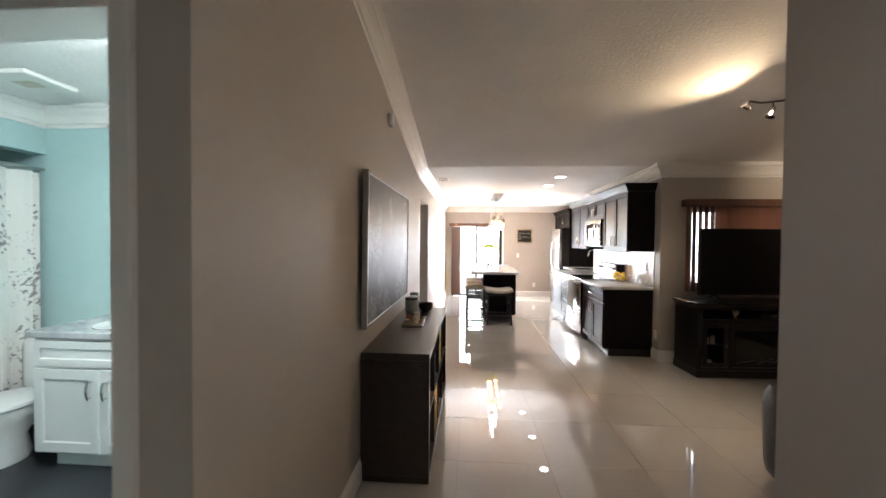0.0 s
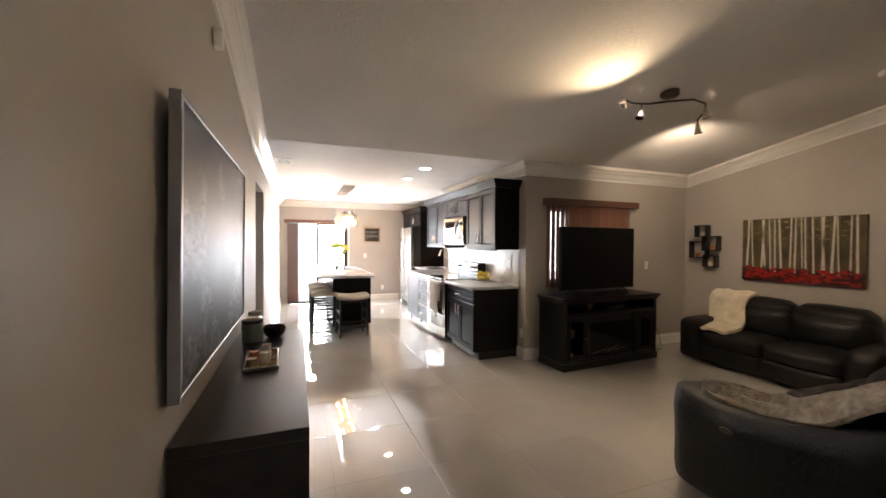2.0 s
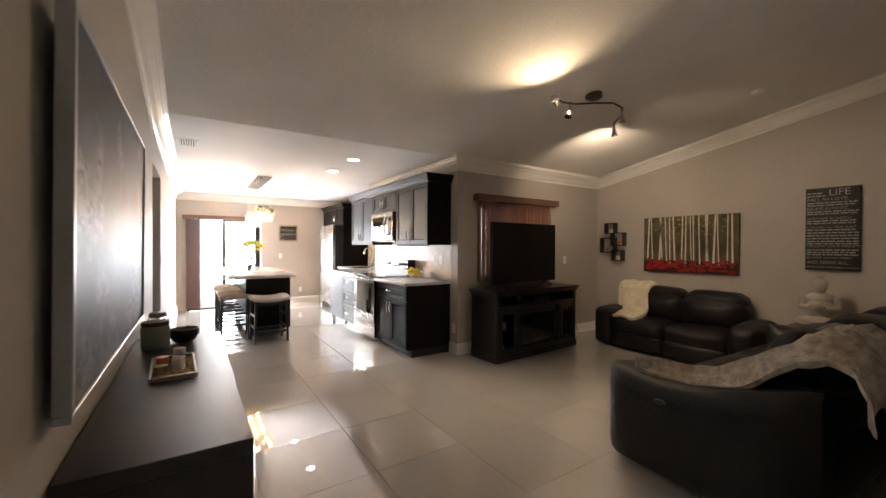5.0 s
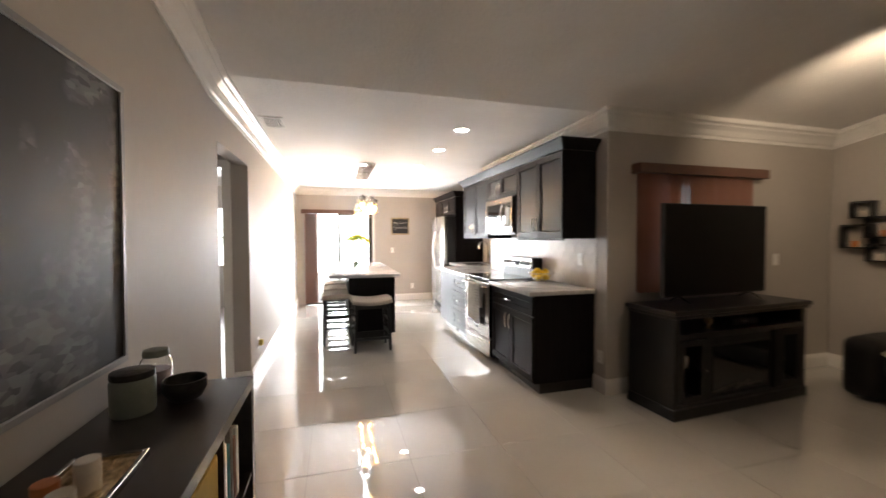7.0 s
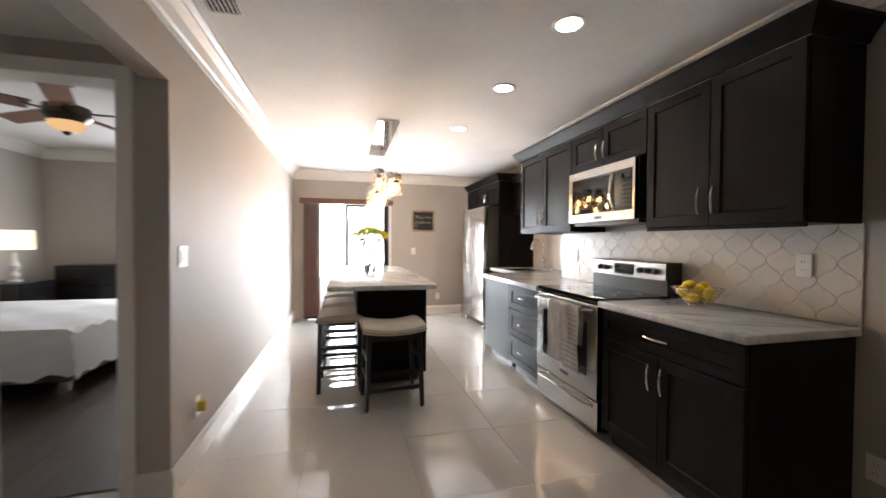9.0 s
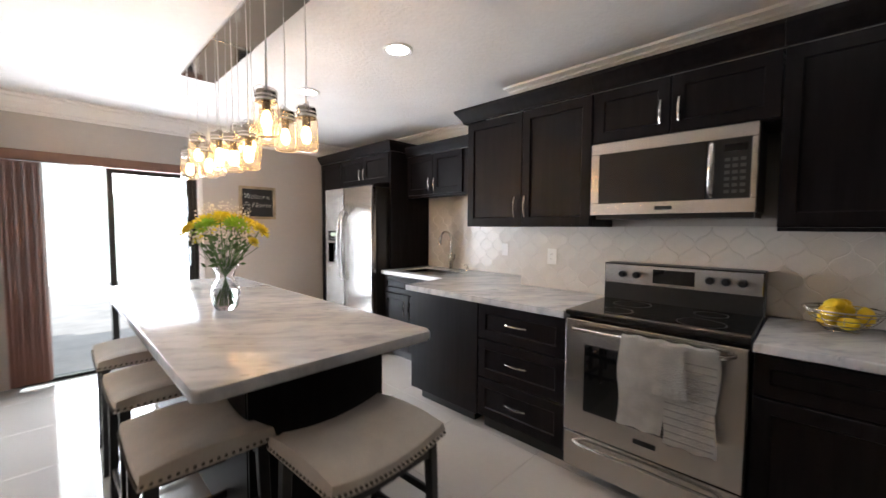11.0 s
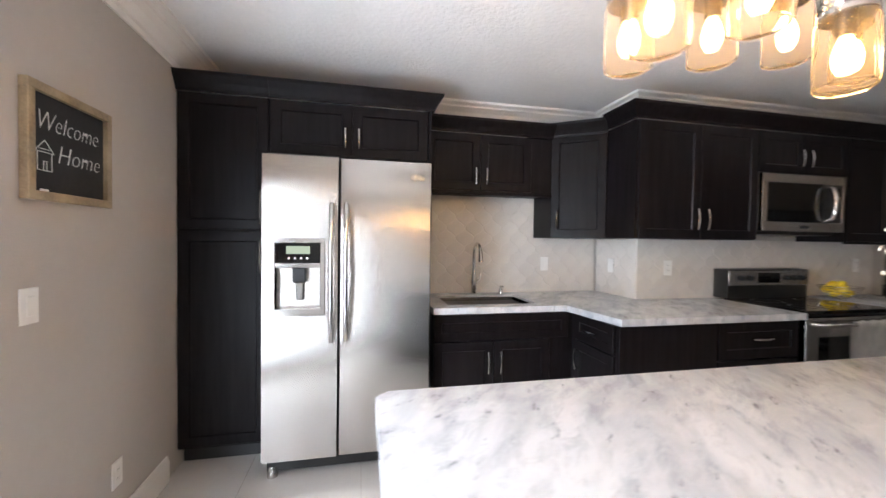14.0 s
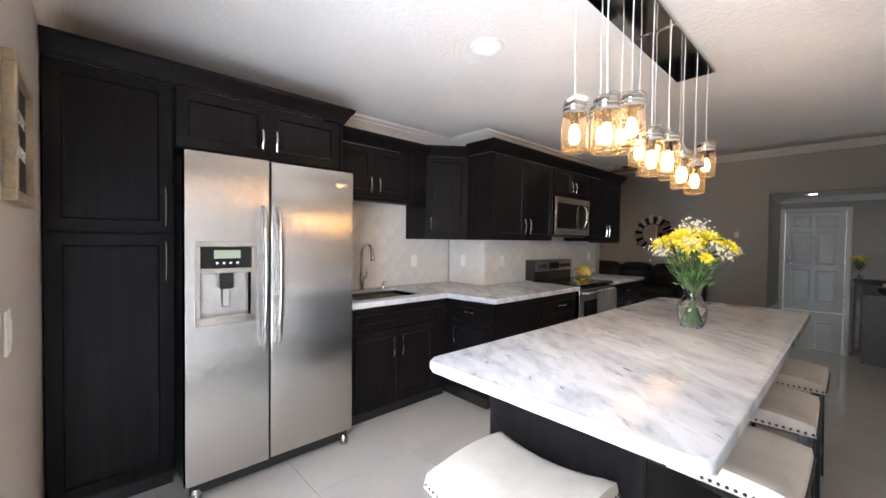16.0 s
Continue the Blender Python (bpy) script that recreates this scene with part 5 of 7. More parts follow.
for x, z, h_ in ((-0.60, 0.3555, 0.12), (-0.53, 0.3555, 0.15), (-0.565, 0.1105, 0.10)):
    gh = thing("hurricane_candle", "pale candle in a glass behind the stand door", "candle", stand_pt(x, -0.12, z), 3, "candles in the stand")
    part("wax", bm_lathe([(0.022, 0.0), (0.024, 0.006), (0.024, h_ * 0.6), (0.02, h_ * 0.62)], 14), M_BABY, gh, smooth=True)
    part("holder", bm_lathe([(0.030, 0.0), (0.032, 0.004), (0.032, h_), (0.029, h_), (0.029, 0.006)], 16, cap=False), M_PANE, gh, smooth=True)
clk = thing("candle_holder", "small brass candle holder on the stand shelf", "candle holder", stand_pt(-0.28, -0.12, 0.651), 3)
part("cup", bm_lathe([(0.03, 0), (0.012, 0.015), (0.012, 0.03), (0.032, 0.05), (0.036, 0.085), (0.033, 0.085)], 16), M_GOLDFR, clk, smooth=True)
part("candle", bm_lathe([(0.026, 0.045), (0.026, 0.075)], 14), M_BABY, clk)
box_ = thing("cable_box", "black cable box on the stand shelf", "media box", stand_pt(0.15, -0.02, 0.651), 3)
part("case", bm_box((-0.15, -0.10, 0), (0.15, 0.10, 0.05), 0.004), M_BLACK, box_)
part("indicator", bm_box((-0.03, -0.102, 0.02), (0.03, -0.1005, 0.03)), M_GREY, box_)

tv = thing("television", "large black flat screen television, switched off", "television", stand_pt(0.02, 0.04, HT + 0.036), 3)
part("panel", bm_box((-0.615, -0.012, 0.055), (0.615, 0.03, 0.835), 0.004), M_BLACK, tv)
part("screen", bm_box((-0.605, -0.0145, 0.068), (0.605, -0.0125, 0.827)), M_SCREEN, tv)
part("rear_housing", bm_box((-0.35, 0.03, 0.12), (0.35, 0.065, 0.55), 0.01), M_BLACK, tv)
for s in (-1, 1):
    part("foot", bm_tube([(s * 0.42, -0.10, 0.006), (s * 0.43, 0.0, 0.058), (s * 0.42, 0.10, 0.006)], 0.008, 6), M_BLACK, tv)

# sofa along the side wall
sofa = thing("sofa", "black leather reclining sofa against the side wall", "sofa", (5.0, 3.75, 0))
sofa.scale = (1, 1, 0.87)


def sp(name, lo, hi, bulge=0.03, rr=0.25, wr=0.008, seed=0, label=""):
    return part(name, bm_soft(lo, hi, bulge, 8, wr, seed, rr), M_LEATHER, sofa, label, smooth=True)


SF = 4.58 - 5.0
sp("base", (SF + 0.06, -0.70, 0.03), (0.36, 0.72, 0.30), 0.01, 0.15)
for k, (a, b) in enumerate(((-0.02, 0.62), (-0.68, -0.04))):
    st = sp("seat_cushion", (SF, a, 0.24), (0.16, b, 0.47), 0.03, 0.3, 0.01, k)
    sp("footrest_panel", (SF - 0.012, a + 0.01, 0.06), (SF + 0.09, b - 0.01, 0.27), 0.015, 0.3, 0.006, k + 4)
    sp("back_cushion", (0.04, a, 0.42), (0.34, b, 0.84), 0.05, 0.35, 0.014, k + 8)
    sp("headrest", (0.10, a + 0.01, 0.70), (0.38, b - 0.01, 0.93), 0.03, 0.4, 0.012, k + 12)
sp("armrest", (SF - 0.02, 0.64, 0.03), (0.36, 0.90, 0.60), 0.02, 0.3, 0.008, 20)
sp("armrest", (SF - 0.02, -0.98, 0.03), (0.30, -0.70, 0.62), 0.03, 0.35, 0.01, 21)
fur = thing("fur_throw", "cream fluffy fur throw over the sofa corner", "throw", (4.78, 4.32, 0.38))


def drape(rows, jitter, seed, thick):
    """A heavy cloth laid over a line of points: an upper and a lower face and a rim."""
    bm = bmesh.new()
    rr = random.Random(seed)
    top = [[bm.verts.new((p[0], p[1], p[2] + rr.uniform(-1, 1) * jitter)) for p in r_] for r_ in rows]
    low = [[bm.verts.new(v.co + Vector((0.25 * thick, 0, -thick))) for v in r_] for r_ in top]
    nr, nc = len(rows), len(rows[0])
    for j in range(nr - 1):
        for i in range(nc - 1):
            bm.faces.new((top[j][i], top[j][i + 1], top[j + 1][i + 1], top[j + 1][i]))
            bm.faces.new((low[j][i], low[j + 1][i], low[j + 1][i + 1], low[j][i + 1]))
    rim = [(0, i) for i in range(nc)] + [(j, nc - 1) for j in range(1, nr)] + [(nr - 1, i) for i in range(nc - 2, -1, -1)] + [(j, 0) for j in range(nr - 2, 0, -1)]
    for (a, b), (c, d_) in zip(rim, rim[1:] + rim[:1]):
        bm.faces.new((top[c][d_], top[a][b], low[a][b], low[c][d_]))
    bmesh.ops.recalc_face_normals(bm, faces=bm.faces[:])
    return bm


line = [(x, z * 0.87) for x, z in ((4.66, 0.475), (4.78, 0.50), (4.92, 0.52), (5.00, 0.58), (5.04, 0.70), (5.06, 0.82), (5.10, 0.92), (5.18, 0.965), (5.28, 0.97))]
rows = []
for j in range(14):
    y = 4.09 + 0.44 * j / 13
    rows.append([(x + 0.015 * math.sin(j * 1.1 + z * 9) - 0.05, y + 0.03 * math.sin(z * 11), z + 0.012 * math.sin(j * 0.9 + x * 14) + 0.035) for x, z in line])
part("pelt", drape(rows, 0.004, 3, 0.035), M_FUR, fur, smooth=True, world=True)

# the other sofa, with its arm towards the hall
sofa2 = thing("sofa", "black leather reclining sofa draped with taupe blanket", "sofa", (3.20, 2.15, 0), -3)
sofa = sofa2
sp("base", (-1.05, -0.40, 0.03), (1.15, 0.50, 0.30), 0.01, 0.15)
for k, (a, b) in enumerate(((-0.88, -0.22), (-0.20, 0.46), (0.48, 1.14))):
    sp("seat_cushion", (a, -0.15, 0.24), (b, 0.56, 0.48), 0.03, 0.3, 0.01, 30 + k)
    sp("footrest_panel", (a + 0.01, 0.48, 0.06), (b - 0.01, 0.58, 0.27), 0.015, 0.3, 0.006, 34 + k)
    sp("back_cushion", (a, -0.42, 0.40), (b, -0.08, 0.80), 0.05, 0.35, 0.014, 38 + k)
    sp("headrest", (a + 0.01, -0.48, 0.66), (b - 0.01, -0.14, 0.92), 0.03, 0.4, 0.012, 42 + k)


def bm_arm():
    """A padded arm with a swooping top: low and round in front, rising to the back."""
    bm = bmesh.new()
    n, k = 22, 16
    rings = []
    for i in range(n + 1):
        t = i / n
        y = 0.58 - 1.02 * t
        zt = 0.635 - 0.035 * math.sin(min(1, t * 1.6) * math.pi) + 0.20 * max(0, t - 0.55) ** 1.3 * 2.0
        wide = 0.135 + 0.012 * math.sin(t * math.pi)
        endk = min(1.0, 0.55 + 3.2 * min(t, 1 - t) ** 0.7)
        r_ = []
        for j in range(k):
            a = 2 * math.pi * j / k
            cx, cz = math.cos(a), math.sin(a)
            x = wide * endk * math.copysign(abs(cx) ** 0.45, cx)
            z = 0.04 + (zt - 0.04) * (0.5 + 0.5 * math.copysign(abs(cz) ** 0.5, cz)) * (0.93 + 0.07 * endk)
            if z > zt * 0.72:
                x *= 1.10
            q = noise.noise_vector(Vector((x * 6, y * 6, z * 6)))
            r_.append(bm.verts.new((x + q.x * 0.006, y + q.y * 0.006, z + q.z * 0.006)))
        rings.append(r_)
    for a, b in zip(rings, rings[1:]):
        for j in range(k):
            bm.faces.new((a[j], a[(j + 1) % k], b[(j + 1) % k], b[j]))
    bm.faces.new(rings[0][::-1])
    bm.faces.new(rings[-1])
    return bm


for x in (-1.04, 1.30):
    bm = bm_arm()
    bmesh.ops.translate(bm, verts=bm.verts[:], vec=(x, 0, 0))
    arm = part("armrest", bm, M_LEATHER, sofa2, smooth=True)
sw = part("recliner_switch", bm_lathe([(0.035, 0), (0.035, 0.004), (0.026, 0.007)], 20), M_NAIL, sofa2, "oval dark chrome recliner switch")
sw.matrix_basis = pose(-1.207, 0.20, 0.50, 0, -90, 0) @ Matrix.Diagonal((0.45, 1, 1, 1))
throw = thing("throw_blanket", "taupe plush blanket draped over the sofa back", "blanket", (2.6, 2.0, 0.6))
rows = []
pathw = [(-1.06, 0.40, 0.60, 0.05), (-1.02, 0.30, 0.60, 0.09), (-1.0, 0.18, 0.595, 0.10), (-0.99, 0.06, 0.615, 0.12), (-0.97, -0.06, 0.67, 0.16), (-0.95, -0.17, 0.75, 0.20),
         (-0.93, -0.27, 0.84, 0.24), (-0.92, -0.36, 0.91, 0.27), (-0.93, -0.45, 0.93, 0.28), (-0.96, -0.53, 0.88, 0.28), (-1.0, -0.57, 0.79, 0.27), (-1.03, -0.585, 0.68, 0.25)]
SUBD = 5
fine = []
for (p0, p1) in zip(pathw, pathw[1:]):
    fine += [tuple(p0[q] + (p1[q] - p0[q]) * s_ / SUBD for q in range(4)) for s_ in range(SUBD)]
fine.append(pathw[-1])
for j in range(41):
    u_ = j / 20 - 1
    r_ = []
    for i, (x, y, z, half) in enumerate(fine):
        t = i / (len(fine) - 1)
        fold = 0.022 * math.sin(u_ * 9 + 2.5 * math.sin(t * 5)) + 0.012 * math.sin(u_ * 19 + t * 9)
        sag = 0.13 * max(0, -u_ - 0.25) ** 1.5 * min(1, t * 2.5)
        q = noise.noise_vector(Vector((u_ * 3, t * 9, 1.7)))
        v_ = Vector((x + u_ * half + 0.10 * t, y + 0.02 * q.y + 0.02 * math.sin(u_ * 7 + t * 6), z + 0.045 + fold + 0.014 * q.z - sag))
        w = Matrix.Rotation(radians(-3), 3, "Z") @ v_
        r_.append((w.x + 3.20, w.y + 2.15, w.z))
    rows.append(r_)
part("blanket_cloth", drape(rows, 0.001, 9, 0.03), M_THROW, throw, smooth=True, world=True)

# end table with the statue
et = thing("end_table", "dark glass-topped end table between the sofas", "table", (5.05, 2.36, 0))
part("tabletop", bm_box((-0.30, -0.30, 0.535), (0.30, 0.30, 0.56), 0.006, 2), M_BLACKG, et)
part("apron", bm_box((-0.26, -0.26, 0.47), (0.26, 0.26, 0.534)), M_BLACKW, et)
for sx in (-1, 1):
    for sy in (-1, 1):
        part("leg", bm_box((sx * 0.25 - 0.022, sy * 0.25 - 0.022, 0), (sx * 0.25 + 0.022, sy * 0.25 + 0.022, 0.47), 0.003), M_BLACKW, et)
bm = bmesh.new()
SB = Vector((5.12, 2.44, 0.561))


def blob(c, s, into):
    bmesh.ops.create_icosphere(into, subdivisions=3, radius=1.0, matrix=Matrix.Translation(SB + Vector(c)) @ Matrix.Diagonal((*s, 1)))


blob((0, 0, 0.05), (0.15, 0.19, 0.05), bm)
blob((-0.06, 0.0, 0.07), (0.09, 0.17, 0.045), bm)
blob((0.03, 0, 0.20), (0.075, 0.105, 0.14), bm)
blob((0.03, 0.0, 0.29), (0.07, 0.12, 0.06), bm)
for s in (-1, 1):
    bm_tube([SB + Vector((0.03, s * 0.115, 0.30)), SB + Vector((0.01, s * 0.135, 0.20)), SB + Vector((-0.06, s * 0.05, 0.20))], [0.04, 0.035, 0.028], 10, bm)
blob((-0.07, 0, 0.215), (0.035, 0.045, 0.045), bm)
blob((0.02, 0, 0.355), (0.035, 0.035, 0.05), bm)
blob((0.015, 0, 0.415), (0.06, 0.056, 0.072), bm)
blob((0.022, 0, 0.45), (0.062, 0.060, 0.05), bm)
blob((0.025, 0, 0.505), (0.028, 0.028, 0.025), bm)
solo("seated_statue", bm, M_STONE, "pale stone seated meditating statue on end table", "statue", smooth=True)

# wall art
def canvas_birch():
    """Birch wood painting: trunks, red ground and a dull gold sky are thin raised paint."""
    art = thing("birch_painting", "unframed canvas of white birches over red ground", "painting", (WX, 3.80, 1.40))
    hw, hh = 0.585, 0.385
    u, n = (0, -1, 0), (-1, 0, 0)
    part("canvas", place(bm_box((-hw, 0.001, -hh), (hw, 0.035, hh), 0.002), (0, 0, 0), u, n), mat("dark_olive_canvas", (0.035, 0.028, 0.016), 0.6, var=0.5, scale=6, color2=(0.13, 0.10, 0.04)), art)
    rr = random.Random(11)
    m_tr = mat("birch_paint", (0.62, 0.58, 0.50), 0.6, var=0.25, scale=25)
    m_tk = mat("far_birch_paint", (0.20, 0.17, 0.13), 0.6, var=0.3, scale=25)
    m_rd = mat("red_ground_paint", (0.30, 0.012, 0.008), 0.5, var=0.6, scale=18)
    m_rb = mat("dark_red_ground_paint", (0.05, 0.006, 0.005), 0.5, var=0.5, scale=18)
    m_gd = mat("ochre_leaf_paint", (0.30, 0.22, 0.06), 0.6, var=0.4, scale=25)
    part("ground_paint", place(bm_box((-hw + 0.001, 0.0352, -hh + 0.002), (hw - 0.001, 0.0358, -hh + 0.16)), (0, 0, 0), u, n), m_rb, art)
    bm = bmesh.new()
    for i in range(150):
        x, z = rr.uniform(-hw + 0.03, hw - 0.03), rr.uniform(0.12, hh - 0.02)
        bm_box((x - rr.uniform(0.004, 0.02), 0.0352, z), (x + rr.uniform(0.004, 0.02), 0.0357, z + rr.uniform(0.003, 0.012)), into=bm)
    tagged(part("ochre_foliage", place(bm, (0, 0, 0), u, n), m_gd, art), kind="stuff")
    for k in range(34):
        far = k < 16
        x = -hw + 0.04 + (2 * hw - 0.08) * rr.random()
        w_ = rr.uniform(0.003, 0.006) if far else rr.uniform(0.006, 0.014)
        if not far:
            x = -hw + 0.05 + (2 * hw - 0.1) * ((k - 16) + rr.uniform(0.1, 0.9)) / 18
        zb = -hh + rr.uniform(0.10, 0.2)
        lean = rr.uniform(-0.03, 0.03)
        pts_ = [(x - w_, zb), (x + w_, zb), (x + lean * 0.5 + w_ * 0.8, 0.05), (x + lean + w_ * 0.7, hh - 0.004), (x + lean - w_ * 0.7, hh - 0.004), (x + lean * 0.5 - w_ * 0.8, 0.05)]
        lim = hw - 0.002
        bm = bmesh.new()
        y_ = 0.0362 if far else 0.0372
        q = [bm.verts.new((max(-lim, min(lim, a)), y_, b)) for a, b in pts_]
        q2 = [bm.verts.new((v.co.x, 0.0351, v.co.z)) for v in q]
        bm.faces.new(q)
        for i in range(6):
            bm.faces.new((q[i], q[(i + 1) % 6], q2[(i + 1) % 6], q2[i]))
        part("tree_stroke", place(bm, (0, 0, 0), u, n), m_tk if far else m_tr, art)
    bm = bmesh.new()
    for i in range(90):
        x, z = rr.uniform(-hw + 0.05, hw - 0.05), -hh + rr.uniform(0.02, 0.17)
        w_, h_ = rr.uniform(0.02, 0.055), rr.uniform(0.008, 0.025)
        k = 8
        q = [bm.verts.new((max(-hw + 0.002, min(hw - 0.002, x + w_ * math.cos(2 * math.pi * j / k))), 0.0376 + i * 0.000004, max(-hh + 0.002, z + h_ * math.sin(2 * math.pi * j / k)))) for j in range(k)]
        bm.faces.new(q)
    tagged(part("crimson_undergrowth", place(bm, (0, 0, 0), u, n), m_rd, art), kind="stuff")


canvas_birch()
sign = thing("word_art_sign", "black sign printed with rows of grey words", "sign", (WX, 2.41, 1.56))
hw, hh = 0.205, 0.435
u, n = (0, -1, 0), (-1, 0, 0)
part("board", place(bm_box((-hw, 0.001, -hh), (hw, 0.03, hh), 0.002), (0, 0, 0), u, n), M_CHALK, sign)
writing(sign, "LIFE", 0.098, -0.03, hh - 0.085, u, n, 0.031, material=M_GREY, widen=0.98)
lines = [("FALL IN LOVE.", 0.045), ("BELIEVE IN MAGIC.", 0.038), ("LEARN MORE. BE CREATIVE.", 0.028), ("LOVE WITH ALL YOUR HEART", 0.027), ("FOLLOW YOUR DREAMS", 0.034), ("BE HAPPY. LIVE FOR TODAY", 0.027), ("AND ABOVE ALL...", 0.044), ("MAKE EVERY MOMENT COUNT", 0.028)]
zs = [0.30, 0.205, 0.105, 0.01, -0.19, -0.31, -0.365, -0.41]
for (s, size), z in zip(lines, zs):
    wt_ = 0.39 / (len(s) * size * 0.60)
    writing(sign, s, size, -hw + 0.01, z, u, n, 0.031, material=M_GREY, widen=wt_)
rr = random.Random(4)
for z in [0.375, 0.345, 0.27, 0.245, 0.178, 0.155, 0.08, 0.055, -0.015, -0.045, -0.075, -0.105, -0.135, -0.16, -0.225, -0.25, -0.275]:
    x = -hw + 0.012
    top_ = -0.05 if z > 0.34 else hw - 0.012
    while x < top_ - 0.02:
        w_ = min(rr.uniform(0.02, 0.07), top_ - x)
        part("word_bar", place(bm_box((x, 0.0302, z), (x + w_, 0.0308, z + 0.013)), (0, 0, 0), u, n), M_GREY, sign)
        x += w_ + 0.009

cube_shelf = thing("cube_shelf", "black intersecting cube wall shelf", "shelf", (WX, 4.83, 1.42))
cubes = [(-0.08, 0.235, 0.085), (0.05, 0.06, 0.105), (-0.12, -0.03, 0.12), (0.045, -0.19, 0.085)]
for y, z, h_ in cubes:
    bm = bmesh.new()
    t_ = 0.014
    for lo, hi in (((y - h_, 0.001, z - h_), (y + h_, 0.10, z - h_ + t_)), ((y - h_, 0.001, z + h_ - t_), (y + h_, 0.10, z + h_)), ((y - h_, 0.001, z - h_ + t_), (y - h_ + t_, 0.10, z + h_ - t_)), ((y + h_ - t_, 0.001, z - h_ + t_), (y + h_, 0.10, z + h_ - t_))):
        bm_box(lo, hi, into=bm)
    part("cube", place(bm, (0, 0, 0), u, n), M_BLACKW, cube_shelf)
for y, z, m_ in ((-0.08, 0.165, M_BABY), (0.07, -0.03, M_COPPER), (-0.14, -0.135, M_COPPER), (0.045, -0.26, M_BABY)):
    cd = thing("candle", "small candle in glass on the cube shelf", "candle", (WX - 0.05, 4.83 - y, 1.42 + z), group="candles on the cube shelf")
    part("wax", bm_lathe([(0.026, 0.0), (0.028, 0.01), (0.028, 0.06)], 14), m_, cd, smooth=True)

# track light
tk = thing("track_light", "four-head curved black and nickel track light", "track light", (3.0, 3.45, 2.80))


def lz(y):
    return CZ + SLOPE * (TY - y)


TC = Vector((2.92, 3.50, lz(3.50)))
cn = part("canopy", bm_lathe([(0.075, 0.02), (0.075, -0.025), (0.06, -0.04), (0.02, -0.05)], 24), M_NAIL, tk, smooth=True)
cn.matrix_basis = Matrix.Translation(TC - Vector((3.0, 3.45, 2.80)))
bar = [(2.50, 3.58), (2.62, 3.61), (2.77, 3.58), (2.92, 3.50), (3.10, 3.42), (3.28, 3.44), (3.42, 3.54), (3.52, 3.68)]
part("bar", bm_tube([(x, y, lz(y) - 0.075) for x, y in bar], 0.009, 8), M_NAIL, tk, smooth=True, world=True)
heads = [((2.50, 3.58), (-0.75, -0.35, 0.30)), ((2.71, 3.60), (-0.4, -0.1, -0.9)), ((3.28, 3.44), (0.1, -0.15, -1)), ((3.52, 3.68), (0.05, -0.05, -1))]
for k, ((x, y), d) in enumerate(heads):
    p0 = Vector((x, y, lz(y) - 0.085))
    d = Vector(d).normalized()
    body = bm_lathe([(0.012, -0.02), (0.020, 0.0), (0.024, 0.03), (0.034, 0.07), (0.036, 0.075), (0.033, 0.076)], 16)
    h_ = part("head", body, M_CHROME, tk, "satin nickel spot head", smooth=True)
    h_.matrix_basis = Matrix.Translation(p0 + Vector((0, 0, -0.045)) - Vector((3.0, 3.45, 2.80))) @ d.to_track_quat("Z", "Y").to_matrix().to_4x4()
    part("bulb_face", bm_lathe([(0.030, 0.070), (0.030, 0.073)], 16), M_HALO, h_)
    part("stem", bm_tube([p0 + Vector((0, 0, 0.01)), p0 + Vector((0, 0, -0.045))], 0.006, 6), M_NAIL, tk, world=True)
sm = thing("smoke_detector", "round white smoke detector on the sloped ceiling", "smoke detector", (4.45, 2.75, lz(2.75)))
part("case", bm_lathe([(0.06, 0.0), (0.06, -0.025), (0.045, -0.04), (0.01, -0.042)], 24), M_WHITEP, sm, smooth=True)
sn = thing("alarm_sensor", "white motion sensor high on the hall wall", "sensor", (LX, 3.32, 2.48))
part("case", bm_box((0.001, -0.03, -0.05), (0.045, 0.03, 0.05), 0.01, 2), M_WHITEP, sn)

# floor cords by the outlet
cd = thing("extension_lead", "black extension lead trailing along the wall", "cable", (4.65, 5.1, 0))
part("cord", bm_tube([(4.75, TY - 0.02, 0.33), (4.74, 5.13, 0.2), (4.70, 5.12, 0.02), (4.60, 5.06, 0.006), (4.48, 5.10, 0.006), (4.40, 5.12, 0.03)], 0.005, 6), M_BLACK, cd, world=True)
part("cord", bm_tube([(4.76, TY - 0.02, 0.36), (4.79, 5.12, 0.2), (4.80, 5.08, 0.02), (4.68, 4.98, 0.006), (4.52, 5.02, 0.006), (4.38, 5.05, 0.02)], 0.004, 6), M_BLACK, cd, world=True)

# sunburst mirror on the back wall
mi = thing("sunburst_mirror", "round silver sunburst mirror on the back wall", "mirror", (3.12, BY, 1.57))
part("glass_disc", bm_tube([(0, 0.015, 0), (0, 0.022, 0)], 0.22, 40), M_MIRROR, mi)
for k in range(24):
    a0, a1 = 2 * math.pi * k / 24, 2 * math.pi * (k + 0.86) / 24
    bm = bmesh.new()
    L = 0.42 if k % 2 else 0.385
    q = [bm.verts.new((r_ * math.cos(a), yy, r_ * math.sin(a))) for r_, a, yy in ((0.235, a0, 0.02), (0.235, a1, 0.02), (L, a1, 0.008), (L, a0, 0.012))]
    q2 = [bm.verts.new((v.co.x, 0.002, v.co.z)) for v in q]
    bm.faces.new(q)
    for i in range(4):
        bm.faces.new((q[i], q[(i + 1) % 4], q2[(i + 1) % 4], q2[i]))
    part("blade", bm, M_MIRROR if k % 2 else M_BLACKG, mi)
part("rim", bm_tube([(0.228 * math.cos(2 * math.pi * k / 40), 0.02, 0.228 * math.sin(2 * math.pi * k / 40)) for k in range(41)], 0.008, 6), M_BLACKW, mi)

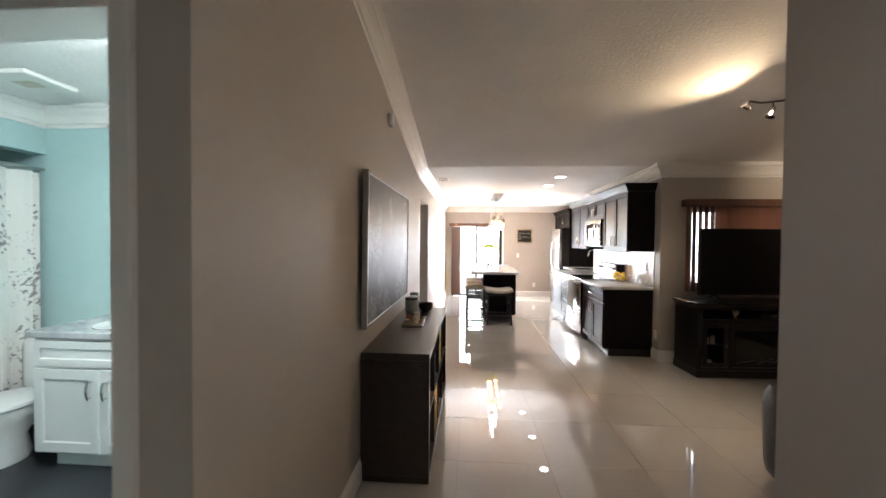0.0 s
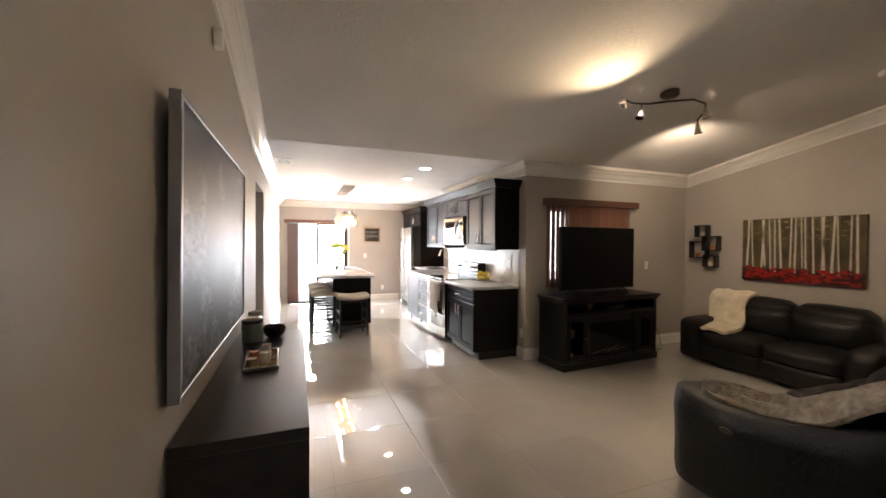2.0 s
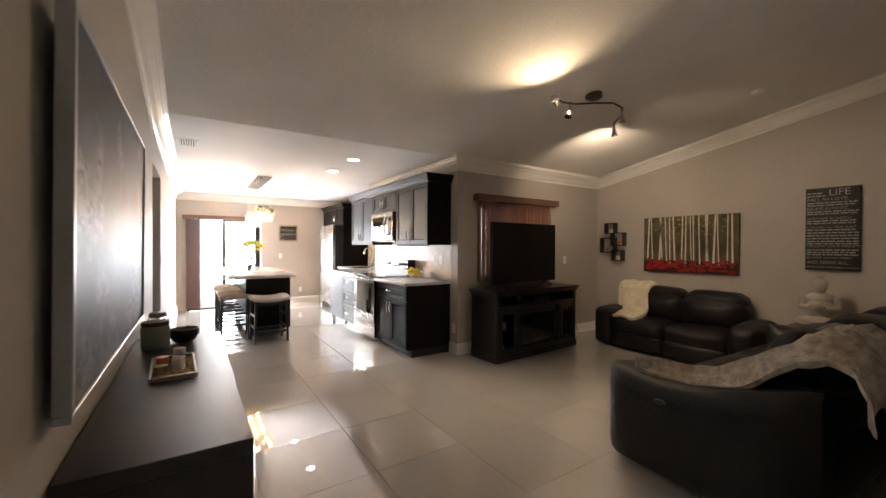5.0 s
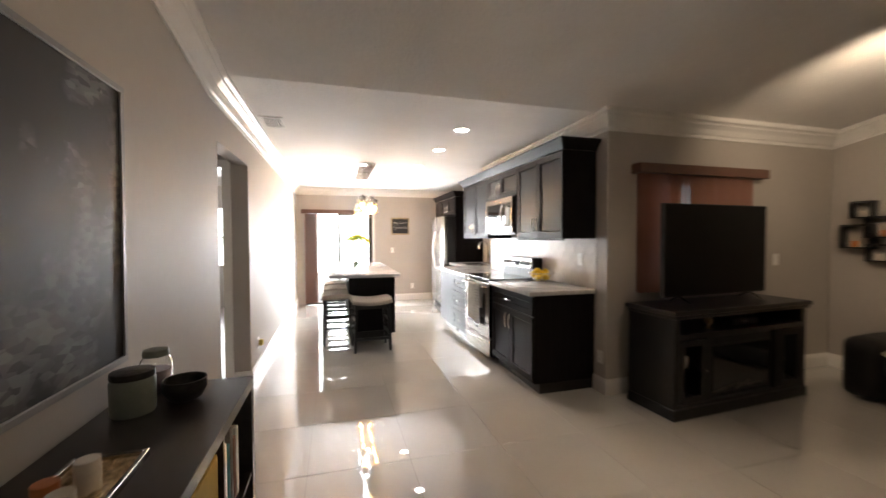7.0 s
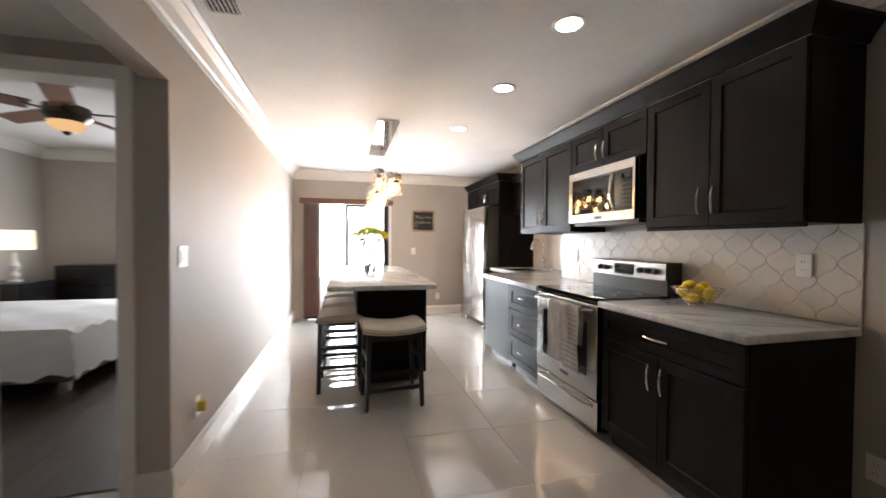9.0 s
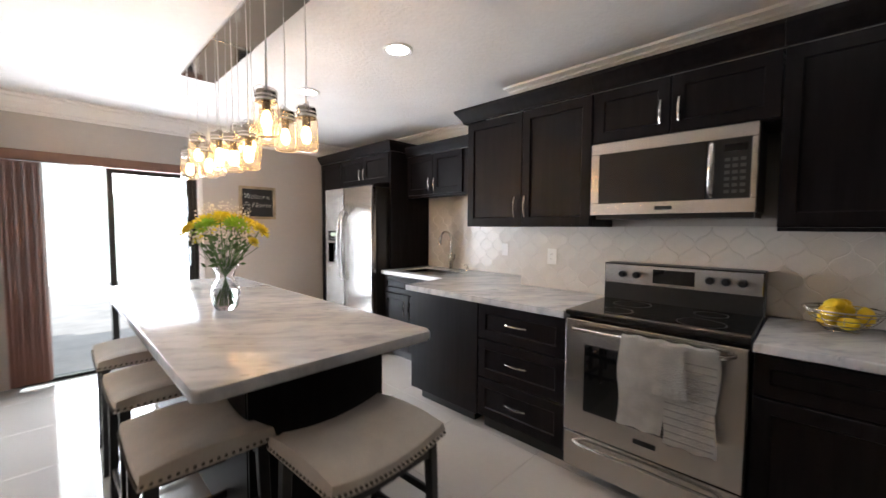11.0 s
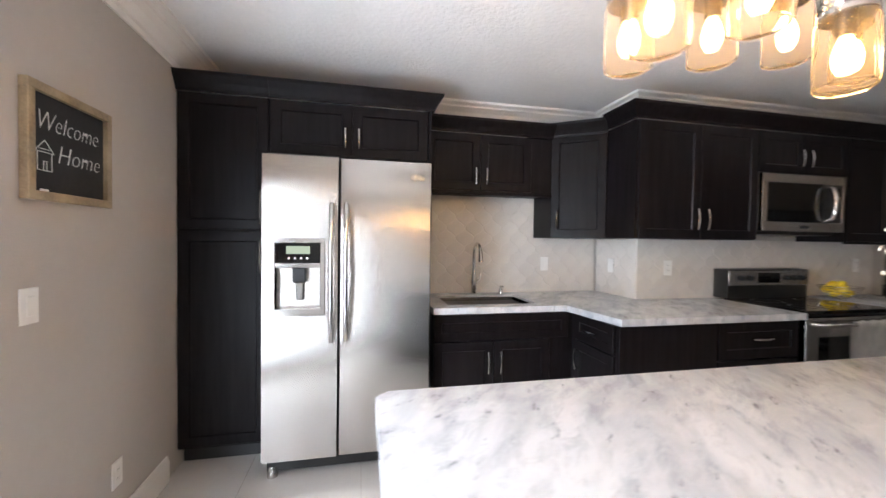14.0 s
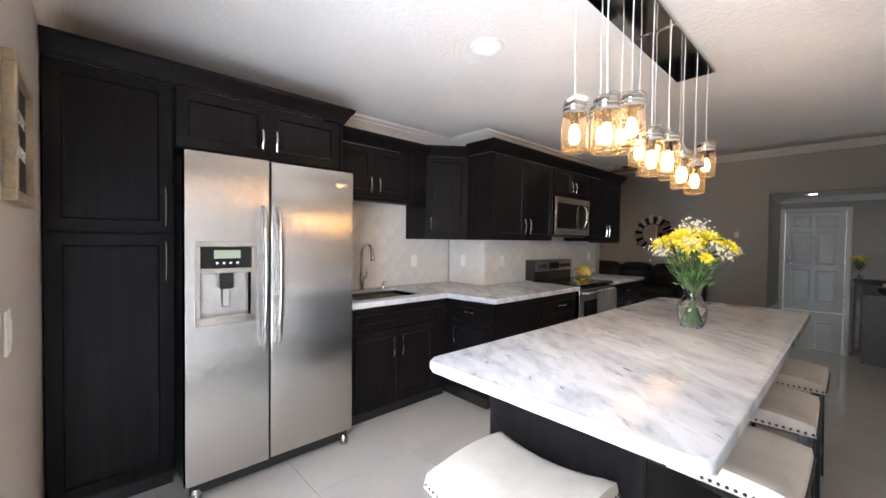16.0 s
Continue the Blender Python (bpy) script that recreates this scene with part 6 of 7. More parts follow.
# ---- hall ----
con = thing("console_shelf", "low dark wood console with open cubes", "console", (-0.24, 3.34, 0))
C0, C1, CX0, CX1, CTZ = 2.53, 4.165, -0.452, -0.025, 0.805
part("top", bm_box((CX0, C0, CTZ - 0.045), (CX1, C1, CTZ), 0.002), M_ESPW, con, world=True)
part("bottom", bm_box((CX0, C0, 0.0), (CX1, C1, 0.045), 0.002), M_ESPW, con, world=True)
for y in (C0, C1 - 0.045):
    part("side", bm_box((CX0, y, 0.045), (CX1, y + 0.045, CTZ - 0.045), 0.002), M_ESPW, con, world=True)
part("back", bm_box((CX0, C0 + 0.045, 0.045), (CX0 + 0.008, C1 - 0.045, CTZ - 0.045)), M_ESPW, con, world=True)
part("shelf", bm_box((CX0 + 0.008, C0 + 0.045, 0.395), (CX1 - 0.005, C1 - 0.045, 0.412)), M_ESPW, con, world=True)
for k in (1, 2, 3):
    y = C0 + 0.045 + (C1 - C0 - 0.09) * k / 4
    for z0, z1 in ((0.045, 0.394), (0.413, CTZ - 0.045)):
        part("divider", bm_box((CX0 + 0.008, y - 0.008, z0), (CX1 - 0.005, y + 0.008, z1)), M_ESPW, con, world=True)


def fbox(y, z, m_, label):
    b_ = thing("storage_box", label, "storage box", (-0.22, y, z), group="boxes in the console")
    part("body", bm_box((-0.19, -0.165, 0), (0.18, 0.165, 0.31), 0.008, 2), m_, b_)
    part("handle_slot", bm_box((0.181, -0.05, 0.20), (0.184, 0.05, 0.23), 0.001), M_BLACK, b_)


yc = [C0 + 0.045 + (C1 - C0 - 0.09) * (k + 0.5) / 4 for k in range(4)]
fbox(yc[2], 0.413, M_YBOX, "mustard fabric storage box in console cube")
fbox(yc[1], 0.046, M_YBOX, "mustard fabric storage box in lower cube")
for k, (m_, h_) in enumerate(((M_WHITEP, 0.27), (mat("teal_cover", (0.05, 0.25, 0.28), 0.5), 0.25), (M_TOWELG, 0.29), (M_BLIND, 0.24), (M_WHITEP, 0.26))):
    bk = thing("book", "book standing in the open console cube", "book", (-0.16, yc[3] - 0.10 + k * 0.04, 0.413), group="books in the console")
    part("cover", bm_box((-0.11, -0.016, 0), (0.11, 0.016, h_), 0.003), m_, bk)
    part("pages", bm_box((-0.105, -0.012, h_ + 0.0005), (0.10, 0.012, h_ + 0.002)), M_BABY, bk)

j1 = thing("ceramic_jar", "sage ceramic jar with dark lid on console", "jar", (-0.345, 3.90, CTZ))
part("body", bm_lathe([(0.060, 0), (0.064, 0.008), (0.065, 0.11), (0.060, 0.12)], 28), M_CERG, j1, smooth=True)
part("lid", bm_lathe([(0.062, 0.121), (0.064, 0.128), (0.062, 0.142), (0.03, 0.148)], 28), M_DARKC, j1, smooth=True)
j2 = thing("candle_jar", "glass candle jar with glass lid on console", "jar", (-0.345, 4.075, CTZ))
gl = part("glass_body", bm_lathe([(0.048, 0), (0.052, 0.008), (0.052, 0.12), (0.040, 0.14), (0.038, 0.14), (0.049, 0.118), (0.049, 0.01)], 28), M_GLASS, j2, smooth=True)
gl.visible_shadow = False
part("wax", bm_lathe([(0.046, 0.012), (0.047, 0.09)], 24), mat("lavender_wax", (0.33, 0.27, 0.30), 0.6), j2, smooth=True)
part("lid", bm_lathe([(0.042, 0.141), (0.044, 0.15), (0.040, 0.165), (0.012, 0.172)], 24), M_CERG, j2, smooth=True)
bw = thing("bowl", "dark hammered metal bowl on console", "bowl", (-0.215, 3.97, CTZ))
part("body", bm_lathe([(0.035, 0), (0.055, 0.012), (0.072, 0.045), (0.070, 0.078), (0.066, 0.078), (0.066, 0.046), (0.050, 0.016), (0.03, 0.008)], 28), M_DARKC, bw, smooth=True)
tr = thing("tray", "silver rectangular tray of pebbles and candles", "tray", (-0.245, 3.39, CTZ), 2)
bm = bmesh.new()
for lo, hi in (((-0.075, -0.17, 0), (0.075, 0.17, 0.006)), ((-0.085, -0.18, 0.004), (-0.073, 0.18, 0.025)), ((0.073, -0.18, 0.004), (0.085, 0.18, 0.025)), ((-0.073, -0.18, 0.004), (0.073, -0.168, 0.025)), ((-0.073, 0.168, 0.004), (0.073, 0.18, 0.025))):
    bm_box(lo, hi, 0.002, into=bm)
part("dish", bm, M_STEEL, tr)
part("sand", bm_box((-0.072, -0.167, 0.0065), (0.072, 0.167, 0.014)), M_SAND, tr)
bm = bmesh.new()
rr = random.Random(8)
for i in range(60):
    bmesh.ops.create_icosphere(bm, subdivisions=1, radius=rr.uniform(0.006, 0.013), matrix=Matrix.Translation((rr.uniform(-0.062, 0.062), rr.uniform(-0.155, 0.155), 0.017)) @ Matrix.Diagonal((1, 1.2, 0.7, 1)))
tagged(part("pebbles", bm, M_SAND, tr, smooth=True), kind="stuff")
for x, y, h_, m_ in ((0.02, -0.06, 0.055, M_BABY), (0.02, 0.03, 0.075, M_BABY), (-0.04, -0.11, 0.04, M_GOLDFR), (-0.04, 0.0, 0.05, M_COPPER)):
    cd = thing("tealight", "small candle in a glass on the tray", "candle", (-0.245 + x, 3.39 + y, CTZ + 0.0145), group="candles on the tray")
    part("wax", bm_lathe([(0.022, 0), (0.024, 0.004), (0.024, h_)], 16), m_, cd, smooth=True)

pic = thing("city_photograph", "large framed monochrome aerial city photograph", "picture", (LX, 3.245, 0.955))
PW, PH, lean = 0.76, 0.97, radians(0.5)
bm = bmesh.new()
for lo, hi in (((-PW, 0, PH - 0.022), (PW, 0.036, PH)), ((-PW, 0, 0), (PW, 0.036, 0.022)), ((-PW, 0, 0.022), (-PW + 0.022, 0.036, PH - 0.022)), ((PW - 0.022, 0, 0.022), (PW, 0.036, PH - 0.022))):
    bm_box(lo, hi, 0.002, into=bm)
TILT = Matrix.Translation((0.022, 0, 0)) @ Matrix.Rotation(lean, 4, "Y")
fr_ = part("frame", place(bm, (0, 0, 0), (0, 1, 0), (1, 0, 0)), M_SILVFR, pic)
fr_.matrix_basis = TILT


def m_city():
    m = mat("monochrome_city_print", (0.02, 0.02, 0.021), 0.5, var=0.3, spec=0.3)
    nt = m.node_tree
    n_, l_ = nt.nodes, nt.links
    tc = n_.new("ShaderNodeTexCoord")
    v = n_.new("ShaderNodeTexVoronoi")
    v.feature, v.inputs["Scale"].default_value = "F1", 34
    mp = n_.new("ShaderNodeMapping")
    mp.inputs["Rotation"].default_value, mp.inputs["Scale"].default_value = (radians(35), 0, 0), (1, 0.7, 1.5)
    big = n_.new("ShaderNodeTexNoise")
    big.inputs["Scale"].default_value, big.inputs["Detail"].default_value = 3.0, 5
    l_.new(tc.outputs["Object"], mp.inputs[0])
    l_.new(mp.outputs[0], v.inputs[0])
    l_.new(tc.outputs["Object"], big.inputs[0])
    r1 = n_.new("ShaderNodeValToRGB")
    r1.color_ramp.elements[0].position, r1.color_ramp.elements[1].position = 0.48, 0.60
    l_.new(big.outputs[0], r1.inputs[0])
    mu = n_.new("ShaderNodeMath")
    mu.operation = "MULTIPLY"
    l_.new(v.outputs["Color"], mu.inputs[0])
    l_.new(r1.outputs[0], mu.inputs[1])
    r2 = n_.new("ShaderNodeValToRGB")
    e = r2.color_ramp.elements
    e[0].position, e[0].color = 0.05, (0.022, 0.022, 0.024, 1)
    e[1].position, e[1].color = 0.8, (0.15, 0.15, 0.155, 1)
    l_.new(mu.outputs[0], r2.inputs[0])
    l_.new(r2.outputs[0], n_["Principled BSDF"].inputs["Base Color"])
    return m


pr = part("print", place(bm_box((-PW + 0.022, 0.022, 0.022), (PW - 0.022, 0.029, PH - 0.022)), (0, 0, 0), (0, 1, 0), (1, 0, 0)), m_city(), pic)
pr.matrix_basis = TILT

# ---- foyer ----
bm = bmesh.new()
for lo, hi in (((0.09, -0.17, 0), (0.17, -0.145, 2.12)), ((1.07, -0.17, 0), (1.145, -0.145, 2.12)), ((0.17, -0.17, 2.04), (1.07, -0.145, 2.12))):
    bm_box(lo, hi, 0.004, into=bm)
structure("front_door_casing", bm, M_TRIM, "white front door casing", "trim")
fd_ = structure("door_2", bm_box((0.175, -0.25, 0.01), (1.065, -0.20, 2.035), 0.003), M_WHITE, "white six-panel front door, closed", "door")
for x0, x1 in ((0.28, 0.58), (0.66, 0.96)):
    for z0, z1 in ((0.18, 0.85), (0.95, 1.62), (1.70, 1.94)):
        bm = bmesh.new()
        a = [bm.verts.new((x, -0.199, z)) for x, z in ((x0, z0), (x1, z0), (x1, z1), (x0, z1))]
        b = [bm.verts.new((x, -0.209 + 0.003, z)) for x, z in ((x0 + 0.02, z0 + 0.02), (x1 - 0.02, z0 + 0.02), (x1 - 0.02, z1 - 0.02), (x0 + 0.02, z1 - 0.02))]
        c_ = [bm.verts.new((x, -0.190, z)) for x, z in ((x0 + 0.05, z0 + 0.05), (x1 - 0.05, z0 + 0.05), (x1 - 0.05, z1 - 0.05), (x0 + 0.05, z1 - 0.05))]
        a0 = [bm.verts.new((v.co.x, -0.186, v.co.z)) for v in a]
        for p_, q in ((a0, b), (b, c_)):
            for i in range(4):
                bm.faces.new((p_[i], p_[(i + 1) % 4], q[(i + 1) % 4], q[i]))
        bm.faces.new(c_)
        part("door_panel", bm, M_WHITE, fd_)
part("peephole", bm_tube([(0.62, -0.20, 1.52), (0.62, -0.188, 1.52)], 0.014, 12), M_CHROME, fd_)
part("door_knob", bm_tube([(0.985, -0.20, 0.98), (0.985, -0.16, 0.98), (0.985, -0.13, 0.98)], [0.012, 0.012, 0.028], 14), M_CHROME, fd_, smooth=True)
part("deadbolt", bm_tube([(0.985, -0.20, 1.12), (0.985, -0.175, 1.12)], 0.028, 14), M_CHROME, fd_, smooth=True)
for z in (0.3, 1.0, 1.75):
    part("hinge", bm_box((0.166, -0.205, z), (0.18, -0.196, z + 0.09)), M_CHROME, fd_)
downlight(0.62, 0.55, 2.34)
spot_lamp("foyer_lamp", (0.62, 0.55, 2.31), (0.62, 0.5, 0), 1.1, 140, (1.0, 0.95, 0.9), 0.8, 0.06)

ft = thing("entry_table", "narrow dark wood table beside the front door", "table", (-0.24, -0.02, 0))
part("tabletop", bm_box((-0.31, -0.145, 0.705), (0.31, 0.145, 0.735), 0.004), M_ESPW, ft)
part("apron", bm_box((-0.28, -0.12, 0.63), (0.28, 0.12, 0.704), 0.003), M_ESPW, ft)
for sx in (-1, 1):
    for sy in (-1, 1):
        part("leg", bm_box((sx * 0.265 - 0.02, sy * 0.105 - 0.02, 0), (sx * 0.265 + 0.02, sy * 0.105 + 0.02, 0.63), 0.003), M_ESPW, ft)

# ---- bathroom ----
walls("wall_bath", [((-3.24, 1.23, 2.15), (-3.12, 3.02, 2.56)), ((-3.7, 3.02, 0), (-0.60, 3.14, 2.56)), ((-3.82, 1.10, 0), (-3.7, 3.14, 2.56)), ((-3.7, 1.10, 0), (-2.02, 1.23, 2.56)),
                    ((-2.02, 1.18, 0), (-1.50, 1.23, 2.56)), ((-1.50, 1.18, 2.06), (-0.655, 1.23, 2.56)), ((-0.60, 1.24, 0), (-0.583, 3.14, 2.56))], "pale teal bathroom wall", M_TEAL)
structure("ceiling_bath", bm_box((-3.82, 1.18, 2.50), (-0.583, 3.14, 2.56)), M_CEIL, "white bathroom ceiling", "ceiling")
structure("floor_bath", bm_box((-3.82, 1.12, -0.1), (-0.583, 3.14, 0.001)), mat("charcoal_tile", (0.03, 0.032, 0.036), 0.35, var=0.3), "dark charcoal bathroom floor", "floor")
structure("crown_moulding_bath", bm_sweep([(-3.12, 3.02, 2.50), (-3.12, 1.23, 2.50)], CROWN), M_TRIM, "white bathroom crown moulding", "trim")
structure("crown_moulding_bath", bm_sweep([(-0.60, 3.02, 2.50), (-3.12, 3.02, 2.50)], CROWN), M_TRIM, "white bathroom crown moulding", "trim")
bm = bmesh.new()
for lo, hi in (((-0.655, 1.09, 0), (-0.60, 1.236, 2.11)), ((-1.56, 1.09, 0), (-1.50, 1.236, 2.11)), ((-1.50, 1.09, 2.05), (-0.655, 1.236, 2.11))):
    bm_box(lo, hi, 0.003, into=bm)
structure("bath_door_casing", bm, M_TRIM, "white bathroom door casing", "trim")
walls("wall_alcove", [((-2.02, 1.11, 0), (-1.56, 1.178, 2.6)), ((-1.56, 1.11, 2.11), (-0.60, 1.178, 2.6)), ((-0.60, 1.11, 0), (-0.58, 1.178, 2.6))], "greige wall round the bathroom door")
van = thing("vanity", "white shaker bathroom vanity", "vanity", (-1.83, 2.52, 0))
part("body", bm_box((-2.28, 2.27, 0.10), (-1.36, 2.795, 0.80), 0.002), M_WHITE, van, world=True)
part("toe_kick", bm_box((-2.20, 2.33, 0.0), (-1.40, 2.79, 0.10)), M_WHITE, van, world=True)
part("countertop", bm_box((-2.31, 2.24, 0.802), (-1.34, 2.797, 0.84), 0.004), M_MARBLE, van, world=True)
part("basin", bm_lathe([(0.20, 0.002), (0.205, 0.012), (0.19, 0.012), (0.15, 0.004)], 28, (-1.83, 2.50, 0.84)), M_CERAM, van, smooth=True, world=True)
lo_ = Vector(van.location)
for x, w_ in ((-2.265, 0.445), (-1.815, 0.445)):
    d = part("door", place(bm_door(w_, 0.50), Vector((x, 2.27, 0.115)) - lo_, (1, 0, 0), (0, -1, 0)), M_WHITE, van)
    hx = x + (w_ - 0.05 if x < -2 else 0.05)
    part("handle", place(bm_pull(0.11, True), Vector((hx, 2.25, 0.50)) - lo_, (1, 0, 0), (0, -1, 0)), M_CHROME, d)
part("drawer_front", place(bm_door(0.895, 0.155, 0.045), Vector((-2.265, 2.27, 0.63)) - lo_, (1, 0, 0), (0, -1, 0)), M_WHITE, van)
van.location, van.scale = (-2.13, 2.735, 0), (1, 1, 1.07)
wc = thing("toilet", "white ceramic toilet beside the vanity", "toilet", (-2.88, 2.58, 0))
part("tank", bm_soft((-0.19, 0.20, 0.36), (0.19, 0.40, 0.76), 0.01, 6, 0, 0, 0.2), M_CERAM, wc, smooth=True)
bowl = bm_lathe([(0.11, 0.0), (0.12, 0.04), (0.10, 0.16), (0.15, 0.28), (0.185, 0.36), (0.185, 0.38), (0.14, 0.385)], 28)
for v in bowl.verts:
    v.co.y = v.co.y * 1.3 - 0.05
part("bowl", bowl, M_CERAM, wc, smooth=True)
seat = bm_lathe([(0.195, 0.386), (0.20, 0.395), (0.195, 0.415), (0.05, 0.425)], 28)
for v in seat.verts:
    v.co.y = v.co.y * 1.28 - 0.05
part("lid", seat, M_CERAM, wc, smooth=True)
cu_ = thing("shower_curtain", "white shower curtain with grey floral print", "curtain", (-3.15, 1.8, 0.05))
bm = bmesh.new()
g = []
for i in range(121):
    t = i / 120
    y = 1.26 + 1.74 * t
    x = -3.14 + 0.035 * math.sin(t * 62) + 0.01 * math.sin(t * 140)
    g.append([bm.verts.new((x * 1.0 + (0.02 * (1 - k / 6)) * math.sin(t * 31), y, 0.06 + 1.94 * k / 6)) for k in range(7)])
for a, b in zip(g, g[1:]):
    for k in range(6):
        bm.faces.new((a[k], b[k], b[k + 1], a[k + 1]))


def m_curtain():
    m = mat("floral_curtain", (0.75, 0.74, 0.70), 0.85, var=0.03)
    nt = m.node_tree
    n_, l_ = nt.nodes, nt.links
    tc = n_.new("ShaderNodeTexCoord")
    a, b = n_.new("ShaderNodeTexNoise"), n_.new("ShaderNodeTexNoise")
    a.inputs["Scale"].default_value, b.inputs["Scale"].default_value, b.inputs["Detail"].default_value = 4.0, 38, 3
    l_.new(tc.outputs["Object"], a.inputs[0])
    l_.new(tc.outputs["Object"], b.inputs[0])
    mu = n_.new("ShaderNodeMath")
    mu.operation = "MULTIPLY"
    l_.new(a.outputs[0], mu.inputs[0])
    l_.new(b.outputs[0], mu.inputs[1])
    r = n_.new("ShaderNodeValToRGB")
    e = r.color_ramp.elements
    e[0].position, e[0].color = 0.315, (0.74, 0.73, 0.69, 1)
    e[1].position, e[1].color = 0.37, (0.26, 0.23, 0.24, 1)
    l_.new(mu.outputs[0], r.inputs[0])
    l_.new(r.outputs[0], n_["Principled BSDF"].inputs["Base Color"])
    return m


part("curtain_cloth", bm, m_curtain(), cu_, smooth=True, world=True)
part("rod", bm_tube([(-3.14, 1.235, 2.03), (-3.14, 3.02, 2.03)], 0.013, 10), M_CHROME, cu_, smooth=True, world=True)
fan_v = thing("exhaust_fan", "white square bathroom exhaust vent", "vent", (-2.58, 2.48, 2.50))
part("grille", bm_box((-0.16, -0.16, -0.03), (0.16, 0.16, -0.001), 0.01, 2), M_WHITEP, fan_v)
part("lens", bm_box((-0.07, -0.05, -0.034), (0.07, 0.05, -0.0305), 0.002), M_BABY, fan_v)
bl = thing("ceiling_light", "flush round lit bathroom ceiling light", "ceiling light", (-1.5, 1.7, 2.50))
part("base", bm_lathe([(0.13, -0.001), (0.13, -0.02)], 24), M_WHITEP, bl)
part("diffuser", bm_lathe([(0.12, -0.021), (0.12, -0.05), (0.09, -0.075), (0.02, -0.085)], 24), emit("bath_diffuser", (0.93, 1.0, 0.98), 105), bl, smooth=True)

# ---- bedroom passage and bedroom ----
walls("wall_passage", [((-1.72, 5.24, 0), (-0.58, 5.36, 2.3)), ((-1.72, 5.36, 0), (-1.60, 6.32, 2.3)), ((-3.9, 6.32, 0), (-1.48, 6.44, 2.7)), ((-1.48, 6.32, 2.05), (-0.66, 6.44, 2.7)), ((-0.66, 6.32, 0), (-0.58, 6.44, 2.7))],
      "greige passage wall to the bedroom")
structure("ceiling_passage", bm_box((-1.72, 5.24, 2.2), (-0.58, 6.32, 2.3)), M_CEIL, "white passage ceiling", "ceiling")
bm = bmesh.new()
for lo, hi in (((-0.675, 6.30, 0), (-0.605, 6.45, 2.11)), ((-1.54, 6.30, 0), (-1.47, 6.45, 2.11)), ((-1.47, 6.30, 2.04), (-0.675, 6.45, 2.11))):
    bm_box(lo, hi, 0.003, into=bm)
structure("bedroom_door_casing", bm, M_TRIM, "white bedroom door casing", "trim")
walls("wall_bedroom", [((-4.02, 6.44, 0), (-3.90, 11.12, 2.7)), ((-3.90, 11.0, 0), (-2.30, 11.12, 2.7)), ((-2.30, 11.0, 0), (-1.20, 11.12, 0.85)), ((-2.30, 11.0, 2.0), (-1.20, 11.12, 2.7)), ((-1.20, 11.0, 0), (-0.58, 11.12, 2.7))], "grey bedroom wall")
structure("ceiling_bedroom", bm_box((-4.02, 6.44, 2.60), (-0.58, 11.12, 2.7)), M_CEIL, "white bedroom ceiling", "ceiling")
structure("crown_moulding_bedroom", bm_sweep([(-0.58, 11.0, 2.60), (-3.90, 11.0, 2.60), (-3.90, 6.44, 2.60)], CROWN), M_TRIM, "white bedroom crown moulding", "trim")
w2_ = structure("window_2", bm_box((-2.30, 11.06, 1.40), (-1.20, 11.10, 1.44)), M_WHITEP, "white bedroom window", "window")
p = part("pane", bm_box((-2.30, 11.075, 0.85), (-1.20, 11.08, 2.0)), M_PANE, w2_)
p.visible_shadow = False
bfl = structure("floor_bedroom", bm_box((-4.02, 6.44, -0.1), (-0.58, 11.12, -0.008)), M_BLACKW, "dark laminate plank bedroom floor", "floor")
for i in range(17):
    for j in range(-1, 4):
        y = 6.46 + j * 1.22 + (i % 3) * 0.4
        ya, yb = max(y, 6.45), min(y + 1.22, 10.99)
        if yb - ya < 0.05:
            continue
        o = new("plank", mesh_of("plank", bm_box((0.001, 0.001, -0.008), (0.189, yb - ya - 0.001, 0.002)), M_WOODFL))
        o.parent, o.location = bfl, (-3.80 + i * 0.19, ya, 0)
bed = thing("bed", "made bed with white duvet on low frame", "bed", (-2.80, 8.80, 0))
part("frame", bm_box((-1.05, -0.88, 0.12), (1.0, 0.88, 0.26), 0.01), mat("grey_bed_base", (0.16, 0.16, 0.17), 0.9), bed)
part("mattress", bm_soft((-1.05, -0.88, 0.26), (1.02, 0.88, 0.52), 0.02, 6), M_DUVET, bed, smooth=True)
bm = bmesh.new()
g = []
for i in range(41):
    u_ = -1.22 + 2.44 * i / 40
    r_ = []
    for j in range(41):
        v_ = -1.12 + 2.24 * j / 40
        ox, oy = max(0, abs(u_) - 1.02), max(0, abs(v_) - 0.90)
        drop = max(ox * 1.9, oy * 1.7)
        z = 0.56 - min(0.40, drop) + 0.018 * math.sin(u_ * 9 + v_ * 4) * math.sin(v_ * 7) + 0.02 * math.sin((u_ + v_) * 23) * (drop > 0)
        r_.append(bm.verts.new((math.copysign(min(abs(u_), 1.04 + 0.25 * ox), u_), math.copysign(min(abs(v_), 0.92 + 0.25 * oy), v_), z)))
    g.append(r_)
for a, b in zip(g, g[1:]):
    for j in range(40):
        bm.faces.new((a[j], a[j + 1], b[j + 1], b[j]))
part("duvet", bm, M_DUVET, bed, smooth=True)
for sx in (-1, 1):
    for sy in (-1, 1):
        part("leg", bm_box((sx * 0.92 - 0.03, sy * 0.8 - 0.03, 0.002), (sx * 0.92 + 0.03, sy * 0.8 + 0.03, 0.12)), M_CHROME, bed)
ns = thing("nightstand", "dark wood nightstand by the bed", "nightstand", (-3.62, 10.05, 0.002))
part("body", bm_box((-0.25, -0.28, 0.08), (0.25, 0.28, 0.72), 0.003), M_BLACKW, ns)
part("top", bm_box((-0.27, -0.30, 0.72), (0.27, 0.30, 0.75), 0.004), M_BLACKW, ns)
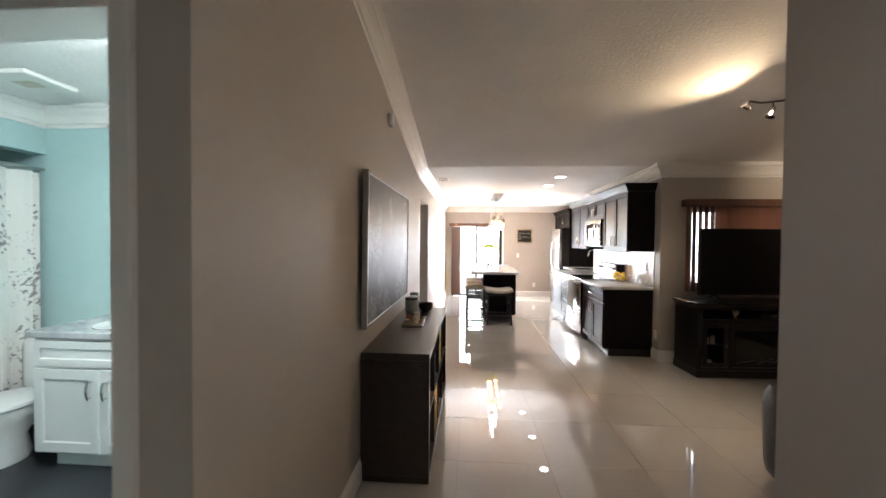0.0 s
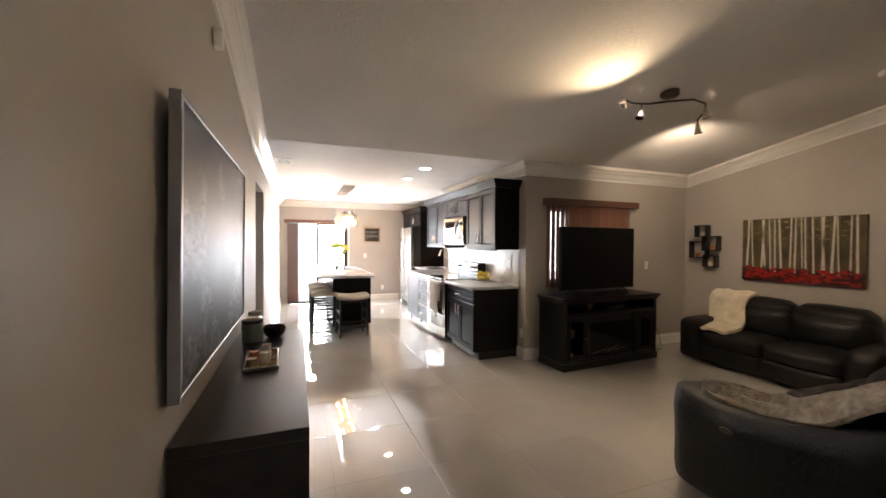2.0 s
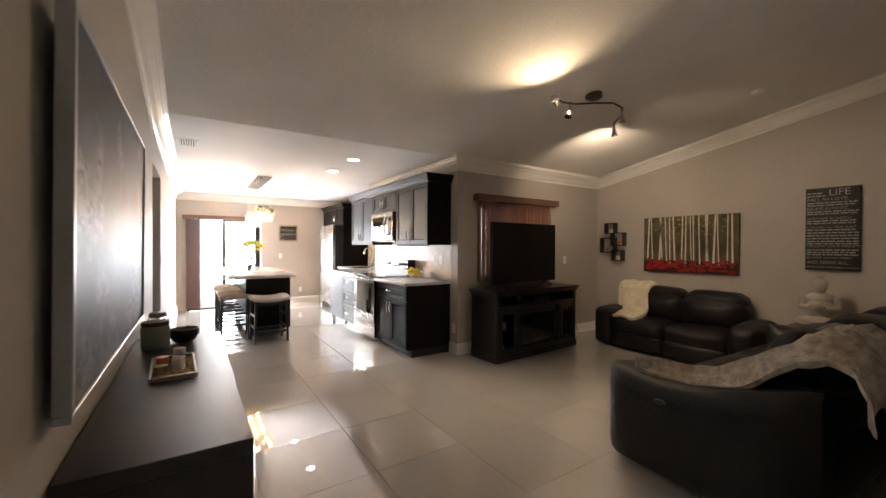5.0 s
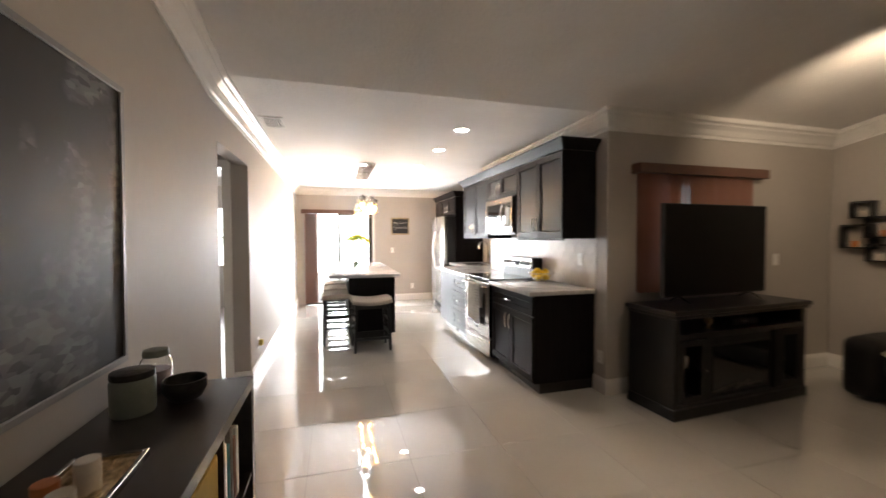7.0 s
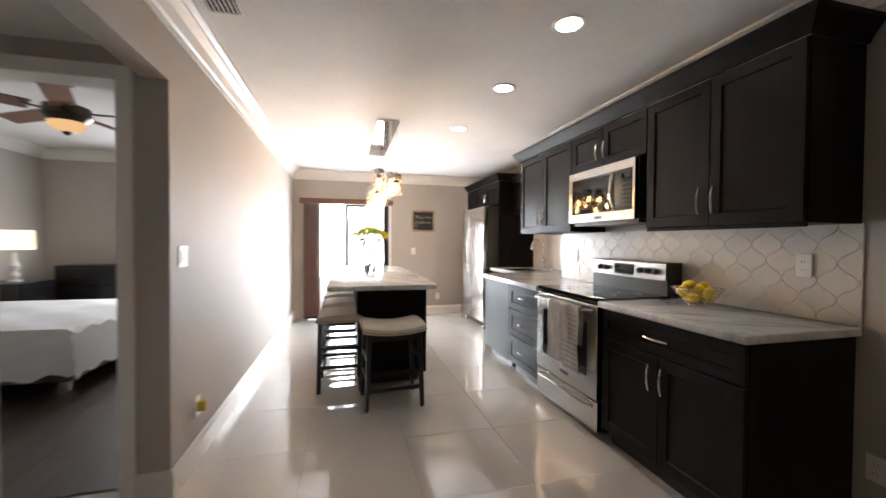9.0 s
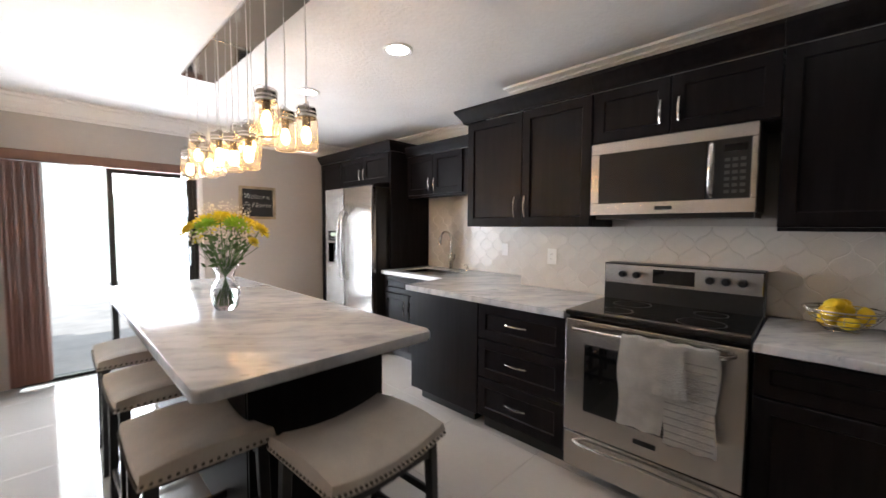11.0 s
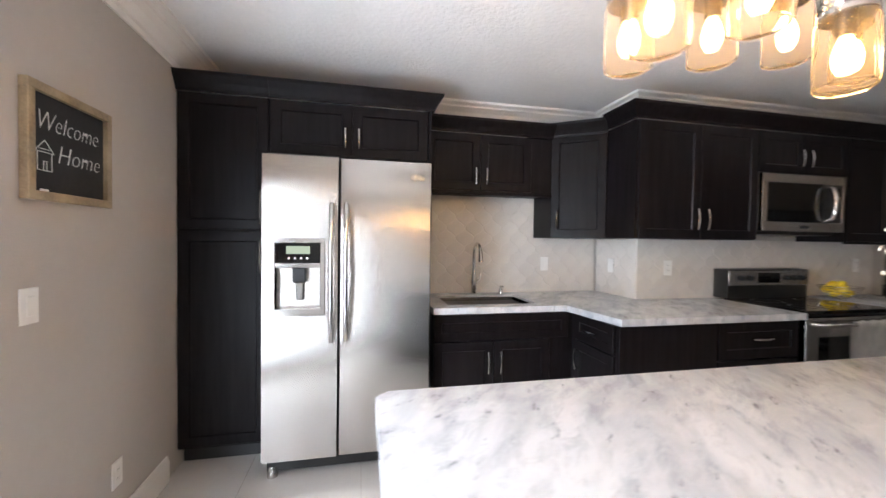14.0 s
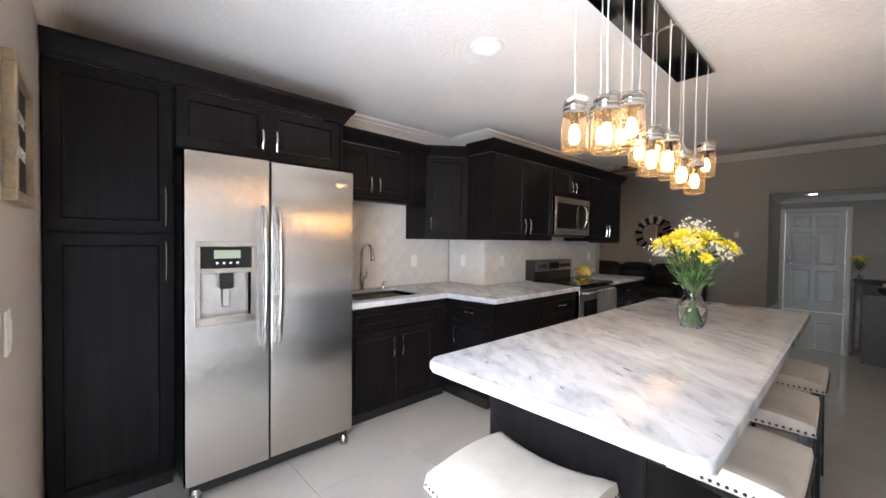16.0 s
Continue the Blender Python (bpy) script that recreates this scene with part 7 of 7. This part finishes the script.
for z in (0.12, 0.42):
    d = part("drawer", bm_box((0.251, -0.25, z), (0.268, 0.25, z + 0.27), 0.003), M_BLACKW, ns)
    part("handle", bm_box((0.268, -0.05, z + 0.13), (0.285, 0.05, z + 0.145), 0.002), M_CHROME, d)
part("plinth", bm_box((-0.23, -0.26, 0), (0.23, 0.26, 0.08)), M_BLACKW, ns)
tl = thing("table_lamp", "lit table lamp with cream drum shade", "lamp", (-3.60, 10.05, 0.753))
part("base", bm_lathe([(0.07, 0), (0.07, 0.02), (0.03, 0.03), (0.05, 0.08), (0.02, 0.13), (0.055, 0.20), (0.02, 0.27), (0.012, 0.36)], 20), M_CERAM, tl, smooth=True)
part("shade", bm_lathe([(0.185, 0.40), (0.175, 0.64)], 28, cap=False), M_SHADE, tl, smooth=True)
dr = thing("dresser", "dark wood dresser against the bedroom wall", "dresser", (-2.95, 10.76, 0.002))
part("body", bm_box((-0.55, -0.22, 0.06), (0.55, 0.22, 0.92), 0.003), M_BLACKW, dr)
part("plinth", bm_box((-0.52, -0.20, 0), (0.52, 0.20, 0.06)), M_BLACKW, dr)
for z in (0.09, 0.36, 0.63):
    for x in (-0.53, 0.01):
        d = part("drawer", bm_box((x, -0.24, z), (x + 0.52, -0.221, z + 0.25), 0.003), M_BLACKW, dr)
        part("handle", bm_box((x + 0.21, -0.255, z + 0.12), (x + 0.31, -0.24, z + 0.132)), M_CHROME, d)
pf = thing("perfume_bottle", "small glass bottle on the dresser", "bottle", (-2.72, 10.7, 0.923))
part("body", bm_lathe([(0.03, 0), (0.035, 0.01), (0.035, 0.08), (0.012, 0.10), (0.012, 0.14)], 14), M_CERG, pf, smooth=True)
cf = thing("ceiling_fan", "dark ceiling fan with lit amber bowl and wood blades", "ceiling fan", (-1.82, 7.95, 2.60))
cf.scale = (1.08, 1.08, 1.22)
part("canopy", bm_lathe([(0.07, -0.001), (0.07, -0.03), (0.03, -0.06)], 20), M_NAIL, cf, smooth=True)
part("downrod", bm_tube([(0, 0, -0.05), (0, 0, -0.18)], 0.014, 8), M_NAIL, cf)
part("motor", bm_lathe([(0.05, -0.17), (0.14, -0.20), (0.15, -0.26), (0.11, -0.30)], 24), M_NAIL, cf, smooth=True)
part("light_bowl", bm_lathe([(0.115, -0.30), (0.11, -0.32), (0.075, -0.35), (0.02, -0.36)], 24), emit("amber_bowl", (1.0, 0.60, 0.28), 0.6), cf, "lit amber glass bowl", smooth=True)
part("finial", bm_lathe([(0.03, -0.361), (0.025, -0.372), (0.008, -0.385)], 14), M_NAIL, cf, smooth=True)
for k in range(5):
    a = 2 * math.pi * k / 5 + 0.12
    bm = bm_box((0.20, -0.07, -0.233), (0.68, 0.07, -0.225), 0.002)
    b_ = part("blade", bm, mat("walnut_fan_blade", (0.20, 0.07, 0.04), 0.4, var=0.3, scale=5) if k == 0 else bpy.data.materials["walnut_fan_blade"], cf)
    b_.matrix_basis = Matrix.Rotation(a, 4, "Z") @ Matrix.Translation((0, 0, -0.228)) @ Matrix.Rotation(0.2, 4, "X") @ Matrix.Translation((0, 0, 0.228))
    part("blade_iron", bm_box((0.10, -0.015, -0.235), (0.24, 0.015, -0.228)), M_NAIL, cf).matrix_basis = Matrix.Rotation(a, 4, "Z")

# ---- floor tiles and backsplash tiles ----
TPX, TPY = 0.615, 0.637
tile_me = {}
for i in range(-4, 10):
    for j in range(-6, 13):
        x0, x1 = max(0.145 + i * TPX, -1.90), min(0.145 + (i + 1) * TPX, WX)
        y0, y1 = max(3.44 + j * TPY, -0.17), min(3.44 + (j + 1) * TPY, FY)
        if x1 - x0 < 0.03 or y1 - y0 < 0.03 or (x0 > 3.2 and y0 > TY) or (x0 > 1.3 and y1 < BY):
            continue
        if LX - 0.05 < x0 < LX:
            x0 = LX
        elif x0 < LX:
            if y1 < 1.3:
                y1 = min(y1, 1.11)
            elif y0 > 5.2 and y1 < 6.8:
                x0, y1 = max(x0, -1.6), min(y1, 6.44)
            else:
                x0 = max(x0, LX)
        if x1 - x0 < 0.03:
            continue
        key = (round(x1 - x0, 3), round(y1 - y0, 3))
        if key not in tile_me:
            w, h = key
            bm = bm_box((0.0012, 0.0012, -0.010), (w - 0.0012, h - 0.0012, 0.0))
            tile_me[key] = mesh_of("tile", bm, M_TILE)
        o = new("tile", tile_me[key])
        o.location, o.parent = (x0, y0, 0), floor


def lantern(w, h, k=7):
    """Outline of a lantern-shaped tile, w across and h high."""
    out = []
    quarter = []
    for i in range(k):
        t = i / k
        x, z = w / 2 * (1 - t), h / 2 * t
        b = 0.055 * min(w, h) * 2.6 * math.sin(2 * math.pi * t)
        n_ = Vector((h, w)).normalized()
        quarter.append((x + n_.x * b * 0.36, z + n_.y * b * 0.36))
    for sx, sz, rev in ((1, 1, 0), (-1, 1, 1), (-1, -1, 0), (1, -1, 1)):
        q = quarter if not rev else [(0 if i == 0 else x, z) for i, (x, z) in enumerate([(0.0, h / 2)] + quarter[:0:-1])]
        out += [(sx * x, sz * z) for x, z in q]
    return out


def clip(poly, x0, x1, z0, z1):
    for ax, lim, sgn in ((0, x0, 1), (0, x1, -1), (1, z0, 1), (1, z1, -1)):
        res = []
        for p_, q in zip(poly, poly[1:] + poly[:1]):
            a, b = sgn * (p_[ax] - lim), sgn * (q[ax] - lim)
            if a >= 0:
                res.append(p_)
            if a * b < 0:
                t = a / (a - b)
                res.append((p_[0] + (q[0] - p_[0]) * t, p_[1] + (q[1] - p_[1]) * t))
        poly = res
        if len(poly) < 3:
            return []
    return poly


def backsplash(name, o, u, n, w, z0, z1, label):
    """Lantern tiles on a wall: origin o at the lower corner, across u, facing n."""
    bs = structure(name, place(bm_box((0, 0.0005, 0), (w, 0.004, z1 - z0)), (o[0], o[1], z0), u, n), M_ARGROUT, label, "backsplash")
    tw_, th_ = 0.156, 0.172
    shared = {}
    outline = lantern(tw_ - 0.002, th_ - 0.002)
    for i in range(-1, int(w / tw_) + 2):
        for j in range(-1, int((z1 - z0) / th_ * 2) + 2):
            cx, cz = (i + 0.5 * (j % 2)) * tw_, j * th_ / 2 + 0.02
            pl_ = clip([(cx + x, cz + z) for x, z in outline], 0.001, w - 0.001, 0.001, z1 - z0 - 0.001)
            if not pl_:
                continue
            whole = len(pl_) == len(outline) and min(p_[0] for p_ in pl_) > 0.002 and max(p_[0] for p_ in pl_) < w - 0.002 and min(p_[1] for p_ in pl_) > 0.002 and max(p_[1] for p_ in pl_) < z1 - z0 - 0.002

            def build(pts):
                bm = bmesh.new()
                mx, mz = sum(p_[0] for p_ in pts) / len(pts), sum(p_[1] for p_ in pts) / len(pts)
                r0 = [bm.verts.new((x, 0.004, z)) for x, z in pts]
                r1 = [bm.verts.new((x + (mx - x) * 0.02, 0.0055, z + (mz - z) * 0.02)) for x, z in pts]
                r2 = [bm.verts.new((x + (mx - x) * 0.07, 0.0065, z + (mz - z) * 0.09)) for x, z in pts]
                for a, b in ((r0, r1), (r1, r2)):
                    for k in range(len(pts)):
                        bm.faces.new((a[k], a[(k + 1) % len(pts)], b[(k + 1) % len(pts)], b[k]))
                bm.faces.new(r2)
                return mesh_of("tile", place(bm, (0, 0, 0), u, n), M_ARAB)
            if whole:
                if "m" not in shared:
                    shared["m"] = build(outline)
                me, off = shared["m"], (cx, cz)
            else:
                me, off = build(pl_), (0, 0)
            ob = new("tile", me)
            ob.parent = bs
            ob.location = Vector((o[0], o[1], z0)) + Vector(u) * off[0] + Vector((0, 0, off[1]))
    return bs


backsplash("backsplash_range", (KX, 7.77, 0), U, N, 2.43, CT, UB + 0.005, "ivory lantern-shaped tile backsplash behind the range")
backsplash("backsplash_return", (SX - 0.012, 7.77, 0), (-1, 0, 0), (0, 1, 0), SX - KX - 0.014, CT, UB - 0.002, "ivory lantern tile on the return wall")
backsplash("backsplash_sink", (SX, 9.374, 0), U, N, 1.58, CT, 1.714, "ivory lantern-shaped tile backsplash behind the sink")
